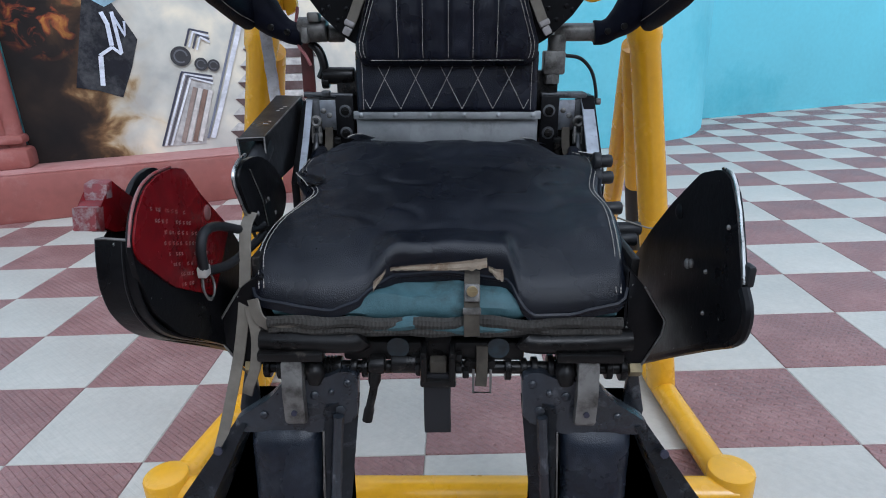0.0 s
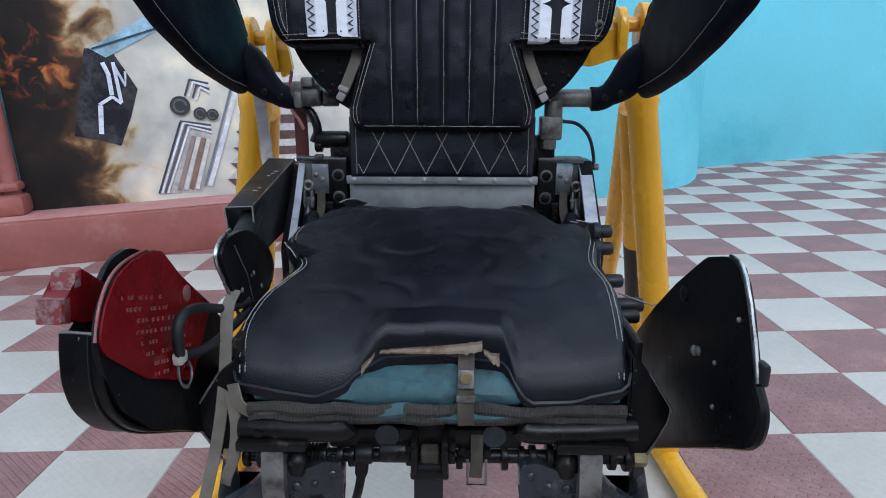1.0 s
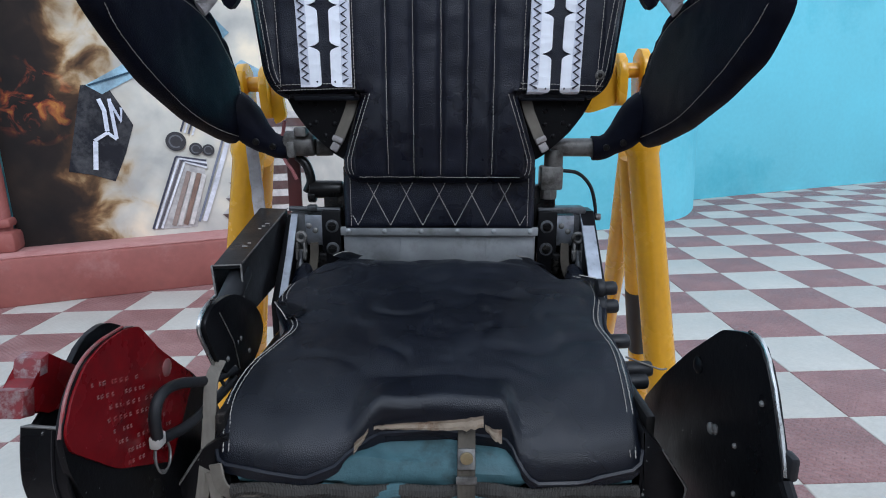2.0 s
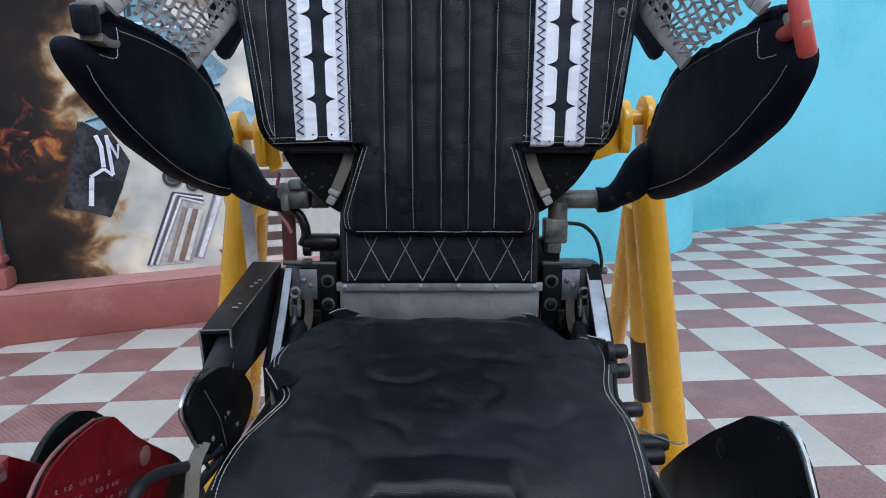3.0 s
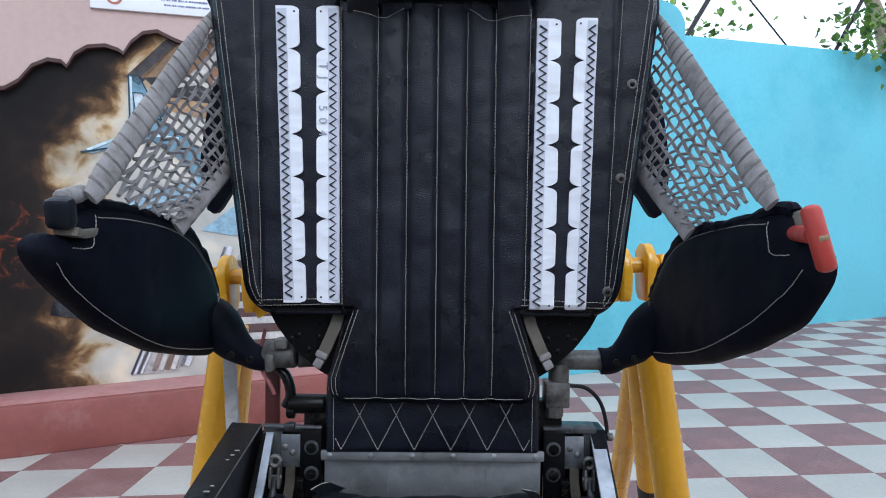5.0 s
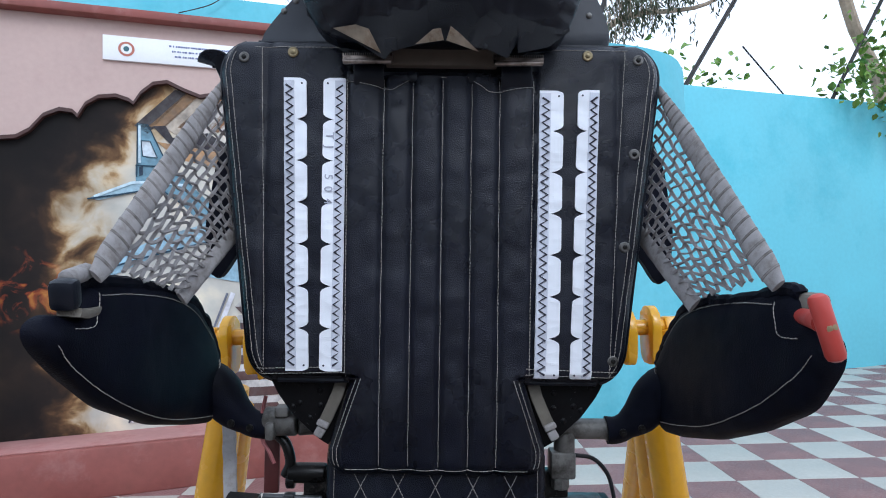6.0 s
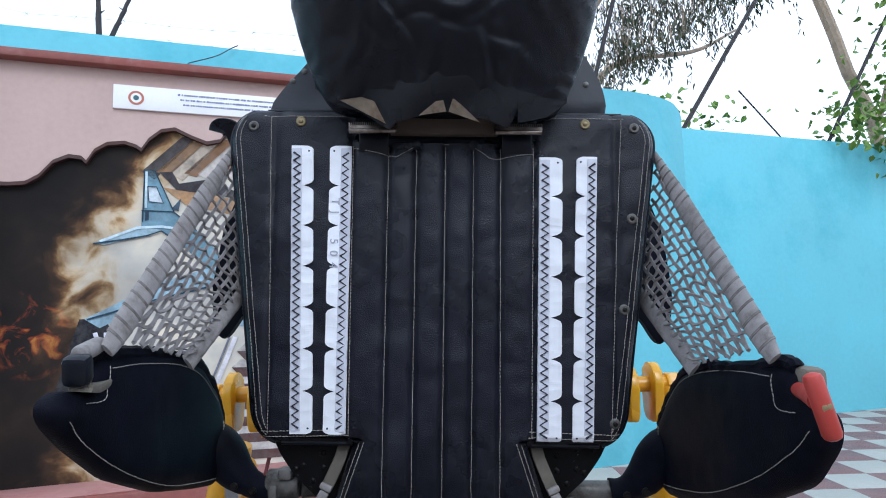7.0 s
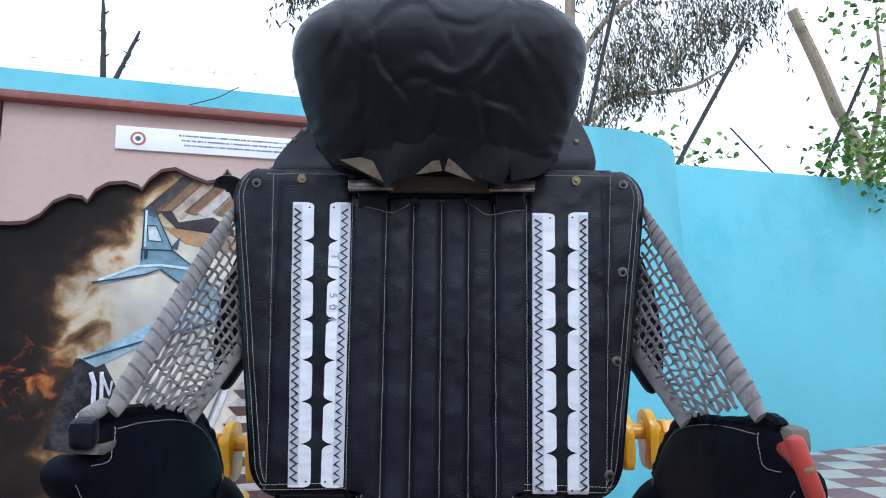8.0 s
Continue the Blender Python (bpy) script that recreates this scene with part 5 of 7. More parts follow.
for x in (-0.183, 0.18):
    bm = B()
    cyl(bm, (x - 0.006, 0.615, 0.393), (x + 0.006, 0.615, 0.393), 0.008, 6, 0.001)
    sp("axle_nut", bm, BRASS, parent=axle)
for side, x in ((-1, -0.1395), (1, 0.1315)):
    bm = B()
    plate(bm, rounded([(0.592, 0.414), (0.612, 0.418), (0.612, 0.38), (0.6, 0.345), (0.588, 0.345), (0.586, 0.38)], 0.005), "x", x - 0.0095, 0.019, 0.002)
    lk = sp("hinge_link", bm, CAST, "worn grey cast hinge link")
    # dark disc stands in for the shaded inside of the link's hole
    bm = B()
    cyl(bm, (x, 0.5905, 0.36), (x, 0.585, 0.36), 0.0028, 10)
    sp("link_hole", bm, THREAD_HOLE_DARK, parent=lk)
    bm = B()
    box(bm, (x, 0.598, 0.417), (0.06, 0.02, 0.009), 0.002)
    sp("hinge_plate", bm, METAL_DARK)
bm = B()
box(bm, (-0.01, 0.625, 0.412), (0.17, 0.03, 0.02), 0.004)
for x in (-0.03, 0.012, 0.022, 0.044):
    cyl(bm, (x, 0.612, 0.401), (x, 0.605, 0.401), 0.004, 10, 0.001)
box(bm, (0.03, 0.612, 0.398), (0.02, 0.012, 0.012), 0.003)
box(bm, (-0.022, 0.612, 0.4), (0.01, 0.02, 0.02), 0.002)
gear = sp("gear_block", bm, METAL_DARK, "oily dark gear block under the pan")
# discs stand in for nylon behind two holes, its shade put into the colour
for x in (-0.043, 0.05):
    bm = B()
    tube(bm, [(x, 0.6095, 0.4175), (x, 0.607, 0.4175)], 0.0105, 18)
    sp("nylon_patch", bm, SHADED_NYLON, parent=gear)
bm = B()
for x in (-0.0185, 0.0075):
    box(bm, (x, 0.602, 0.4065), (0.006, 0.03, 0.033), 0.002)
    cyl(bm, (x, 0.588, 0.417), (x, 0.584, 0.417), 0.0026, 8, 0.0006)
box(bm, (-0.0055, 0.614, 0.408), (0.024, 0.006, 0.04), 0.001)
box(bm, (-0.0055, 0.594, 0.391), (0.033, 0.014, 0.007), 0.002)
for x, z in ((-0.024, 0.4), (0.0135, 0.411), (0.0135, 0.399), (0.02, 0.394)):
    cyl(bm, (x - 0.003, 0.603, z), (x + 0.003, 0.603, z), 0.0052, 8, 0.001)
yoke = sp("centre_yoke", bm, METAL_DARK, "dark metal yoke")
bm = B()
box(bm, (-0.0055, 0.603, 0.402), (0.016, 0.014, 0.014), 0.002)
sp("yoke_insert", bm, STRAP_OLD, "dirty brown block in the yoke", parent=yoke)
bm = B()
tube(bm, [(-0.0065, 0.596, 0.398), (-0.0065, 0.592, 0.365), (-0.006, 0.592, 0.338)], 0, flat=(0.025, 0.007, (0, 1, 0)))
sp("pull_tongue", bm, RUBBER, "broad black pull tongue", parent=yoke)
bm = B()
tube(bm, smooth_path([(-0.064, 0.605, 0.405), (-0.066, 0.6, 0.38), (-0.07, 0.596, 0.362), (-0.073, 0.594, 0.347)], 4), [0.006] * 4 + [0.004] * 5 + [0.005] * 4, 10)
cyl(bm, (-0.07, 0.604, 0.402), (-0.055, 0.604, 0.402), 0.009, 14, 0.002)
sp("release_lever", bm, METAL_DARK, "small worn release lever")
bm = B()
tube(bm, [(0.035, 0.607, 0.42), (0.035, 0.602, 0.395), (0.034, 0.6, 0.382)], 0, flat=(0.011, 0.003, (0, 1, 0)))
lp = sp("strap_tail", bm, STRAP_OLD, "dirty brown strap tail through a wire loop")
bm = B()
tube(bm, [(0.027, 0.599, 0.4), (0.027, 0.598, 0.376), (0.043, 0.598, 0.376), (0.043, 0.599, 0.4)], 0.0014, 6)
sp("wire_loop", bm, CAST, parent=lp)

# leg rests: a flanged shell with a padded middle, hanging from the hinge
def leg_rest(side):
    sh = 0.0 if side < 0 else -0.008        # the two differ a little in place

    def X(a):
        return side * (a + sh)

    def sheet(bm, left, right, n, m, th):
        """A solid strip between two edges, each a function of the way down: (x, y, z)."""
        rows = [[bm.verts.new(Vector(left(i / n)).lerp(Vector(right(i / n)), k / m)) for k in range(m + 1)] for i in range(n + 1)]
        for r0, r1 in zip(rows, rows[1:]):
            for k in range(m):
                bm.faces.new((r0[k], r0[k + 1], r1[k + 1], r1[k]))
        bmesh.ops.solidify(bm, geom=bm.faces[:], thickness=th)
        return bm

    zt, zb = 0.345, 0.11
    bm = B()
    plate(bm, rounded([(X(a), b) for a, b in ((0.08, 0.395), (0.096, 0.398), (0.112, 0.39), (0.132, 0.388), (0.15, 0.386), (0.166, 0.367), (0.188, 0.352), (0.203, 0.342), (0.199, 0.33), (0.12, 0.33), (0.083, 0.345))], 0.006), "y", 0.598, 0.014, 0.004)
    leg = sp("leg_rest", bm, LEG_PAINT, "scuffed blue-black cast leg rest with a leather pad")
    # inner flange with its raised rib
    bm = B()
    sheet(bm, lambda t: (X(0.08 + 0.03 * t), 0.604, 0.372 - 0.262 * t), lambda t: (X(0.113 + 0.012 * t + 0.0015 * wob(t * 14, side, 0)), 0.594, 0.36 - 0.25 * t), 26, 4, 0.005)
    sp("inner_flange", bm, LEG_PAINT, parent=leg)
    bm = B()
    tube(bm, [(X(0.1 + 0.02 * t / 20), 0.594 + 0.0008 * wob(t * 0.8, side, 5), 0.352 - 0.24 * t / 20) for t in range(21)], [0.0052 + 0.001 * wob(t * 0.9, side, 2) for t in range(21)], 8)
    sp("rib", bm, LEG_PAINT, parent=leg)
    bm = B()
    sheet(bm, lambda t: (X(0.115 + 0.012 * t), 0.593, 0.336 - 0.226 * t), lambda t: (X(0.12 + 0.012 * t), 0.622, 0.336 - 0.226 * t), 20, 2, 0.0025)
    sp("inner_wall", bm, LEG_PAINT, parent=leg)
    bm = B()
    tube(bm, [(X(0.115 + 0.012 * t / 20), 0.5922, 0.336 - 0.226 * t / 20) for t in range(21)], [max(0.0003, 0.001 + 0.0009 * wob(t * 1.1, side, 8)) for t in range(21)], 6)
    sp("chipped_edge", bm, CAST, parent=leg)
    # outer flange, flaring away from the pad
    bm = B()
    sheet(bm, lambda t: (X(0.19 + 0.115 * t), 0.596 - 0.006 * t, zt - 0.006 - 0.235 * t), lambda t: (X(0.2 + 0.165 * t), 0.6, zt - 0.002 - 0.235 * t), 26, 4, 0.005)
    sp("outer_flange", bm, LEG_PAINT, parent=leg)
    bm = B()
    sheet(bm, lambda t: (X(0.19 + 0.115 * t), 0.596 - 0.006 * t, zt - 0.006 - 0.235 * t), lambda t: (X(0.188 + 0.1 * t), 0.65, zt - 0.006 - 0.235 * t), 20, 3, 0.003)
    sp("outer_wall", bm, LEG_PAINT, parent=leg)
    # hole drawn as a flat dark disc, its shade in the colour
    bm = B()
    tube(bm, [(X(0.2195), 0.5945, 0.311), (X(0.2195), 0.592, 0.3115)], 0.0042, 12)
    sp("hole", bm, THREAD_HOLE_DARK, parent=leg)
    bm = B()
    sheet(bm, lambda t: (X(0.1), 0.655, zt - 0.235 * t), lambda t: (X(0.2 + 0.09 * t), 0.655, zt - 0.235 * t), 4, 4, 0.003)
    sp("back_wall", bm, METAL_DARK, parent=leg)
    # pad, rolled over at its top
    bm = B()
    rows = []
    for i in range(37):
        t = i / 36
        w = 0.0345 - 0.0035 * t
        cx = 0.1535 + 0.009 * t
        roll = 1 - clamp01(t / 0.14)
        row = []
        for k in range(17):
            a = -1 + 2 * k / 16
            bul = 0.016 * math.sqrt(max(0.0, 1 - abs(a) ** 3.2))
            y = 0.604 - bul * (1 - 0.75 * roll ** 2) + 0.022 * roll ** 3 - 0.0012 * wob(a * 3, t * 9, side) - 0.0006 * wob(a * 9, t * 30, side)
            row.append(bm.verts.new((X(cx + a * w), y, zt - 0.002 - 0.23 * t + 0.003 * math.sqrt(max(0.0, 1 - a * a)) * roll)))
        rows.append(row)
    for r0, r1 in zip(rows, rows[1:]):
        for k in range(16):
            bm.faces.new((r0[k], r0[k + 1], r1[k + 1], r1[k]))
    bmesh.ops.solidify(bm, geom=bm.faces[:], thickness=0.006)
    sp("leg_pad", bm, LEG_LEATHER, "bluish black leather leg pad", parent=leg)
    for a, b, r in ((0.098, 0.356, 0.005), (0.112, 0.352, 0.0035), (0.122, 0.372, 0.0045), (0.172, 0.35, 0.004), (0.09, 0.385, 0.004), (0.106, 0.376, 0.003)):
        bm = B()
        rivet(bm, (X(a), 0.598, b), FRONT, r, 0.0028)
        sp("bolt", bm, LEG_PAINT, parent=leg)
    bm = B()
    tube(bm, smooth_path([(X(0.122), 0.606, 0.408), (X(0.12), 0.6, 0.396), (X(0.121), 0.597, 0.385)], 4), [0.004, 0.006, 0.008, 0.009, 0.01, 0.009, 0.008, 0.007, 0.006], 10)
    sp("hinge_knuckle", bm, METAL_DARK, parent=leg)
    # pointed stay beside the rest
    bm = B()
    plate(bm, [(X(0.19), 0.398), (X(0.194), 0.398), (X(0.208), 0.335), (X(0.206), 0.315), (X(0.186), 0.335)], "y", 0.63, 0.008, 0.002)
    sp("leg_strut", bm, LEG_PAINT, parent=leg)


leg_rest(-1)
leg_rest(1)

# --- leg guards
GR = [(0.56, 0.596), (0.545, 0.596), (0.535, 0.59), (0.522, 0.572), (0.508, 0.545), (0.5, 0.53), (0.4995, 0.522), (0.49, 0.516), (0.488, 0.5), (0.497, 0.484), (0.535, 0.460), (0.61, 0.41), (0.681, 0.361), (0.72, 0.40), (0.738, 0.459), (0.69, 0.507), (0.644, 0.547), (0.592, 0.586)]
bm = B()
plate(bm, rounded(GR, 0.006, 2), "x", 0.207, 0.005, 0.0012)
gr = sp("leg_guard", bm, PAINT_BLACK, "black painted metal leg guard with a chipped bright rim")
bm = B()
rim = smooth_path([(0.2095, y, z) for y, z in [(0.56, 0.5965), (0.545, 0.596), (0.534, 0.588), (0.521, 0.57), (0.507, 0.543), (0.5, 0.528)]], 5)
tube(bm, [p + Vector((0.0004 * wob(*p, s=150), 0, 0)) for p in rim], [0.0013 + 0.0005 * wob(*p, s=130) for p in rim], 8)
sp("chipped_rim", bm, STEEL, parent=gr)
bm = B()
tube(bm, smooth_path([(0.2095, y, z) for y, z in [(0.5, 0.525), (0.49, 0.514), (0.489, 0.5), (0.498, 0.485), (0.535, 0.461), (0.61, 0.411), (0.68, 0.363)]], 5), 0.004, 8)
sp("rolled_edge", bm, PAINT_BLACK, parent=gr)
bm = B()
box(bm, (0.2125, 0.503, 0.534), (0.006, 0.012, 0.016), 0.0025)
sp("stop_block", bm, RUBBER, parent=gr)
for y, z, r in ((0.623, 0.545, 0.007), (0.592, 0.508, 0.0045), (0.585, 0.511, 0.004), (0.556, 0.515, 0.002), (0.55, 0.482, 0.002), (0.53, 0.56, 0.002)):
    bm = B()
    rivet(bm, (0.207, y, z), (-1, 0, 0), r, 0.0015 + r * 0.3)
    sp("bolt", bm, CAST if r < 0.006 else PAINT_BLACK, parent=gr)

GL = [(0.575, 0.594), (0.556, 0.598), (0.532, 0.598), (0.511, 0.593), (0.495, 0.58), (0.484, 0.562), (0.486, 0.54), (0.499, 0.505), (0.53, 0.472), (0.6, 0.425), (0.685, 0.372), (0.715, 0.42), (0.70, 0.47), (0.655, 0.521), (0.60, 0.566)]
bm = B()
plate(bm, rounded(GL, 0.006, 2), "x", -0.209, 0.004, 0.0012)
gl = sp("leg_guard", bm, PAINT_BLACK, "black metal leg guard with a dark red warning face and grip")
bm = B()
plate(bm, rounded([(0.575, 0.5935), (0.556, 0.5975), (0.532, 0.5975), (0.512, 0.5925), (0.496, 0.579), (0.4855, 0.562), (0.488, 0.55), (0.53, 0.512), (0.6, 0.473), (0.652, 0.521), (0.60, 0.566)], 0.005, 2), "x", -0.2052, 0.0018)
red = sp("red_face", bm, RED_PAINT, "dark red painted face with worn raised writing", parent=gl)
bm = B()
for row in range(8):
    z = 0.583 - 0.0085 * row
    y = 0.515 + 0.004 * row
    while y < 0.575 + 0.006 * min(row, 5):
        w = random.uniform(0.002, 0.006)
        if random.random() < 0.75:
            for dz in (-0.0009, 0.0009):
                box(bm, (-0.2032, y, z - (y - 0.5) * 0.35 + dz), (0.0007, w * random.uniform(0.4, 0.7), 0.0006), 0)
            box(bm, (-0.2032, y - w * 0.2, z - (y - 0.5) * 0.35), (0.0007, 0.0006, 0.0022), 0)
        y += w * 0.8 + random.uniform(0.001, 0.003)
sp("raised_writing", bm, RED_WORN, parent=gl, smooth=False)
bm = B()
rivet(bm, (-0.2035, 0.607, 0.548), (1, 0, 0), 0.007, 0.002)
sp("eyelet", bm, RED_WORN, parent=gl)
bm = B()
tube(bm, smooth_path([(-0.2065, y, z) for y, z in [(0.56, 0.598), (0.532, 0.5985), (0.511, 0.5935), (0.495, 0.58), (0.4845, 0.56)]], 5), 0.0011, 8)
sp("chipped_rim", bm, RED_WORN, parent=gl)
bm = B()
plate(bm, rounded([(0.60, 0.585), (0.58, 0.594), (0.555, 0.592), (0.535, 0.578), (0.515, 0.565), (0.496, 0.556), (0.492, 0.53), (0.505, 0.496), (0.545, 0.459), (0.7, 0.36), (0.72, 0.42), (0.66, 0.53)], 0.008, 3), "x", -0.2345, 0.004, 0.001)
outer = sp("outer_plate", bm, PAINT_BLACK, parent=gl)
bm = B()
nose = smooth_path([(-0.2205, y, z) for y, z in [(0.494, 0.562), (0.49, 0.545), (0.489, 0.526), (0.498, 0.502), (0.527, 0.473), (0.605, 0.424), (0.69, 0.367)]], 6)
tube(bm, nose, 0, flat=(0.027, 0.003, (0, 0.9, 0.4)))
sp("nose_strip", bm, PAINT_BLACK, parent=gl)
bm = B()
tube(bm, [Vector(p) + Vector((0.006, -0.0016, -0.001)) for p in nose], 0.0012, 6)
sp("edge_rib", bm, PAINT_BLACK, parent=gl)
bm = B()
tube(bm, [(-0.2335, 0.4935, 0.5625), (-0.228, 0.4925, 0.5635), (-0.22, 0.4925, 0.563), (-0.2085, 0.4925, 0.562)], [0.0006, 0.0012, 0.0009, 0.0013], 6)
sp("chipped_rim", bm, CAST, parent=gl)
# red grip of the guard
bm = B()
plate(bm, [(0.513, 0.595), (0.520, 0.597), (0.548, 0.575), (0.547, 0.551), (0.511, 0.562), (0.492, 0.571), (0.495, 0.583), (0.507, 0.586)], "x", -0.245, 0.016, 0.0022)
grip = sp("grip", bm, RED_PAINT, "red grip with its paint rubbed off at the end", parent=gl)
for poly in ([(0.4895, 0.5695), (0.4935, 0.5845), (0.5035, 0.5835), (0.5, 0.566)], [(0.507, 0.586), (0.5115, 0.5965), (0.5195, 0.5975), (0.516, 0.585)]):
    bm = B()
    plate(bm, poly, "x", -0.2455, 0.017, 0.002)
    sp("grip_end", bm, RUBBED, parent=gl)
# cable with a wire ring
bm = B()
tube(bm, smooth_path([(-0.18, 0.68, 0.513), (-0.186, 0.64, 0.522), (-0.192, 0.6, 0.538), (-0.194, 0.575, 0.541), (-0.195, 0.566, 0.53), (-0.196, 0.568, 0.512)], 6), 0.0042, 10)
tube(bm, smooth_path([(-0.18, 0.68, 0.505), (-0.186, 0.65, 0.50), (-0.192, 0.61, 0.499), (-0.196, 0.575, 0.507)], 6), 0.0042, 10)
cab = sp("cable_loop", bm, RUBBER, "grey rubber cable loop with a wire ring")
bm = B()
box(bm, (-0.197, 0.57, 0.509), (0.008, 0.012, 0.01), 0.002)
sp("clamp", bm, MARK, parent=cab)
bm = B()
for r, ph in ((0.011, 0.0), (0.0125, 0.7)):
    tube(bm, [(-0.197 - 0.002 * math.sin(a * 0.4 + ph), 0.575 + r * math.cos(a * 0.4), 0.494 + r * math.sin(a * 0.4)) for a in range(17)], 0.0009, 6)
sp("wire_ring", bm, CAST, parent=cab)

# hanging webbing straps beside the cushion
bm = B()
tube(bm, smooth_path([(-0.179, 0.648, 0.536), (-0.181, 0.632, 0.524), (-0.182, 0.622, 0.49), (-0.184, 0.612, 0.455), (-0.19, 0.604, 0.415), (-0.2, 0.60, 0.375), (-0.212, 0.6, 0.335), (-0.222, 0.6, 0.305)], 5), 0, flat=(0.0105, 0.002, (0, 1, 0)))
sp("hanging_strap", bm, WEBBING, "faded grey webbing strap hanging down")
bm = B()
tube(bm, smooth_path([(-0.176, 0.606, 0.46), (-0.172, 0.602, 0.43), (-0.176, 0.6, 0.4), (-0.184, 0.602, 0.38), (-0.19, 0.61, 0.365)], 5), 0, flat=(0.01, 0.002, (0, 1, 0)))
sp("hanging_strap", bm, WEBBING, "faded grey webbing strap hanging down")
bm = B()
tube(bm, smooth_path([(-0.172, 0.604, 0.468), (-0.166, 0.6, 0.45), (-0.15, 0.602, 0.44), (-0.12, 0.604, 0.437)], 5), 0, flat=(0.012, 0.002, (0.3, 1, 0)))
sp("tie_tape", bm, WEBBING)

# --- armrests
ARM_L = [(0.645, 0.83), (0.65, 0.817), (0.676, 0.796), (0.728, 0.762), (0.812, 0.728), (0.9, 0.706), (0.955, 0.695), (0.972, 0.72), (0.972, 0.76), (0.945, 0.8), (0.9, 0.834), (0.835, 0.849), (0.76, 0.857), (0.708, 0.858), (0.694, 0.848), (0.69, 0.832), (0.662, 0.838)]
ARM_R = [(0.652, 0.83), (0.65, 0.812), (0.68, 0.777), (0.74, 0.748), (0.817, 0.72), (0.9, 0.7), (0.955, 0.692), (0.972, 0.72), (0.972, 0.763), (0.94, 0.795), (0.896, 0.831), (0.84, 0.844), (0.79, 0.847), (0.703, 0.859), (0.685, 0.856), (0.68, 0.835)]


def arm_face(side, face, back):
    def h(y, z, d):
        t = clamp01(d / 0.022)
        return side * (face + (back - face) * (1 - math.sqrt(1 - (1 - t) ** 2)) + 0.0018 * wob(y, z, side, s=14) + 0.0006 * wob(y, z, side, s=60))
    return h


NETS = {}
for side in (-1, 1):
    bm = B()
    o = rounded(ARM_L if side < 0 else ARM_R, 0.012, 3)
    pillow(bm, o, "x", side * 0.263, arm_face(side, 0.247, 0.259), 16)
    arm = sp("armrest", bm, CANVAS, "black padded armrest wing with pale stitching")
    face = arm_face(side, 0.247, 0.259)

    def on(y, z):
        return (face(y, z, outline_distance(o, y, z)) - side * 0.0006, y, z)
    ins = [(0.664, 0.817), (0.686, 0.797), (0.74, 0.765), (0.817, 0.733), (0.89, 0.715), (0.948, 0.705)]
    seam([on(*p[1:]) for p in smooth_path([(0, *q) for q in ins], 8)], arm)
    seam([on(0.952, 0.71 + 0.06 * i / 12) for i in range(13)], arm)
    seam([on(0.948, 0.71 + 0.06 * i / 12) for i in range(13)], arm)
    seam([on(*p[1:]) for p in smooth_path([(0, *q) for q in ((0.712, 0.848), (0.76, 0.847), (0.83, 0.84), (0.885, 0.824), (0.935, 0.79))], 8)], arm)
    seam([on(*p[1:]) for p in smooth_path([(0, *q) for q in ((0.71, 0.85), (0.705, 0.836), (0.7, 0.826), (0.68, 0.826))], 6)], arm)
    # raw upper hem
    bm = B()
    hem = smooth_path([(side * 0.258, y, z) for y, z in (((0.704, 0.858), (0.76, 0.856), (0.835, 0.848), (0.899, 0.833), (0.944, 0.8), (0.97, 0.763)) if side < 0 else ((0.69, 0.857), (0.703, 0.859), (0.79, 0.847), (0.84, 0.844), (0.896, 0.831), (0.94, 0.796), (0.97, 0.766)))], 12)
    tube(bm, [p + Vector((0.002 * wob(*p, s=90), 0, 0.0025 * wob(*p, s=110))) for p in hem], [0.0062 + 0.0016 * wob(*p, s=70) for p in hem], 8)
    sp("raw_hem", bm, CANVAS, parent=arm)
    # root bracket
    bm = B()
    pts = smooth_path([(side * 0.272, 0.96, 0.735), (side * 0.252, 0.958, 0.731), (side * 0.23, 0.956, 0.708), (side * 0.208, 0.956, 0.694), (side * 0.193, 0.957, 0.692)], 6)
    rad = [0.032 - 0.017 * clamp01((i - 3) / 13) ** 0.9 for i in range(len(pts))]
    tube(bm, pts, rad, 28)
    for v in bm.verts:
        v.co += Vector((0, 0.0022 * wob(*v.co, s=38) + 0.0012 * wob(*v.co, s=90), 0.0015 * wob(*v.co, s=45)))
    sp("arm_sleeve", bm, CANVAS, "black leather sleeve wrapped round the arm root", parent=arm)
    for a, y, b in ((0.207, 0.9395, 0.694), (0.226, 0.934, 0.7)):
        bm = B()
        screw(bm, (side * a, y, b), FRONT, 0.0042, 0.002)
        sp("screw", bm, METAL_DARK, parent=arm)
    # pivot
    bm = B()
    if side > 0:
        cyl(bm, (0.14, 0.958, 0.693), (0.2, 0.958, 0.693), 0.0115, 18)
        cyl(bm, (0.192, 0.958, 0.693), (0.198, 0.958, 0.693), 0.013, 18, 0.001)
    else:
        cyl(bm, (-0.196, 0.958, 0.697), (-0.158, 0.958, 0.697), 0.016, 18, 0.003)
        cyl(bm, (-0.158, 0.958, 0.692), (-0.137, 0.965, 0.692), 0.011, 16, 0.002)
        box(bm, (-0.172, 0.945, 0.712), (0.016, 0.02, 0.012), 0.003)
        box(bm, (-0.185, 0.943, 0.69), (0.01, 0.012, 0.02), 0.003)
    sp("pivot_joint", bm, CAST, "grey cast pivot joint")
    # black flap behind the net
    bm = B()
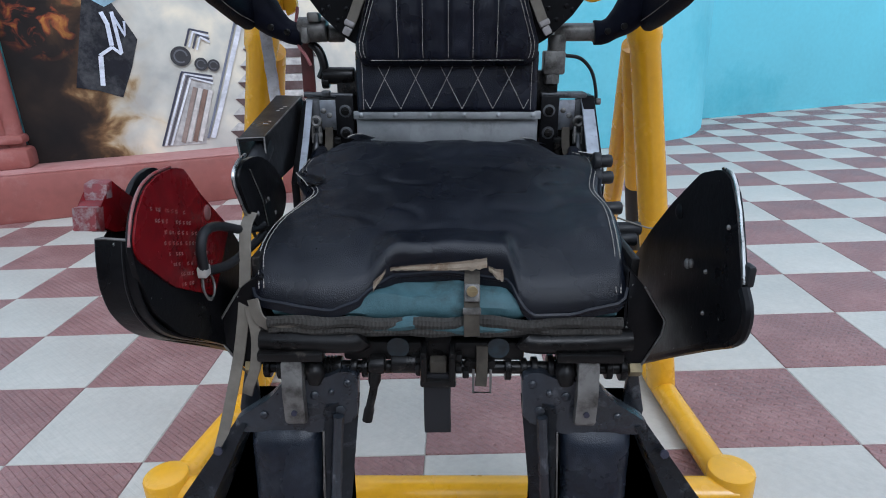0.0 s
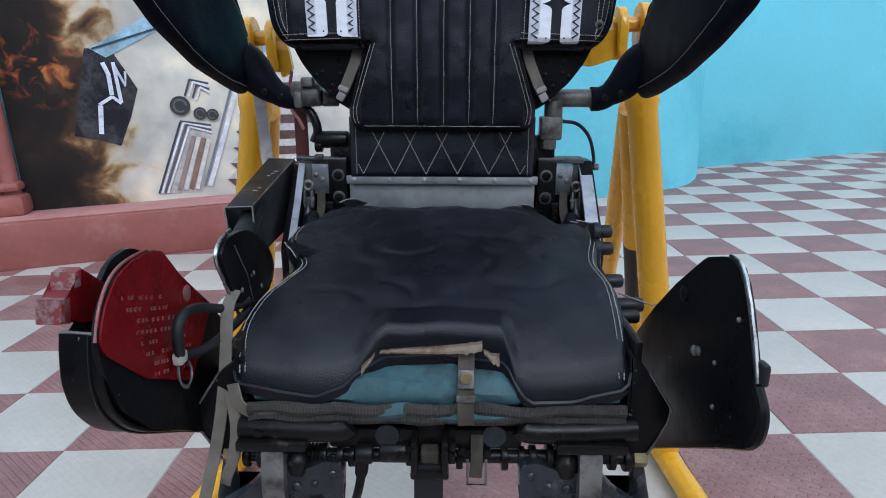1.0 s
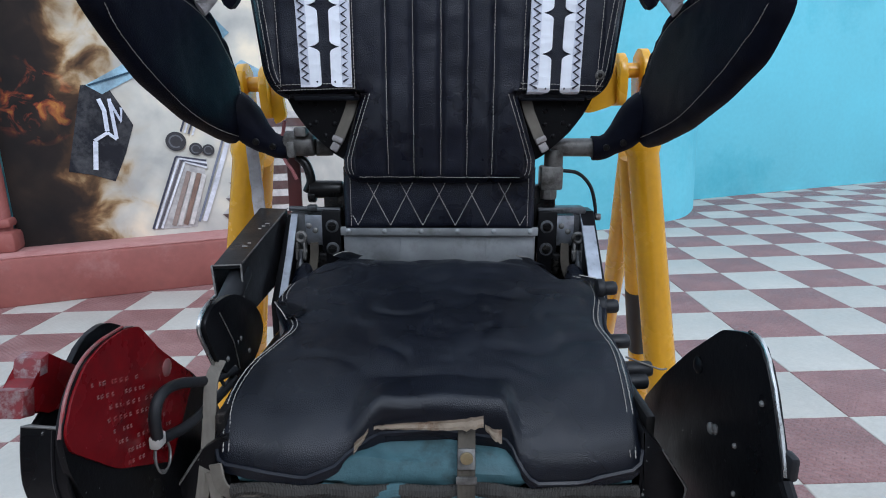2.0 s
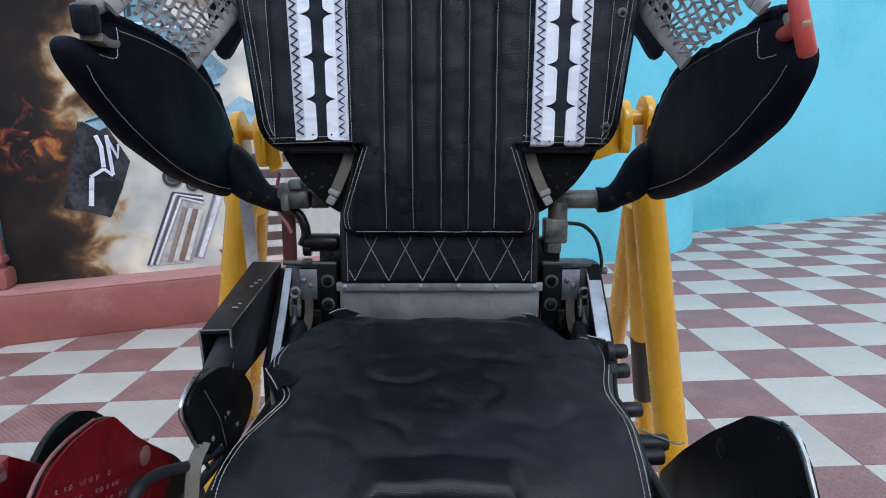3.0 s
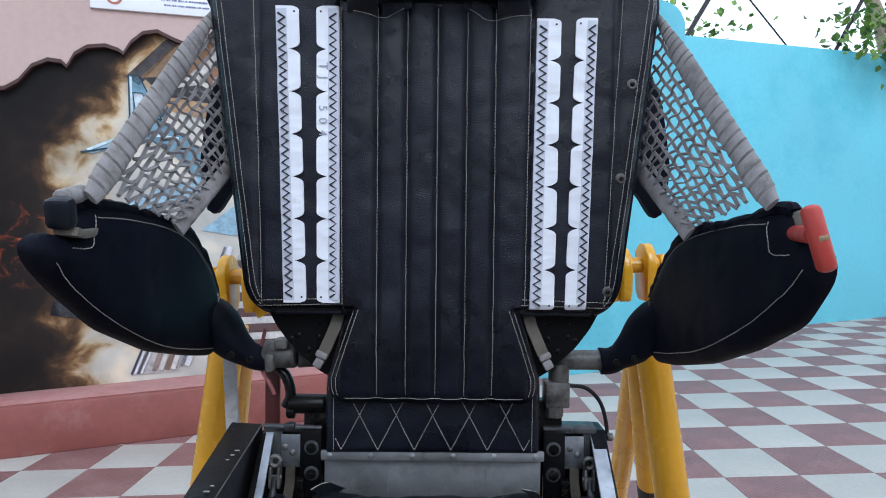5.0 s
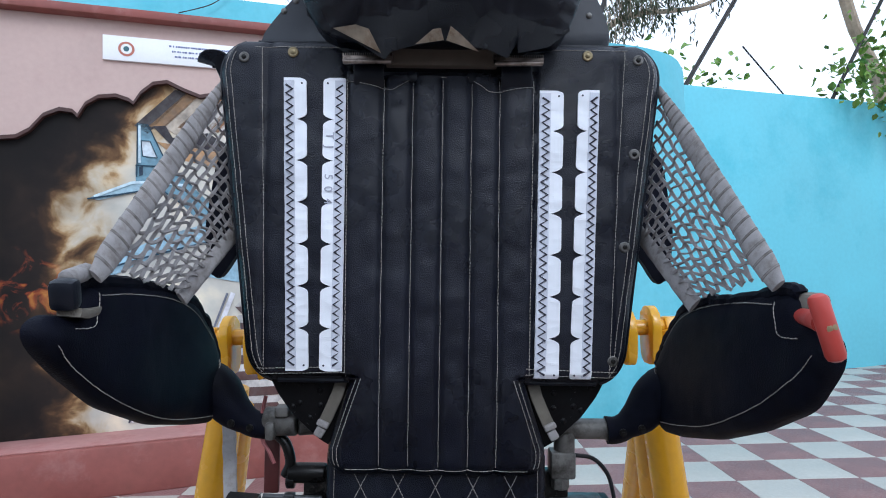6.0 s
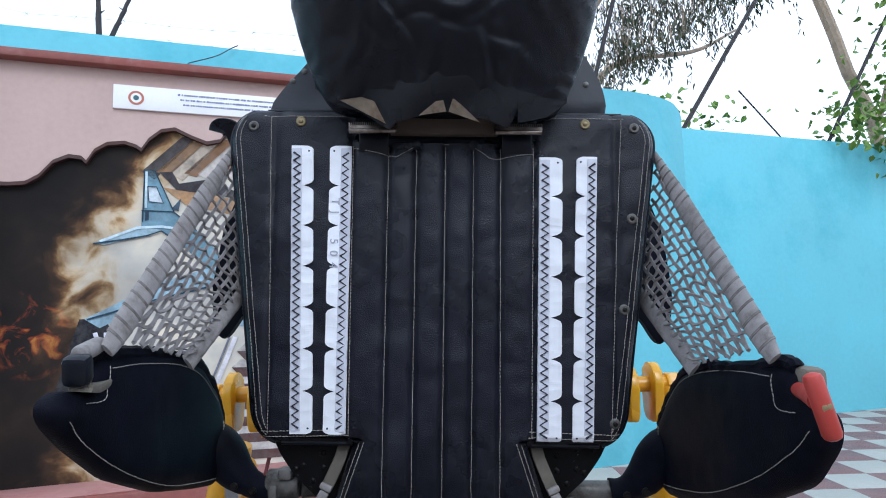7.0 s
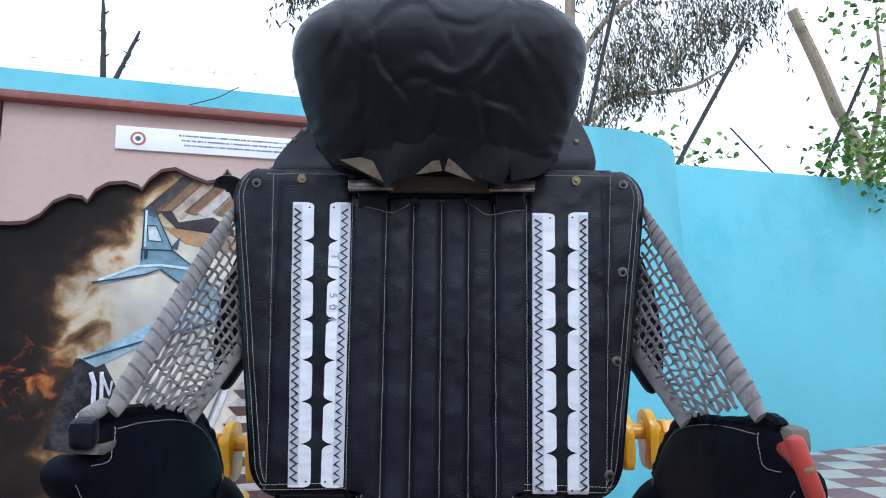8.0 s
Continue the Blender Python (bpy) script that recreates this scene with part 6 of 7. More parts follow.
    plate(bm, rounded([(side * a, b) for a, b in ((0.2, 1.06), (0.238, 1.052), (0.262, 0.99), (0.272, 0.92), (0.268, 0.868), (0.258, 0.857), (0.25, 0.862), (0.234, 0.888), (0.2, 0.91))], 0.01), "y", 0.962, 0.012, 0.004)
    sp("rear_flap", bm, CANVAS, "black leather flap behind the net")

# tip of one arm: black loop over a grey tongue; of the other: red T handle
bm = B()
box(bm, (-0.252, 0.674, 0.85), (0.018, 0.016, 0.022), 0.005, Euler((radians(14), 0, radians(10))).to_matrix())
lo_ = sp("leather_loop", bm, LEATHER_WORN, "black leather loop at the armrest tip")
bm = B()
tube(bm, smooth_path([(-0.255, 0.71, 0.838), (-0.252, 0.69, 0.836), (-0.25, 0.676, 0.838)], 4), 0, flat=(0.016, 0.006, (0, 0.3, 1)))
sp("grey_tongue", bm, WEBBING, parent=lo_)
bm = B()
cyl(bm, (-0.258, 0.71, 0.866), (-0.255, 0.678, 0.86), 0.0065, 12, 0.003)
sp("net_end", bm, NETTING, parent=lo_)
bm = B()
tube(bm, smooth_path([(0.262, 0.715, 0.842), (0.255, 0.68, 0.841), (0.239, 0.638, 0.84)], 5), [0.006] * 11, 16)
hd = sp("pull_handle", bm, RED_KNOB, "red T-shaped pull handle")
bm = B()
a, b = Vector((0.233, 0.632, 0.8545)), Vector((0.242, 0.63, 0.8215))
tube(bm, [a + (a - b).normalized() * 0.004, a + (a - b).normalized() * 0.0025, a, b, b + (b - a).normalized() * 0.0025, b + (b - a).normalized() * 0.004], [0.0025, 0.0051, 0.006, 0.006, 0.0051, 0.0025], 18)
sp("crossbar", bm, RED_KNOB, parent=hd)
bm = B()
rivet(bm, ((a + b) / 2 + Vector((0, -0.0048, 0))), FRONT, 0.0034, 0.0012)
sp("handle_screw", bm, BRASS, parent=hd)
bm = B()
box(bm, (0.263, 0.69, 0.848), (0.016, 0.03, 0.02), 0.005)
sp("handle_socket", bm, WEBBING, "torn socket of the handle", parent=hd)

# --- side nets
def net_point(side, s, t):
    """s runs from the shoulder down to the arm tip, t from the front edge to the rear edge."""
    a, f = Vector((0.241, 0.925, 1.076)), Vector((0.247, 0.7, 0.862))
    d, b = Vector((0.226, 0.945, 0.918)), Vector((0.247, 0.845, 0.84))
    p = (a.lerp(f, s)).lerp(d.lerp(b, s), t)
    p.x += 0.006 * math.sin(math.pi * s) * math.sin(math.pi * t)
    return Vector((side * p.x, p.y, p.z))


def oval_bar(bm, pts, half, up, sides=12):
    """A bar of oval section: half gives (half width, half thickness) at each point."""
    rings = []
    for i, p in enumerate(pts):
        d = (pts[min(i + 1, len(pts) - 1)] - pts[max(i - 1, 0)]).normalized()
        side_ = d.cross(Vector(up)).normalized()
        nrm = side_.cross(d)
        w, h = half[i]
        rings.append([bm.verts.new(p + side_ * w * math.cos(2 * math.pi * k / sides) + nrm * h * math.sin(2 * math.pi * k / sides)) for k in range(sides)])
    for r0, r1 in zip(rings, rings[1:]):
        for k in range(sides):
            bm.faces.new((r0[k], r0[(k + 1) % sides], r1[(k + 1) % sides], r1[k]))
    bm.faces.new(rings[0][::-1])
    bm.faces.new(rings[-1])


def strap_half(s):
    w = 0.0045 + 0.0055 * clamp01(s / 0.3) - 0.0035 * clamp01((s - 0.93) / 0.07)
    return w, 0.0019


for side in (-1, 1):
    net = thing("side_net", "grey cord net stretched between seat back and armrest", "net", SEAT, "side nets")
    facing = (side * -0.9, -0.2, 0.3)
    bm = B()
    for k in range(9):      # straight bands along the net
        t = 0.1 + 0.098 * k
        pts = [net_point(side, 0.03 + 0.925 * i / 30, t + 0.012 * wob(i * 0.2, k, side)) for i in range(31)]
        pts = [p + Vector((side * 0.0007 * math.sin(i * 1.1 + k * 3.14), 0, 0)) for i, p in enumerate(pts)]
        tube(bm, pts, 0, flat=(0.0036, 0.0014, facing))
    for k in range(23):     # crossing cords, woven over and under, more slack towards the front
        s0 = 0.07 + 0.06 * k
        pts = []
        for i in range(61):
            t = i / 60
            s = s0 - 0.42 * t + (0.011 + 0.006 * (1 - t)) * math.sin(t * 32 + k * 2.1) * clamp01((s0 - 0.25) * 2)
            if 0.02 <= s <= 0.965:
                p = net_point(side, s, t)
                pts.append(p + Vector((side * 0.0016 * math.sin(t * 32 + k * 3.14), 0.0006 * wob(i * 0.7, k, 3), 0)))
        if len(pts) > 3:
            tube(bm, pts, 0, flat=(0.0031, 0.0016, facing))
    tagged(part("cord_mesh", bm, NETTING, net), kind="stuff")
    bm = B()
    n = 40
    oval_bar(bm, [net_point(side, s / n, 0.0) + Vector((0, 0, 0.001 * wob(s * 0.5, side, 1))) for s in range(n + 1)], [strap_half(s / n) for s in range(n + 1)], facing)
    part("edge_strap", bm, NETTING, net, "pale edge strap bound with cord")
    for k in range(21):
        bm = B()
        s0 = 0.06 + 0.0445 * k + 0.007 * wob(k * 0.9, side, 2)
        w, h = strap_half(s0)
        pts = [net_point(side, s0 + q * 0.0019, 0.0) + Vector((0, 0, 0.001 * wob(s0 * 20, side, 1))) for q in range(6)]
        oval_bar(bm, pts, [(w + e, h + e) for e in (0.0, 0.0006, 0.0002, 0.0002, 0.0006, 0.0)], facing)
        part("whipping", bm, CORD, net)
    bm = B()
    oval_bar(bm, [net_point(side, s / 24, 1.0) + Vector((0, 0, 0.0012 * wob(s * 0.6, side, 7))) for s in range(25)], [(0.0085, 0.0022)] * 25, facing)
    part("edge_strap", bm, NETTING, net)

# small leather hook at the shoulder
bm = B()
tube(bm, smooth_path([(-0.232, 0.93, 1.07), (-0.238, 0.925, 1.088), (-0.244, 0.92, 1.099), (-0.256, 0.918, 1.1), (-0.258, 0.918, 1.094)], 5), 0, flat=(0.02, 0.004, (0, 1, 0)))
sp("shoulder_tab", bm, LEATHER_WORN, "curled black leather tab")

# --- shoulder plate, headrest
bm = B()
plate(bm, rounded([(-0.212, 1.115), (0.19, 1.115), (0.187, 1.15), (0.172, 1.185), (0.14, 1.225), (0.1, 1.26), (-0.1, 1.26), (-0.14, 1.215), (-0.163, 1.18), (-0.19, 1.15)], 0.03, 4), "y", 0.93, 0.008, 0.003)
shp = sp("shoulder_plate", bm, mat("dark blue-black paint", (0.016, 0.019, 0.027), 0.42, var=0.2, scale=12, bump=0.05, second=(0.03, 0.033, 0.042), mask_scale=10), "dark blue-black curved shoulder plate")
for x, z in ((-0.178, 1.16), (-0.165, 1.172), (0.165, 1.16)):
    bm = B()
    rivet(bm, (x, 0.93, z), FRONT, 0.0035, 0.002)
    sp("rivet", bm, CAST, parent=shp)
bm = B()
for k, w in enumerate((0.006, 0.012, 0.01)):
    box(bm, (-0.146 + w / 2, 0.929, 1.175 - 0.008 * k), (w, 0.001, 0.0035), 0)
sp("faded_marking", bm, MARK, parent=shp, smooth=False)

HEAD_RAW = [(-0.152, 1.222), (-0.145, 1.25), (-0.125, 1.273), (-0.09, 1.29), (-0.04, 1.297), (0.03, 1.298), (0.082, 1.292), (0.119, 1.275), (0.142, 1.25), (0.148, 1.222), (0.143, 1.18), (0.132, 1.135), (0.12, 1.102), (0.1, 1.086), (0.06, 1.08), (0.0, 1.084), (-0.05, 1.076), (-0.09, 1.086), (-0.12, 1.11), (-0.136, 1.14), (-0.146, 1.18)]

HEAD = [(x * (1.03 + 0.05 * clamp01((z - 1.12) / 0.1)), max(z, 1.103 + 0.1 * abs(x) ** 1.5)) for x, z in HEAD_RAW]


CREASES = [(-0.045, 1.245, 0.5, 0.03, 0.005), (-0.02, 1.25, -0.6, 0.02, 0.004), (0.02, 1.235, 0.1, 0.03, 0.003), (0.03, 1.19, 0.5, 0.035, 0.005), (-0.05, 1.19, 2.0, 0.04, 0.005),
           (-0.08, 1.17, 1.2, 0.03, 0.004), (0.045, 1.14, 1.5, 0.04, 0.006), (-0.01, 1.13, 1.5, 0.035, 0.005), (-0.04, 1.12, 1.8, 0.03, 0.005), (0.075, 1.13, 1.2, 0.03, 0.004),
           (-0.09, 1.12, 0.9, 0.025, 0.004), (0.0, 1.18, 0.0, 0.05, 0.004), (0.085, 1.22, 1.9, 0.03, 0.003), (-0.1, 1.23, 1.3, 0.03, 0.003), (0.06, 1.165, 2.6, 0.03, 0.004)]


def head_y(x, z, d):
    t = clamp01(d / 0.075)
    c = clamp01((1.245 - z) / 0.15)
    c = c * c * (3 - 2 * c)
    y = 0.845 + 0.024 * c - 0.062 * (1 - 0.8 * c) * math.sqrt(max(0.0, 1 - (1 - t) ** 2.2))
    # creases in the slack leather
    f = clamp01(d / 0.02)
    y += f * (0.0034 * wob(x, 1, z * 1.4, s=13) + 0.001 * wob(x, 4, z, s=45))
    for cx, cz, ang, ln, dp in CREASES:
        dx, dz = x - cx, z - cz
        a, b = dx * math.cos(ang) + dz * math.sin(ang), -dx * math.sin(ang) + dz * math.cos(ang)
        b += 0.006 * math.sin(a * 70 + cx * 50)
        y += f * dp * math.exp(-(a / ln) ** 2) * 0.6 * (math.exp(-(b / 0.0042) ** 2) - 0.8 * math.exp(-((b - 0.008) / 0.0075) ** 2))
    y += f * 0.0009 * max(0.0, 1 - 5 * abs(wob(x * 1.3 + z * 0.5, 7, z, s=24)))
    y += 0.0035 * math.exp(-(d / 0.018) ** 2) * wob(x * 0.5, 2, z, s=150)      # gathers along the seam
    return y


bm = B()
pillow(bm, rounded(HEAD, 0.02, 2), "y", 0.90, head_y, 64, 0.004)
headrest = sp("headrest", bm, LEATHER_HEAD, "wrinkled black leather headrest with a torn lower edge")
# slack torn lower edge, with curled lips that show the cloth backing
HANG = [(-0.125, 1.105), (-0.105, 1.09), (-0.078, 1.08), (-0.052, 1.064), (-0.046, 1.071), (-0.03, 1.076), (-0.012, 1.08), (0.002, 1.082), (0.016, 1.078), (0.04, 1.075), (0.06, 1.067), (0.0685, 1.08), (0.07, 1.072), (0.098, 1.079), (0.118, 1.094)]
bm = B()
rows = []
for x, zb in HANG:
    zb = 0.914 + (zb - 0.914) * 1.135
    top = head_y(x * 1.1, 1.145, 0.05) + 0.007 + 0.012 * (abs(x) / 0.12) ** 3
    zb -= 0.003
    rows.append([bm.verts.new((x * 1.1, top + (0.8595 - top) * k / 5 + 0.006 * (abs(x) / 0.12) ** 2 - 0.0015 * math.sin(k + x * 60), 1.145 + (zb - 1.145) * k / 5)) for k in range(6)])
for r0, r1 in zip(rows, rows[1:]):
    for k in range(5):
        bm.faces.new((r0[k], r0[k + 1], r1[k + 1], r1[k]))
bmesh.ops.solidify(bm, geom=bm.faces[:], thickness=0.0018)
sp("torn_skirt", bm, LEATHER_HEAD, parent=headrest)
for tri in (((-0.1, 1.091), (-0.055, 1.068), (-0.066, 1.088), (-0.078, 1.092)), ((-0.024, 1.076), (0.002, 1.08), (-0.001, 1.089), (-0.008, 1.088)), ((0.004, 1.08), (0.034, 1.07), (0.016, 1.085), (0.008, 1.091))):
    bm = B()
    v = [bm.verts.new((x * 1.1, 0.8562 + 0.006 * (abs(x) / 0.12) ** 2 - (0.005 if k > 1 else 0), 0.913 + (z - 0.914) * 1.13)) for k, (x, z) in enumerate(tri)]
    bm.faces.new(v)
    bmesh.ops.solidify(bm, geom=bm.faces[:], thickness=0.0014)
    sp("torn_backing", bm, BACKING, "curled cloth backing of the torn leather", parent=headrest, smooth=False)
bm = B()
box(bm, (0, 0.895, 1.097), (0.118, 0.012, 0.021), 0.0015)
sp("neck_block", bm, mat("brown board", (0.07, 0.055, 0.042), 0.8, var=0.2, bump=0.1), "brown board under the headrest")
for x in (-0.077, 0.08):
    bm = B()
    tube(bm, [(x - 0.026, 0.884, 1.091), (x + 0.026, 0.884, 1.092)], 0, flat=(0.0095, 0.006, (0, 1, 0)))
    bk = sp("strap_buckle", bm, BUCKLE, "worn metal roller buckle")
    bm = B()
    cyl(bm, (x - 0.025, 0.879, 1.0855), (x + 0.025, 0.879, 1.0865), 0.0028, 12, 0.001)
    sp("roller", bm, BUCKLE, parent=bk)
    bm = B()
    for i in range(22):
        cyl(bm, (x - 0.024 + 0.0023 * i, 0.8805, 1.093), (x - 0.024 + 0.0023 * i, 0.8805, 1.0955), 0.0008, 6)
    sp("milled_edge", bm, METAL_DARK, parent=bk)
    bm = B()
    tube(bm, [(x, 0.9, 1.1), (x, 0.893, 1.084), (x, 0.896, 1.072), (x, 0.9, 1.066)], 0, flat=(0.032, 0.003, (0, 1, 0)))
    sp("buckle_strap", bm, LEATHER_WORN, parent=bk)

# --- fittings beside the lumbar panel
bm = B()
box(bm, (0.142, 0.955, 0.655), (0.028, 0.026, 0.03), 0.003)
cyl(bm, (0.14, 0.953, 0.645), (0.14, 0.953, 0.628), 0.0105, 8, 0.001)
cyl(bm, (0.145, 0.955, 0.69), (0.145, 0.955, 0.668), 0.012, 12, 0.001)
vb = sp("valve_block", bm, CAST, "grey cast valve block with a hexagon plug")
bm = B()
tube(bm, smooth_path([(0.156, 0.955, 0.664), (0.178, 0.957, 0.66), (0.195, 0.96, 0.643), (0.203, 0.962, 0.618), (0.204, 0.962, 0.602)], 6), 0.0024, 8)
sp("thin_hose", bm, RUBBER, "thin black hose")
bm = B()
cyl(bm, (0.202, 0.955, 0.604), (0.209, 0.955, 0.604), 0.0045, 10, 0.001)
sp("hose_clip", bm, CAST)
bm = B()
box(bm, (-0.195, 0.99, 0.655), (0.018, 0.006, 0.1), 0.002)
sp("maroon_plate", bm, mat("dull dark red paint", (0.085, 0.02, 0.018), 0.5, var=0.25, scale=20), "dark red painted plate")
bm = B()
tube(bm, smooth_path([(-0.183, 0.965, 0.68), (-0.172, 0.962, 0.67), (-0.166, 0.96, 0.65), (-0.172, 0.962, 0.635)], 5), [0.006] * 16, 12)
cyl(bm, (-0.168, 0.962, 0.638), (-0.125, 0.962, 0.638), 0.0115, 18, 0.003)
cyl(bm, (-0.17, 0.96, 0.63), (-0.16, 0.96, 0.63), 0.009, 14, 0.002)
sp("damper", bm, METAL_DARK, "oily dark damper cylinder")
bm = B()
tube(bm, smooth_path([(-0.196, 0.96, 0.725), (-0.199, 0.955, 0.7), (-0.197, 0.953, 0.678), (-0.188, 0.95, 0.665), (-0.182, 0.95, 0.652)], 5), 0.0022, 8)
sp("red_wire", bm, mat("faded red wire", (0.32, 0.1, 0.1), 0.6, var=0.2), "faded red wire")
bm = B()
tube(bm, [p + Vector((0.0025 * wob(p.z, 1, 0, s=40), 0.002 * wob(p.z, 4, 0, s=50), 0)) for p in smooth_path([(-0.262, 1.03, 0.715), (-0.26, 1.025, 0.68), (-0.256, 1.02, 0.64), (-0.25, 1.01, 0.59)], 6)], 0, flat=(0.0165, 0.004, (0, 1, 0)))
sp("hanging_strap", bm, NETTING, "faded webbing strap behind the lever housing")

# ---------------------------------------------------------------- cushion and pack
CUSH = [(-0.128, 0.893), (-0.118, 0.908), (-0.06, 0.898), (0.0, 0.896), (0.06, 0.898), (0.1, 0.91), (0.118, 0.89), (0.128, 0.862), (0.137, 0.845), (0.16, 0.842), (0.176, 0.836), (0.178, 0.80), (0.167, 0.752), (0.172, 0.70), (0.168, 0.64), (0.163, 0.604), (0.12, 0.6), (0.073, 0.6), (0.066, 0.606), (0.058, 0.62), (0.0, 0.626), (-0.045, 0.624), (-0.063, 0.614), (-0.078, 0.604), (-0.1, 0.6), (-0.14, 0.602), (-0.172, 0.606), (-0.178, 0.64), (-0.172, 0.68), (-0.158, 0.71), (-0.148, 0.742), (-0.165, 0.775), (-0.172, 0.80), (-0.168, 0.82), (-0.148, 0.86)]


def cushion_top(y):
    z = 0.514 + 0.047 * (min(y, 0.87) - 0.66) / 0.2
    if y < 0.70:
        t = clamp01((0.70 - y) / 0.1)
        z -= 0.036 * (1 - math.sqrt(max(0, 1 - t ** 2)))
    return z


def cushion_z(x, y, d):
    t = clamp01(d / 0.009)
    z = cushion_top(y) - (0.012 if y > 0.63 else 0.012) * (1 - math.sqrt(1 - (1 - t) ** 2))
    z += 0.0025 * wob(x, y, 0, s=14) + 0.0014 * wob(x * 0.6, y, 5, s=38) - 0.003 * abs(wob(x * 1.2, y * 0.8, 9, s=16)) + 0.0004 * wob(x, y, 3, s=120) - 0.0026 * max(0.0, 1 - 4 * abs(wob(x * 0.7 + y * 0.5, y - x * 0.3, 7, s=22))) * clamp01((y - 0.66) / 0.04)
    z -= 0.0025 * math.exp(-((x - 0.13) / 0.03) ** 2 - ((y - 0.79) / 0.035) ** 2)
    if y < 0.69:
        z += 0.022 * clamp01(((0.07 if x < 0 else 0.069) - abs(x)) / (0.026 if x < 0 else 0.012)) * clamp01((0.668 - y) / 0.045)
    return z


bm = B()
o = rounded(CUSH, 0.008, 2)
pillow(bm, o, "z", 0.0, cushion_z, 60, 0.006)
for v in bm.verts:
    if v.co.z == 0.0:
        v.co.z = cushion_top(v.co.y) - (0.034 if v.co.y > 0.66 else 0.017)
bmesh.ops.transform(bm, matrix=Matrix.Translation((0, -0.75, -0.5)), verts=bm.verts)
cushion = thing("seat_cushion", "black leather seat cushion with a torn front, on the seat pan", "cushion", SEAT @ Matrix.Translation((0, 0.75, 0.5)))
CU = Matrix.Translation((0, -0.75, -0.5))
part("cover", bm, LEATHER_SEAT, cushion)


def cu(name, bm, material, label=""):
    bmesh.ops.transform(bm, matrix=CU, verts=bm.verts)
    return part(name, bm, material, cushion, label)


bm = B()
loop = [Vector((x, y, cushion_top(y) - 0.009 + 0.0025 * wob(x, y, 2, s=60))) for x, y in o]
tube(bm, loop + [loop[0]], 0.0022, 6)
cu("piping", bm, LEATHER_WORN)
for k in (-1, 1):
    bm = B()
    line = [(x, y) for x, y in CUSH if x * k > 0.14 and y < 0.86]
    line.sort(key=lambda p: p[1])
    pts = smooth_path([(x - k * 0.006, y, cushion_z(x - k * 0.006, y, 0.006) + 0.0008) for x, y in line], 8)
    stitches(bm, pts, r=0.0007)
    stitches(bm, [p + Vector((-k * 0.0045, 0, 0.001)) for p in pts], r=0.0005)
    cu("stitching", bm, THREAD)
# curled flaps where the cover has come loose
for pts_, lift in (([(-0.148, 0.742), (-0.168, 0.775), (-0.158, 0.79), (-0.132, 0.77)], 0.007), ([(-0.128, 0.893), (-0.112, 0.91), (-0.092, 0.905), (-0.11, 0.885)], 0.004), ([(0.095, 0.905), (0.112, 0.9), (0.125, 0.87), (0.108, 0.88)], 0.003), ([(0.16, 0.842), (0.178, 0.836), (0.18, 0.805), (0.168, 0.815)], 0.002)):
    bm = B()
    v = []
    for i in range(7):
        a_, b_ = Vector(pts_[0]).lerp(Vector(pts_[1]), i / 6), Vector(pts_[3]).lerp(Vector(pts_[2]), i / 6)
        row = []
        for k in range(6):
            q = a_.lerp(b_, k / 5)
            row.append(bm.verts.new((q.x, q.y, cushion_z(q.x, q.y, 0.02) + lift * (1 - k / 5) ** 1.6 + 0.0015 * wob(q.x, q.y, 1, s=80))))
        v.append(row)
    for r0, r1 in zip(v, v[1:]):
        for k in range(5):
            bm.faces.new((r0[k], r0[k + 1], r1[k + 1], r1[k]))
    bmesh.ops.solidify(bm, geom=bm.faces[:], thickness=0.0018)
    cu("curled_flap", bm, LEATHER_SEAT)
    bm = B()
    tube(bm, [row[0] for row in [[Vector(pts_[0]).lerp(Vector(pts_[1]), i / 6).to_3d()] for i in range(7)]], 0.0006, 6)
    for vv in bm.verts:
        vv.co.z += cushion_z(vv.co.x, vv.co.y, 0.02) + lift
    cu("frayed_edge", bm, THREAD)
# torn cloth along the notch


def torn_strip(p, q, w0, w1, n, seed, label=""):
    """A ragged strip of backing cloth folded down from the tear."""
    bm = B()
    p, q = Vector(p), Vector(q)
    rows = []
    for i in range(n + 1):
        t = i / n
        c = p.lerp(q, t) + Vector((0, 0.002 * math.sin(t * 5 + seed), 0.001 * wob(i * 0.8, seed, 0)))
        w = (w0 + (w1 - w0) * t) * (1 + 0.25 * wob(i * 1.3, seed, 4))
        rows.append([bm.verts.new(c + Vector((0, -0.35 * w * k / 3 + 0.0012 * math.sin(k * 2), -w * k / 3))) for k in range(4)])
    for r0, r1 in zip(rows, rows[1:]):
        for k in range(3):
            bm.faces.new((r0[k], r0[k + 1], r1[k + 1], r1[k]))
    bmesh.ops.solidify(bm, geom=bm.faces[:], thickness=0.0009)
    cu("torn_edge", bm, BACKING, label)


torn_strip((-0.049, 0.6185, 0.4925), (0.0385, 0.6185, 0.503), 0.003, 0.009, 26, 1, "frayed pale edge of the tear")
torn_strip((0.04, 0.617, 0.495), (0.053, 0.613, 0.4935), 0.004, 0.011, 8, 2)
torn_strip((-0.053, 0.617, 0.492), (-0.064, 0.61, 0.482), 0.003, 0.008, 8, 3)

pack = thing("survival_pack", "folded teal nylon pack with grey canvas edge under the seat cushion", "pack", SEAT @ Matrix.Translation((0, 0.75, 0.45)))
CP = Matrix.Translation((0, -0.75, -0.45))


def pk(name, bm, material, label=""):
    bmesh.ops.transform(bm, matrix=CP, verts=bm.verts)
    return part(name, bm, material, pack, label)


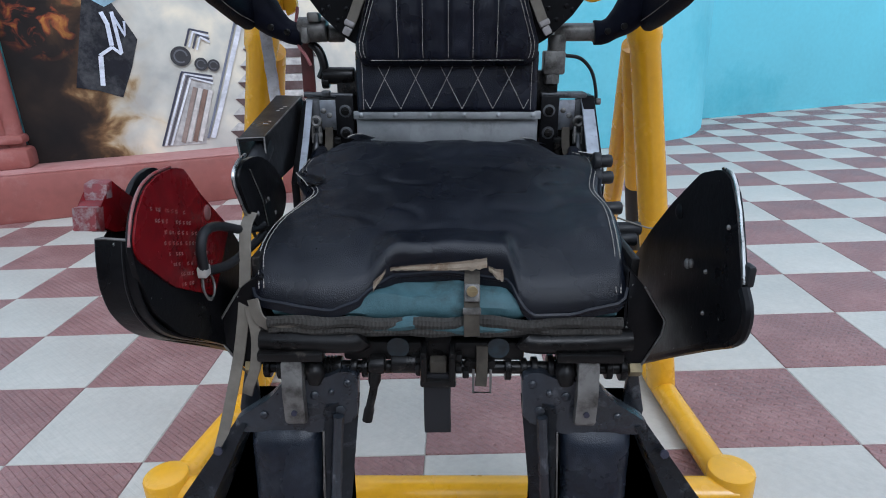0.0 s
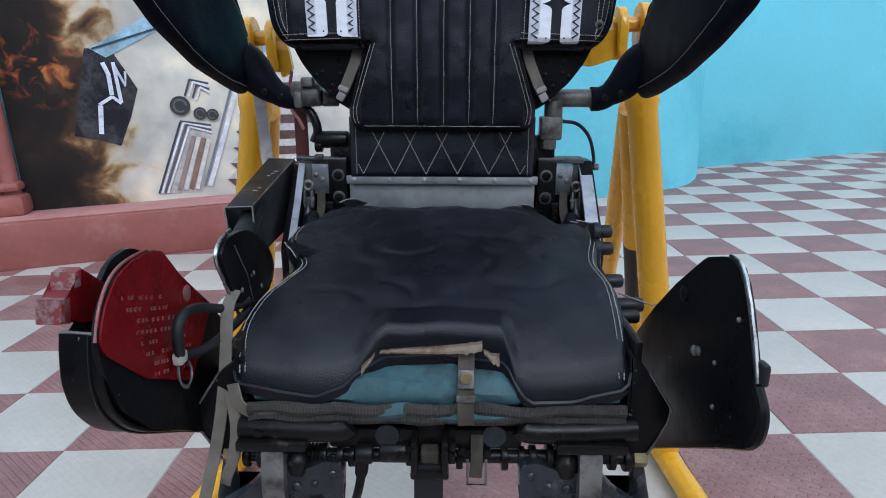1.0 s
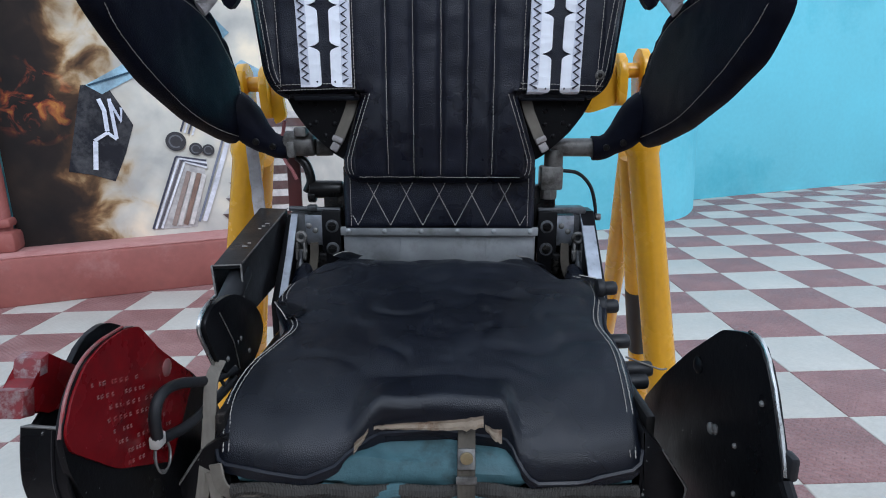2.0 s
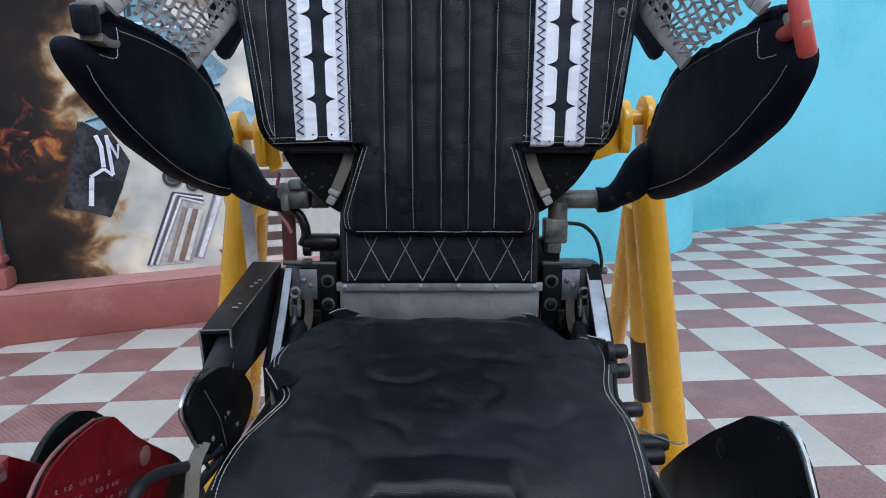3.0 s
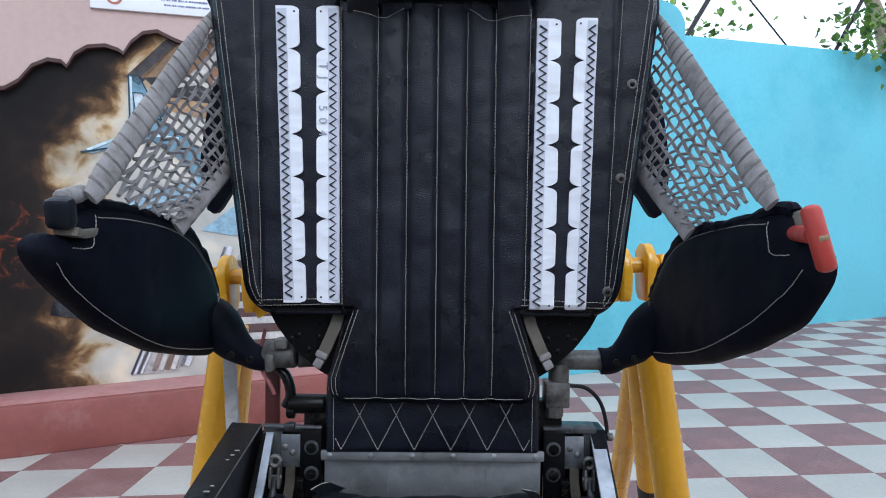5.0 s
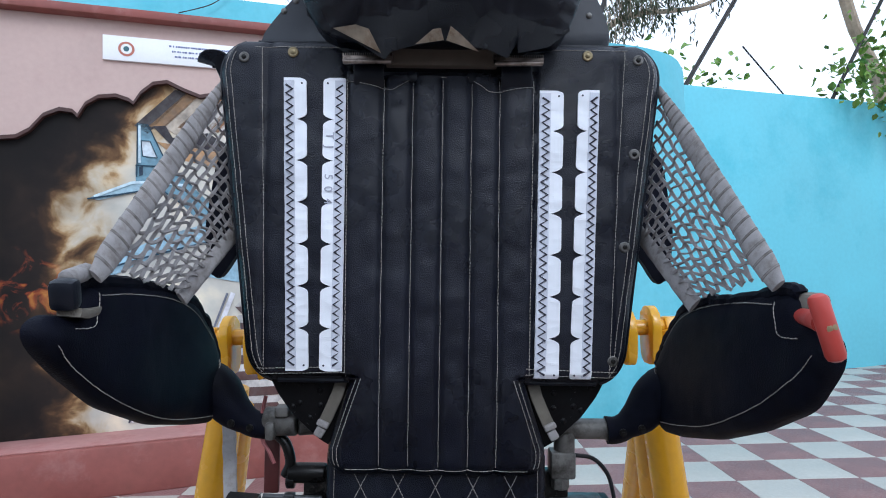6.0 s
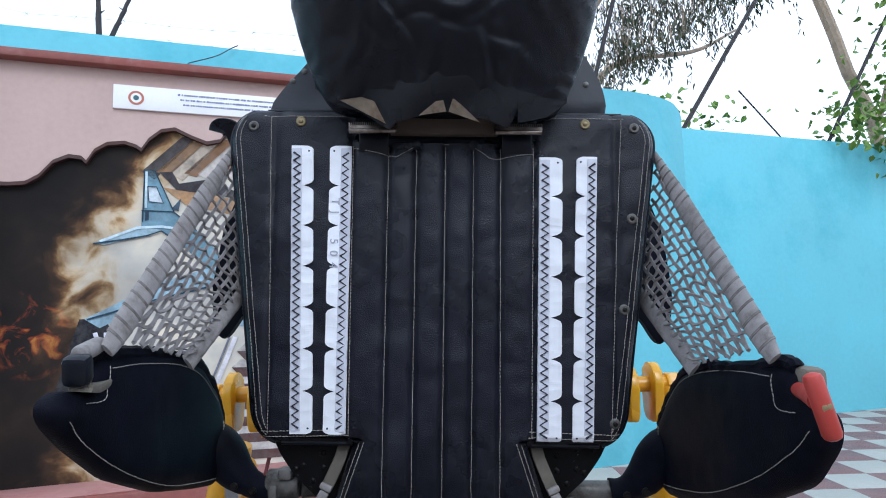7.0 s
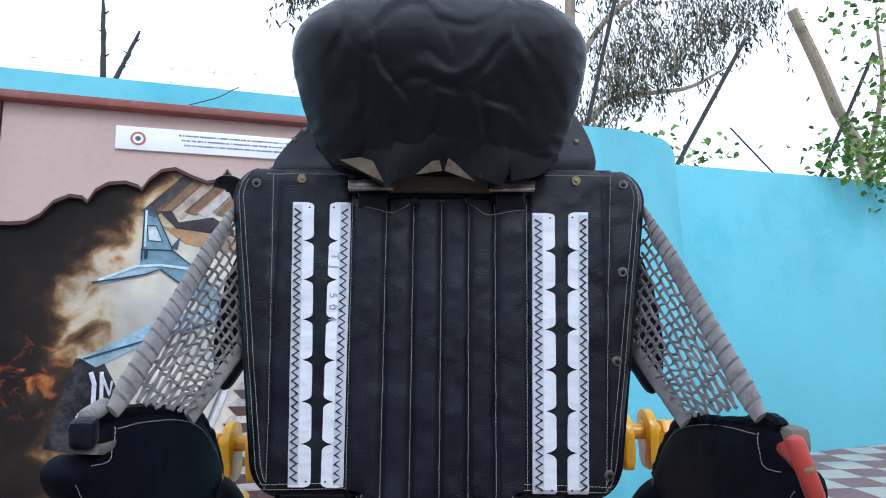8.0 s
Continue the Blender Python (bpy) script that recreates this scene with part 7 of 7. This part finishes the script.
bm = B()
rows = []
for i in range(40):
    x = -0.155 + 0.31 * i / 39
    row = []
    for j in range(16):
        a = math.pi * j / 15
        th = 0.0165 + 0.004 * wob(x, 0, 0, s=25) + 0.0022 * math.sin(j * 1.5 + 9 * wob(x, 2, 0, s=8)) + (0.006 if abs(x) < 0.07 else -0.004)
        y = 0.64 - 0.036 * math.sin(a) + 0.003 * wob(x, j * 0.3, 1, s=20)
        z = 0.456 + th * math.cos(a) + 0.004 * wob(x * 2, j * 0.25, 3, s=22)
        row.append(bm.verts.new((x, y, z)))
    rows.append(row)
for r0, r1 in zip(rows, rows[1:]):
    for k in range(15):
        bm.faces.new((r0[k], r0[k + 1], r1[k + 1], r1[k]))
for r in (rows[0], rows[-1]):
    bm.faces.new(r)
pk("nylon_cover", bm, TEAL)
bm = B()
for k, (z, y) in enumerate(((0.447, 0.601), (0.438, 0.603))):
    pts = [(-0.16 + 0.32 * i / 30, y + 0.003 * wob(i * 0.3, k, 0), z + 0.004 * wob(i * 0.25, k, 5)) for i in range(31)]
    tube(bm, pts, [0.0055 + 0.0015 * wob(i * 0.4, k, 9) for i in range(31)], 8)
pk("canvas_fold", bm, CANVAS_GREY, "grey canvas fold")
bm = B()
pts = [(-0.1 + 0.2 * i / 30, 0.602 + 0.003 * wob(i * 0.3, 3, 0), 0.447 - 0.00025 * i + 0.005 * wob(i * 0.22, 3, 5)) for i in range(31)]
tube(bm, pts, [max(0.001, (0.0062 + 0.003 * wob(i * 0.35, 4, 9)) * math.sqrt(math.sin(math.pi * (i + 0.3) / 30.6))) for i in range(31)], 8)
pk("nylon_fold", bm, TEAL)
bm = B()
box(bm, (0.0, 0.655, 0.482), (0.12, 0.04, 0.016), 0.003)
pk("inner_board", bm, METAL_DARK)
bm = B()
for x in (-0.016, -0.002, 0.012):
    tube(bm, [(x, 0.634, 0.48), (x, 0.633, 0.487)], [0.0022, 0.0008], 6)
pk("lacing_tabs", bm, MARK)
bm = B()
tube(bm, smooth_path([(0.026, 0.636, 0.492), (0.025, 0.61, 0.483), (0.0245, 0.596, 0.468), (0.0245, 0.592, 0.45), (0.025, 0.593, 0.438)], 5), 0, flat=(0.014, 0.0022, (0, -1, 0.2)))
pk("buckle_strap", bm, STRAP_OLD, "dirty brown strap")
bm = B()
box(bm, (0.0245, 0.597, 0.478), (0.014, 0.004, 0.016), 0.0015, Euler((radians(-28), 0, 0)).to_matrix())
box(bm, (0.0245, 0.5915, 0.463), (0.016, 0.003, 0.006), 0.001)
pk("buckle", bm, CAST, "worn metal buckle")
bm = B()
screw(bm, (0.0245, 0.592, 0.482), FRONT, 0.005, 0.002)
pk("buckle_screw", bm, BRASS)

# ---------------------------------------------------------------- floor tiles, last
def tile_mesh(name, material):
    bm = B()
    h = TILE / 2 - 0.0008
    lo_v = [bm.verts.new((sx * h, sy * h, -0.006)) for sx, sy in ((-1, -1), (1, -1), (1, 1), (-1, 1))]
    md = [bm.verts.new((sx * h, sy * h, -0.0012)) for sx, sy in ((-1, -1), (1, -1), (1, 1), (-1, 1))]
    hi_v = [bm.verts.new((sx * (h - 0.0014), sy * (h - 0.0014), 0)) for sx, sy in ((-1, -1), (1, -1), (1, 1), (-1, 1))]
    for a, b in ((lo_v, md), (md, hi_v)):
        for k in range(4):
            bm.faces.new((a[k], a[(k + 1) % 4], b[(k + 1) % 4], b[k]))
    bm.faces.new(hi_v)
    me = bpy.data.meshes.new(name)
    bmesh.ops.recalc_face_normals(bm, faces=bm.faces)
    bm.to_mesh(me)
    bm.free()
    me.materials.append(material)
    return me


TILES = (tile_mesh("red_tile", TILE_RED), tile_mesh("cream_tile", TILE_CREAM))
X0, Y0 = 0.0, 0.98
far = {0: [[], []], 1: [[], []]}
for i in range(-15, 32):
    for j in range(-13, 24):
        x, y = X0 + (i + 0.5) * TILE, Y0 + (j + 0.5) * TILE
        if not (-3.9 < x < 8.9 and -2.4 < y < 7.1):
            continue
        along, away = x * WU.x + y * WU.y, x * WN.x + y * WN.y
        if away > 4.2 or (along < 3.0 and away > 3.5):
            continue
        kind = (i + j) % 2
        if -2.0 < x < 2.4 and 0.2 < y < 3.9 and away < 3.3:
            ob = new("tile", TILES[kind])
            ob.parent = floor
            ob.location = (x, y, random.uniform(-0.0004, 0.0004))
            ob.rotation_euler = (random.uniform(-0.001, 0.001), random.uniform(-0.001, 0.001), 0)
        else:
            verts, faces = far[kind]
            h, n0 = TILE / 2 - 0.001, len(verts)
            z = random.uniform(-0.0004, 0.0004)
            verts += [(x - h, y - h, z), (x + h, y - h, z), (x + h, y + h, z), (x - h, y + h, z)]
            verts += [(vx, vy, -0.005) for vx, vy, _ in verts[n0:n0 + 4]]
            faces += [(n0, n0 + 1, n0 + 2, n0 + 3)] + [(n0 + k, n0 + 4 + k, n0 + 4 + (k + 1) % 4, n0 + (k + 1) % 4) for k in range(4)]
for kind, (verts, faces) in far.items():
    me = bpy.data.meshes.new("far_tiles")
    me.from_pydata(verts, [], faces)
    me.materials.append((TILE_RED, TILE_CREAM)[kind])
    ob = new("far_tiles", me)
    ob.parent = floor
    tagged(ob, kind="stuff")
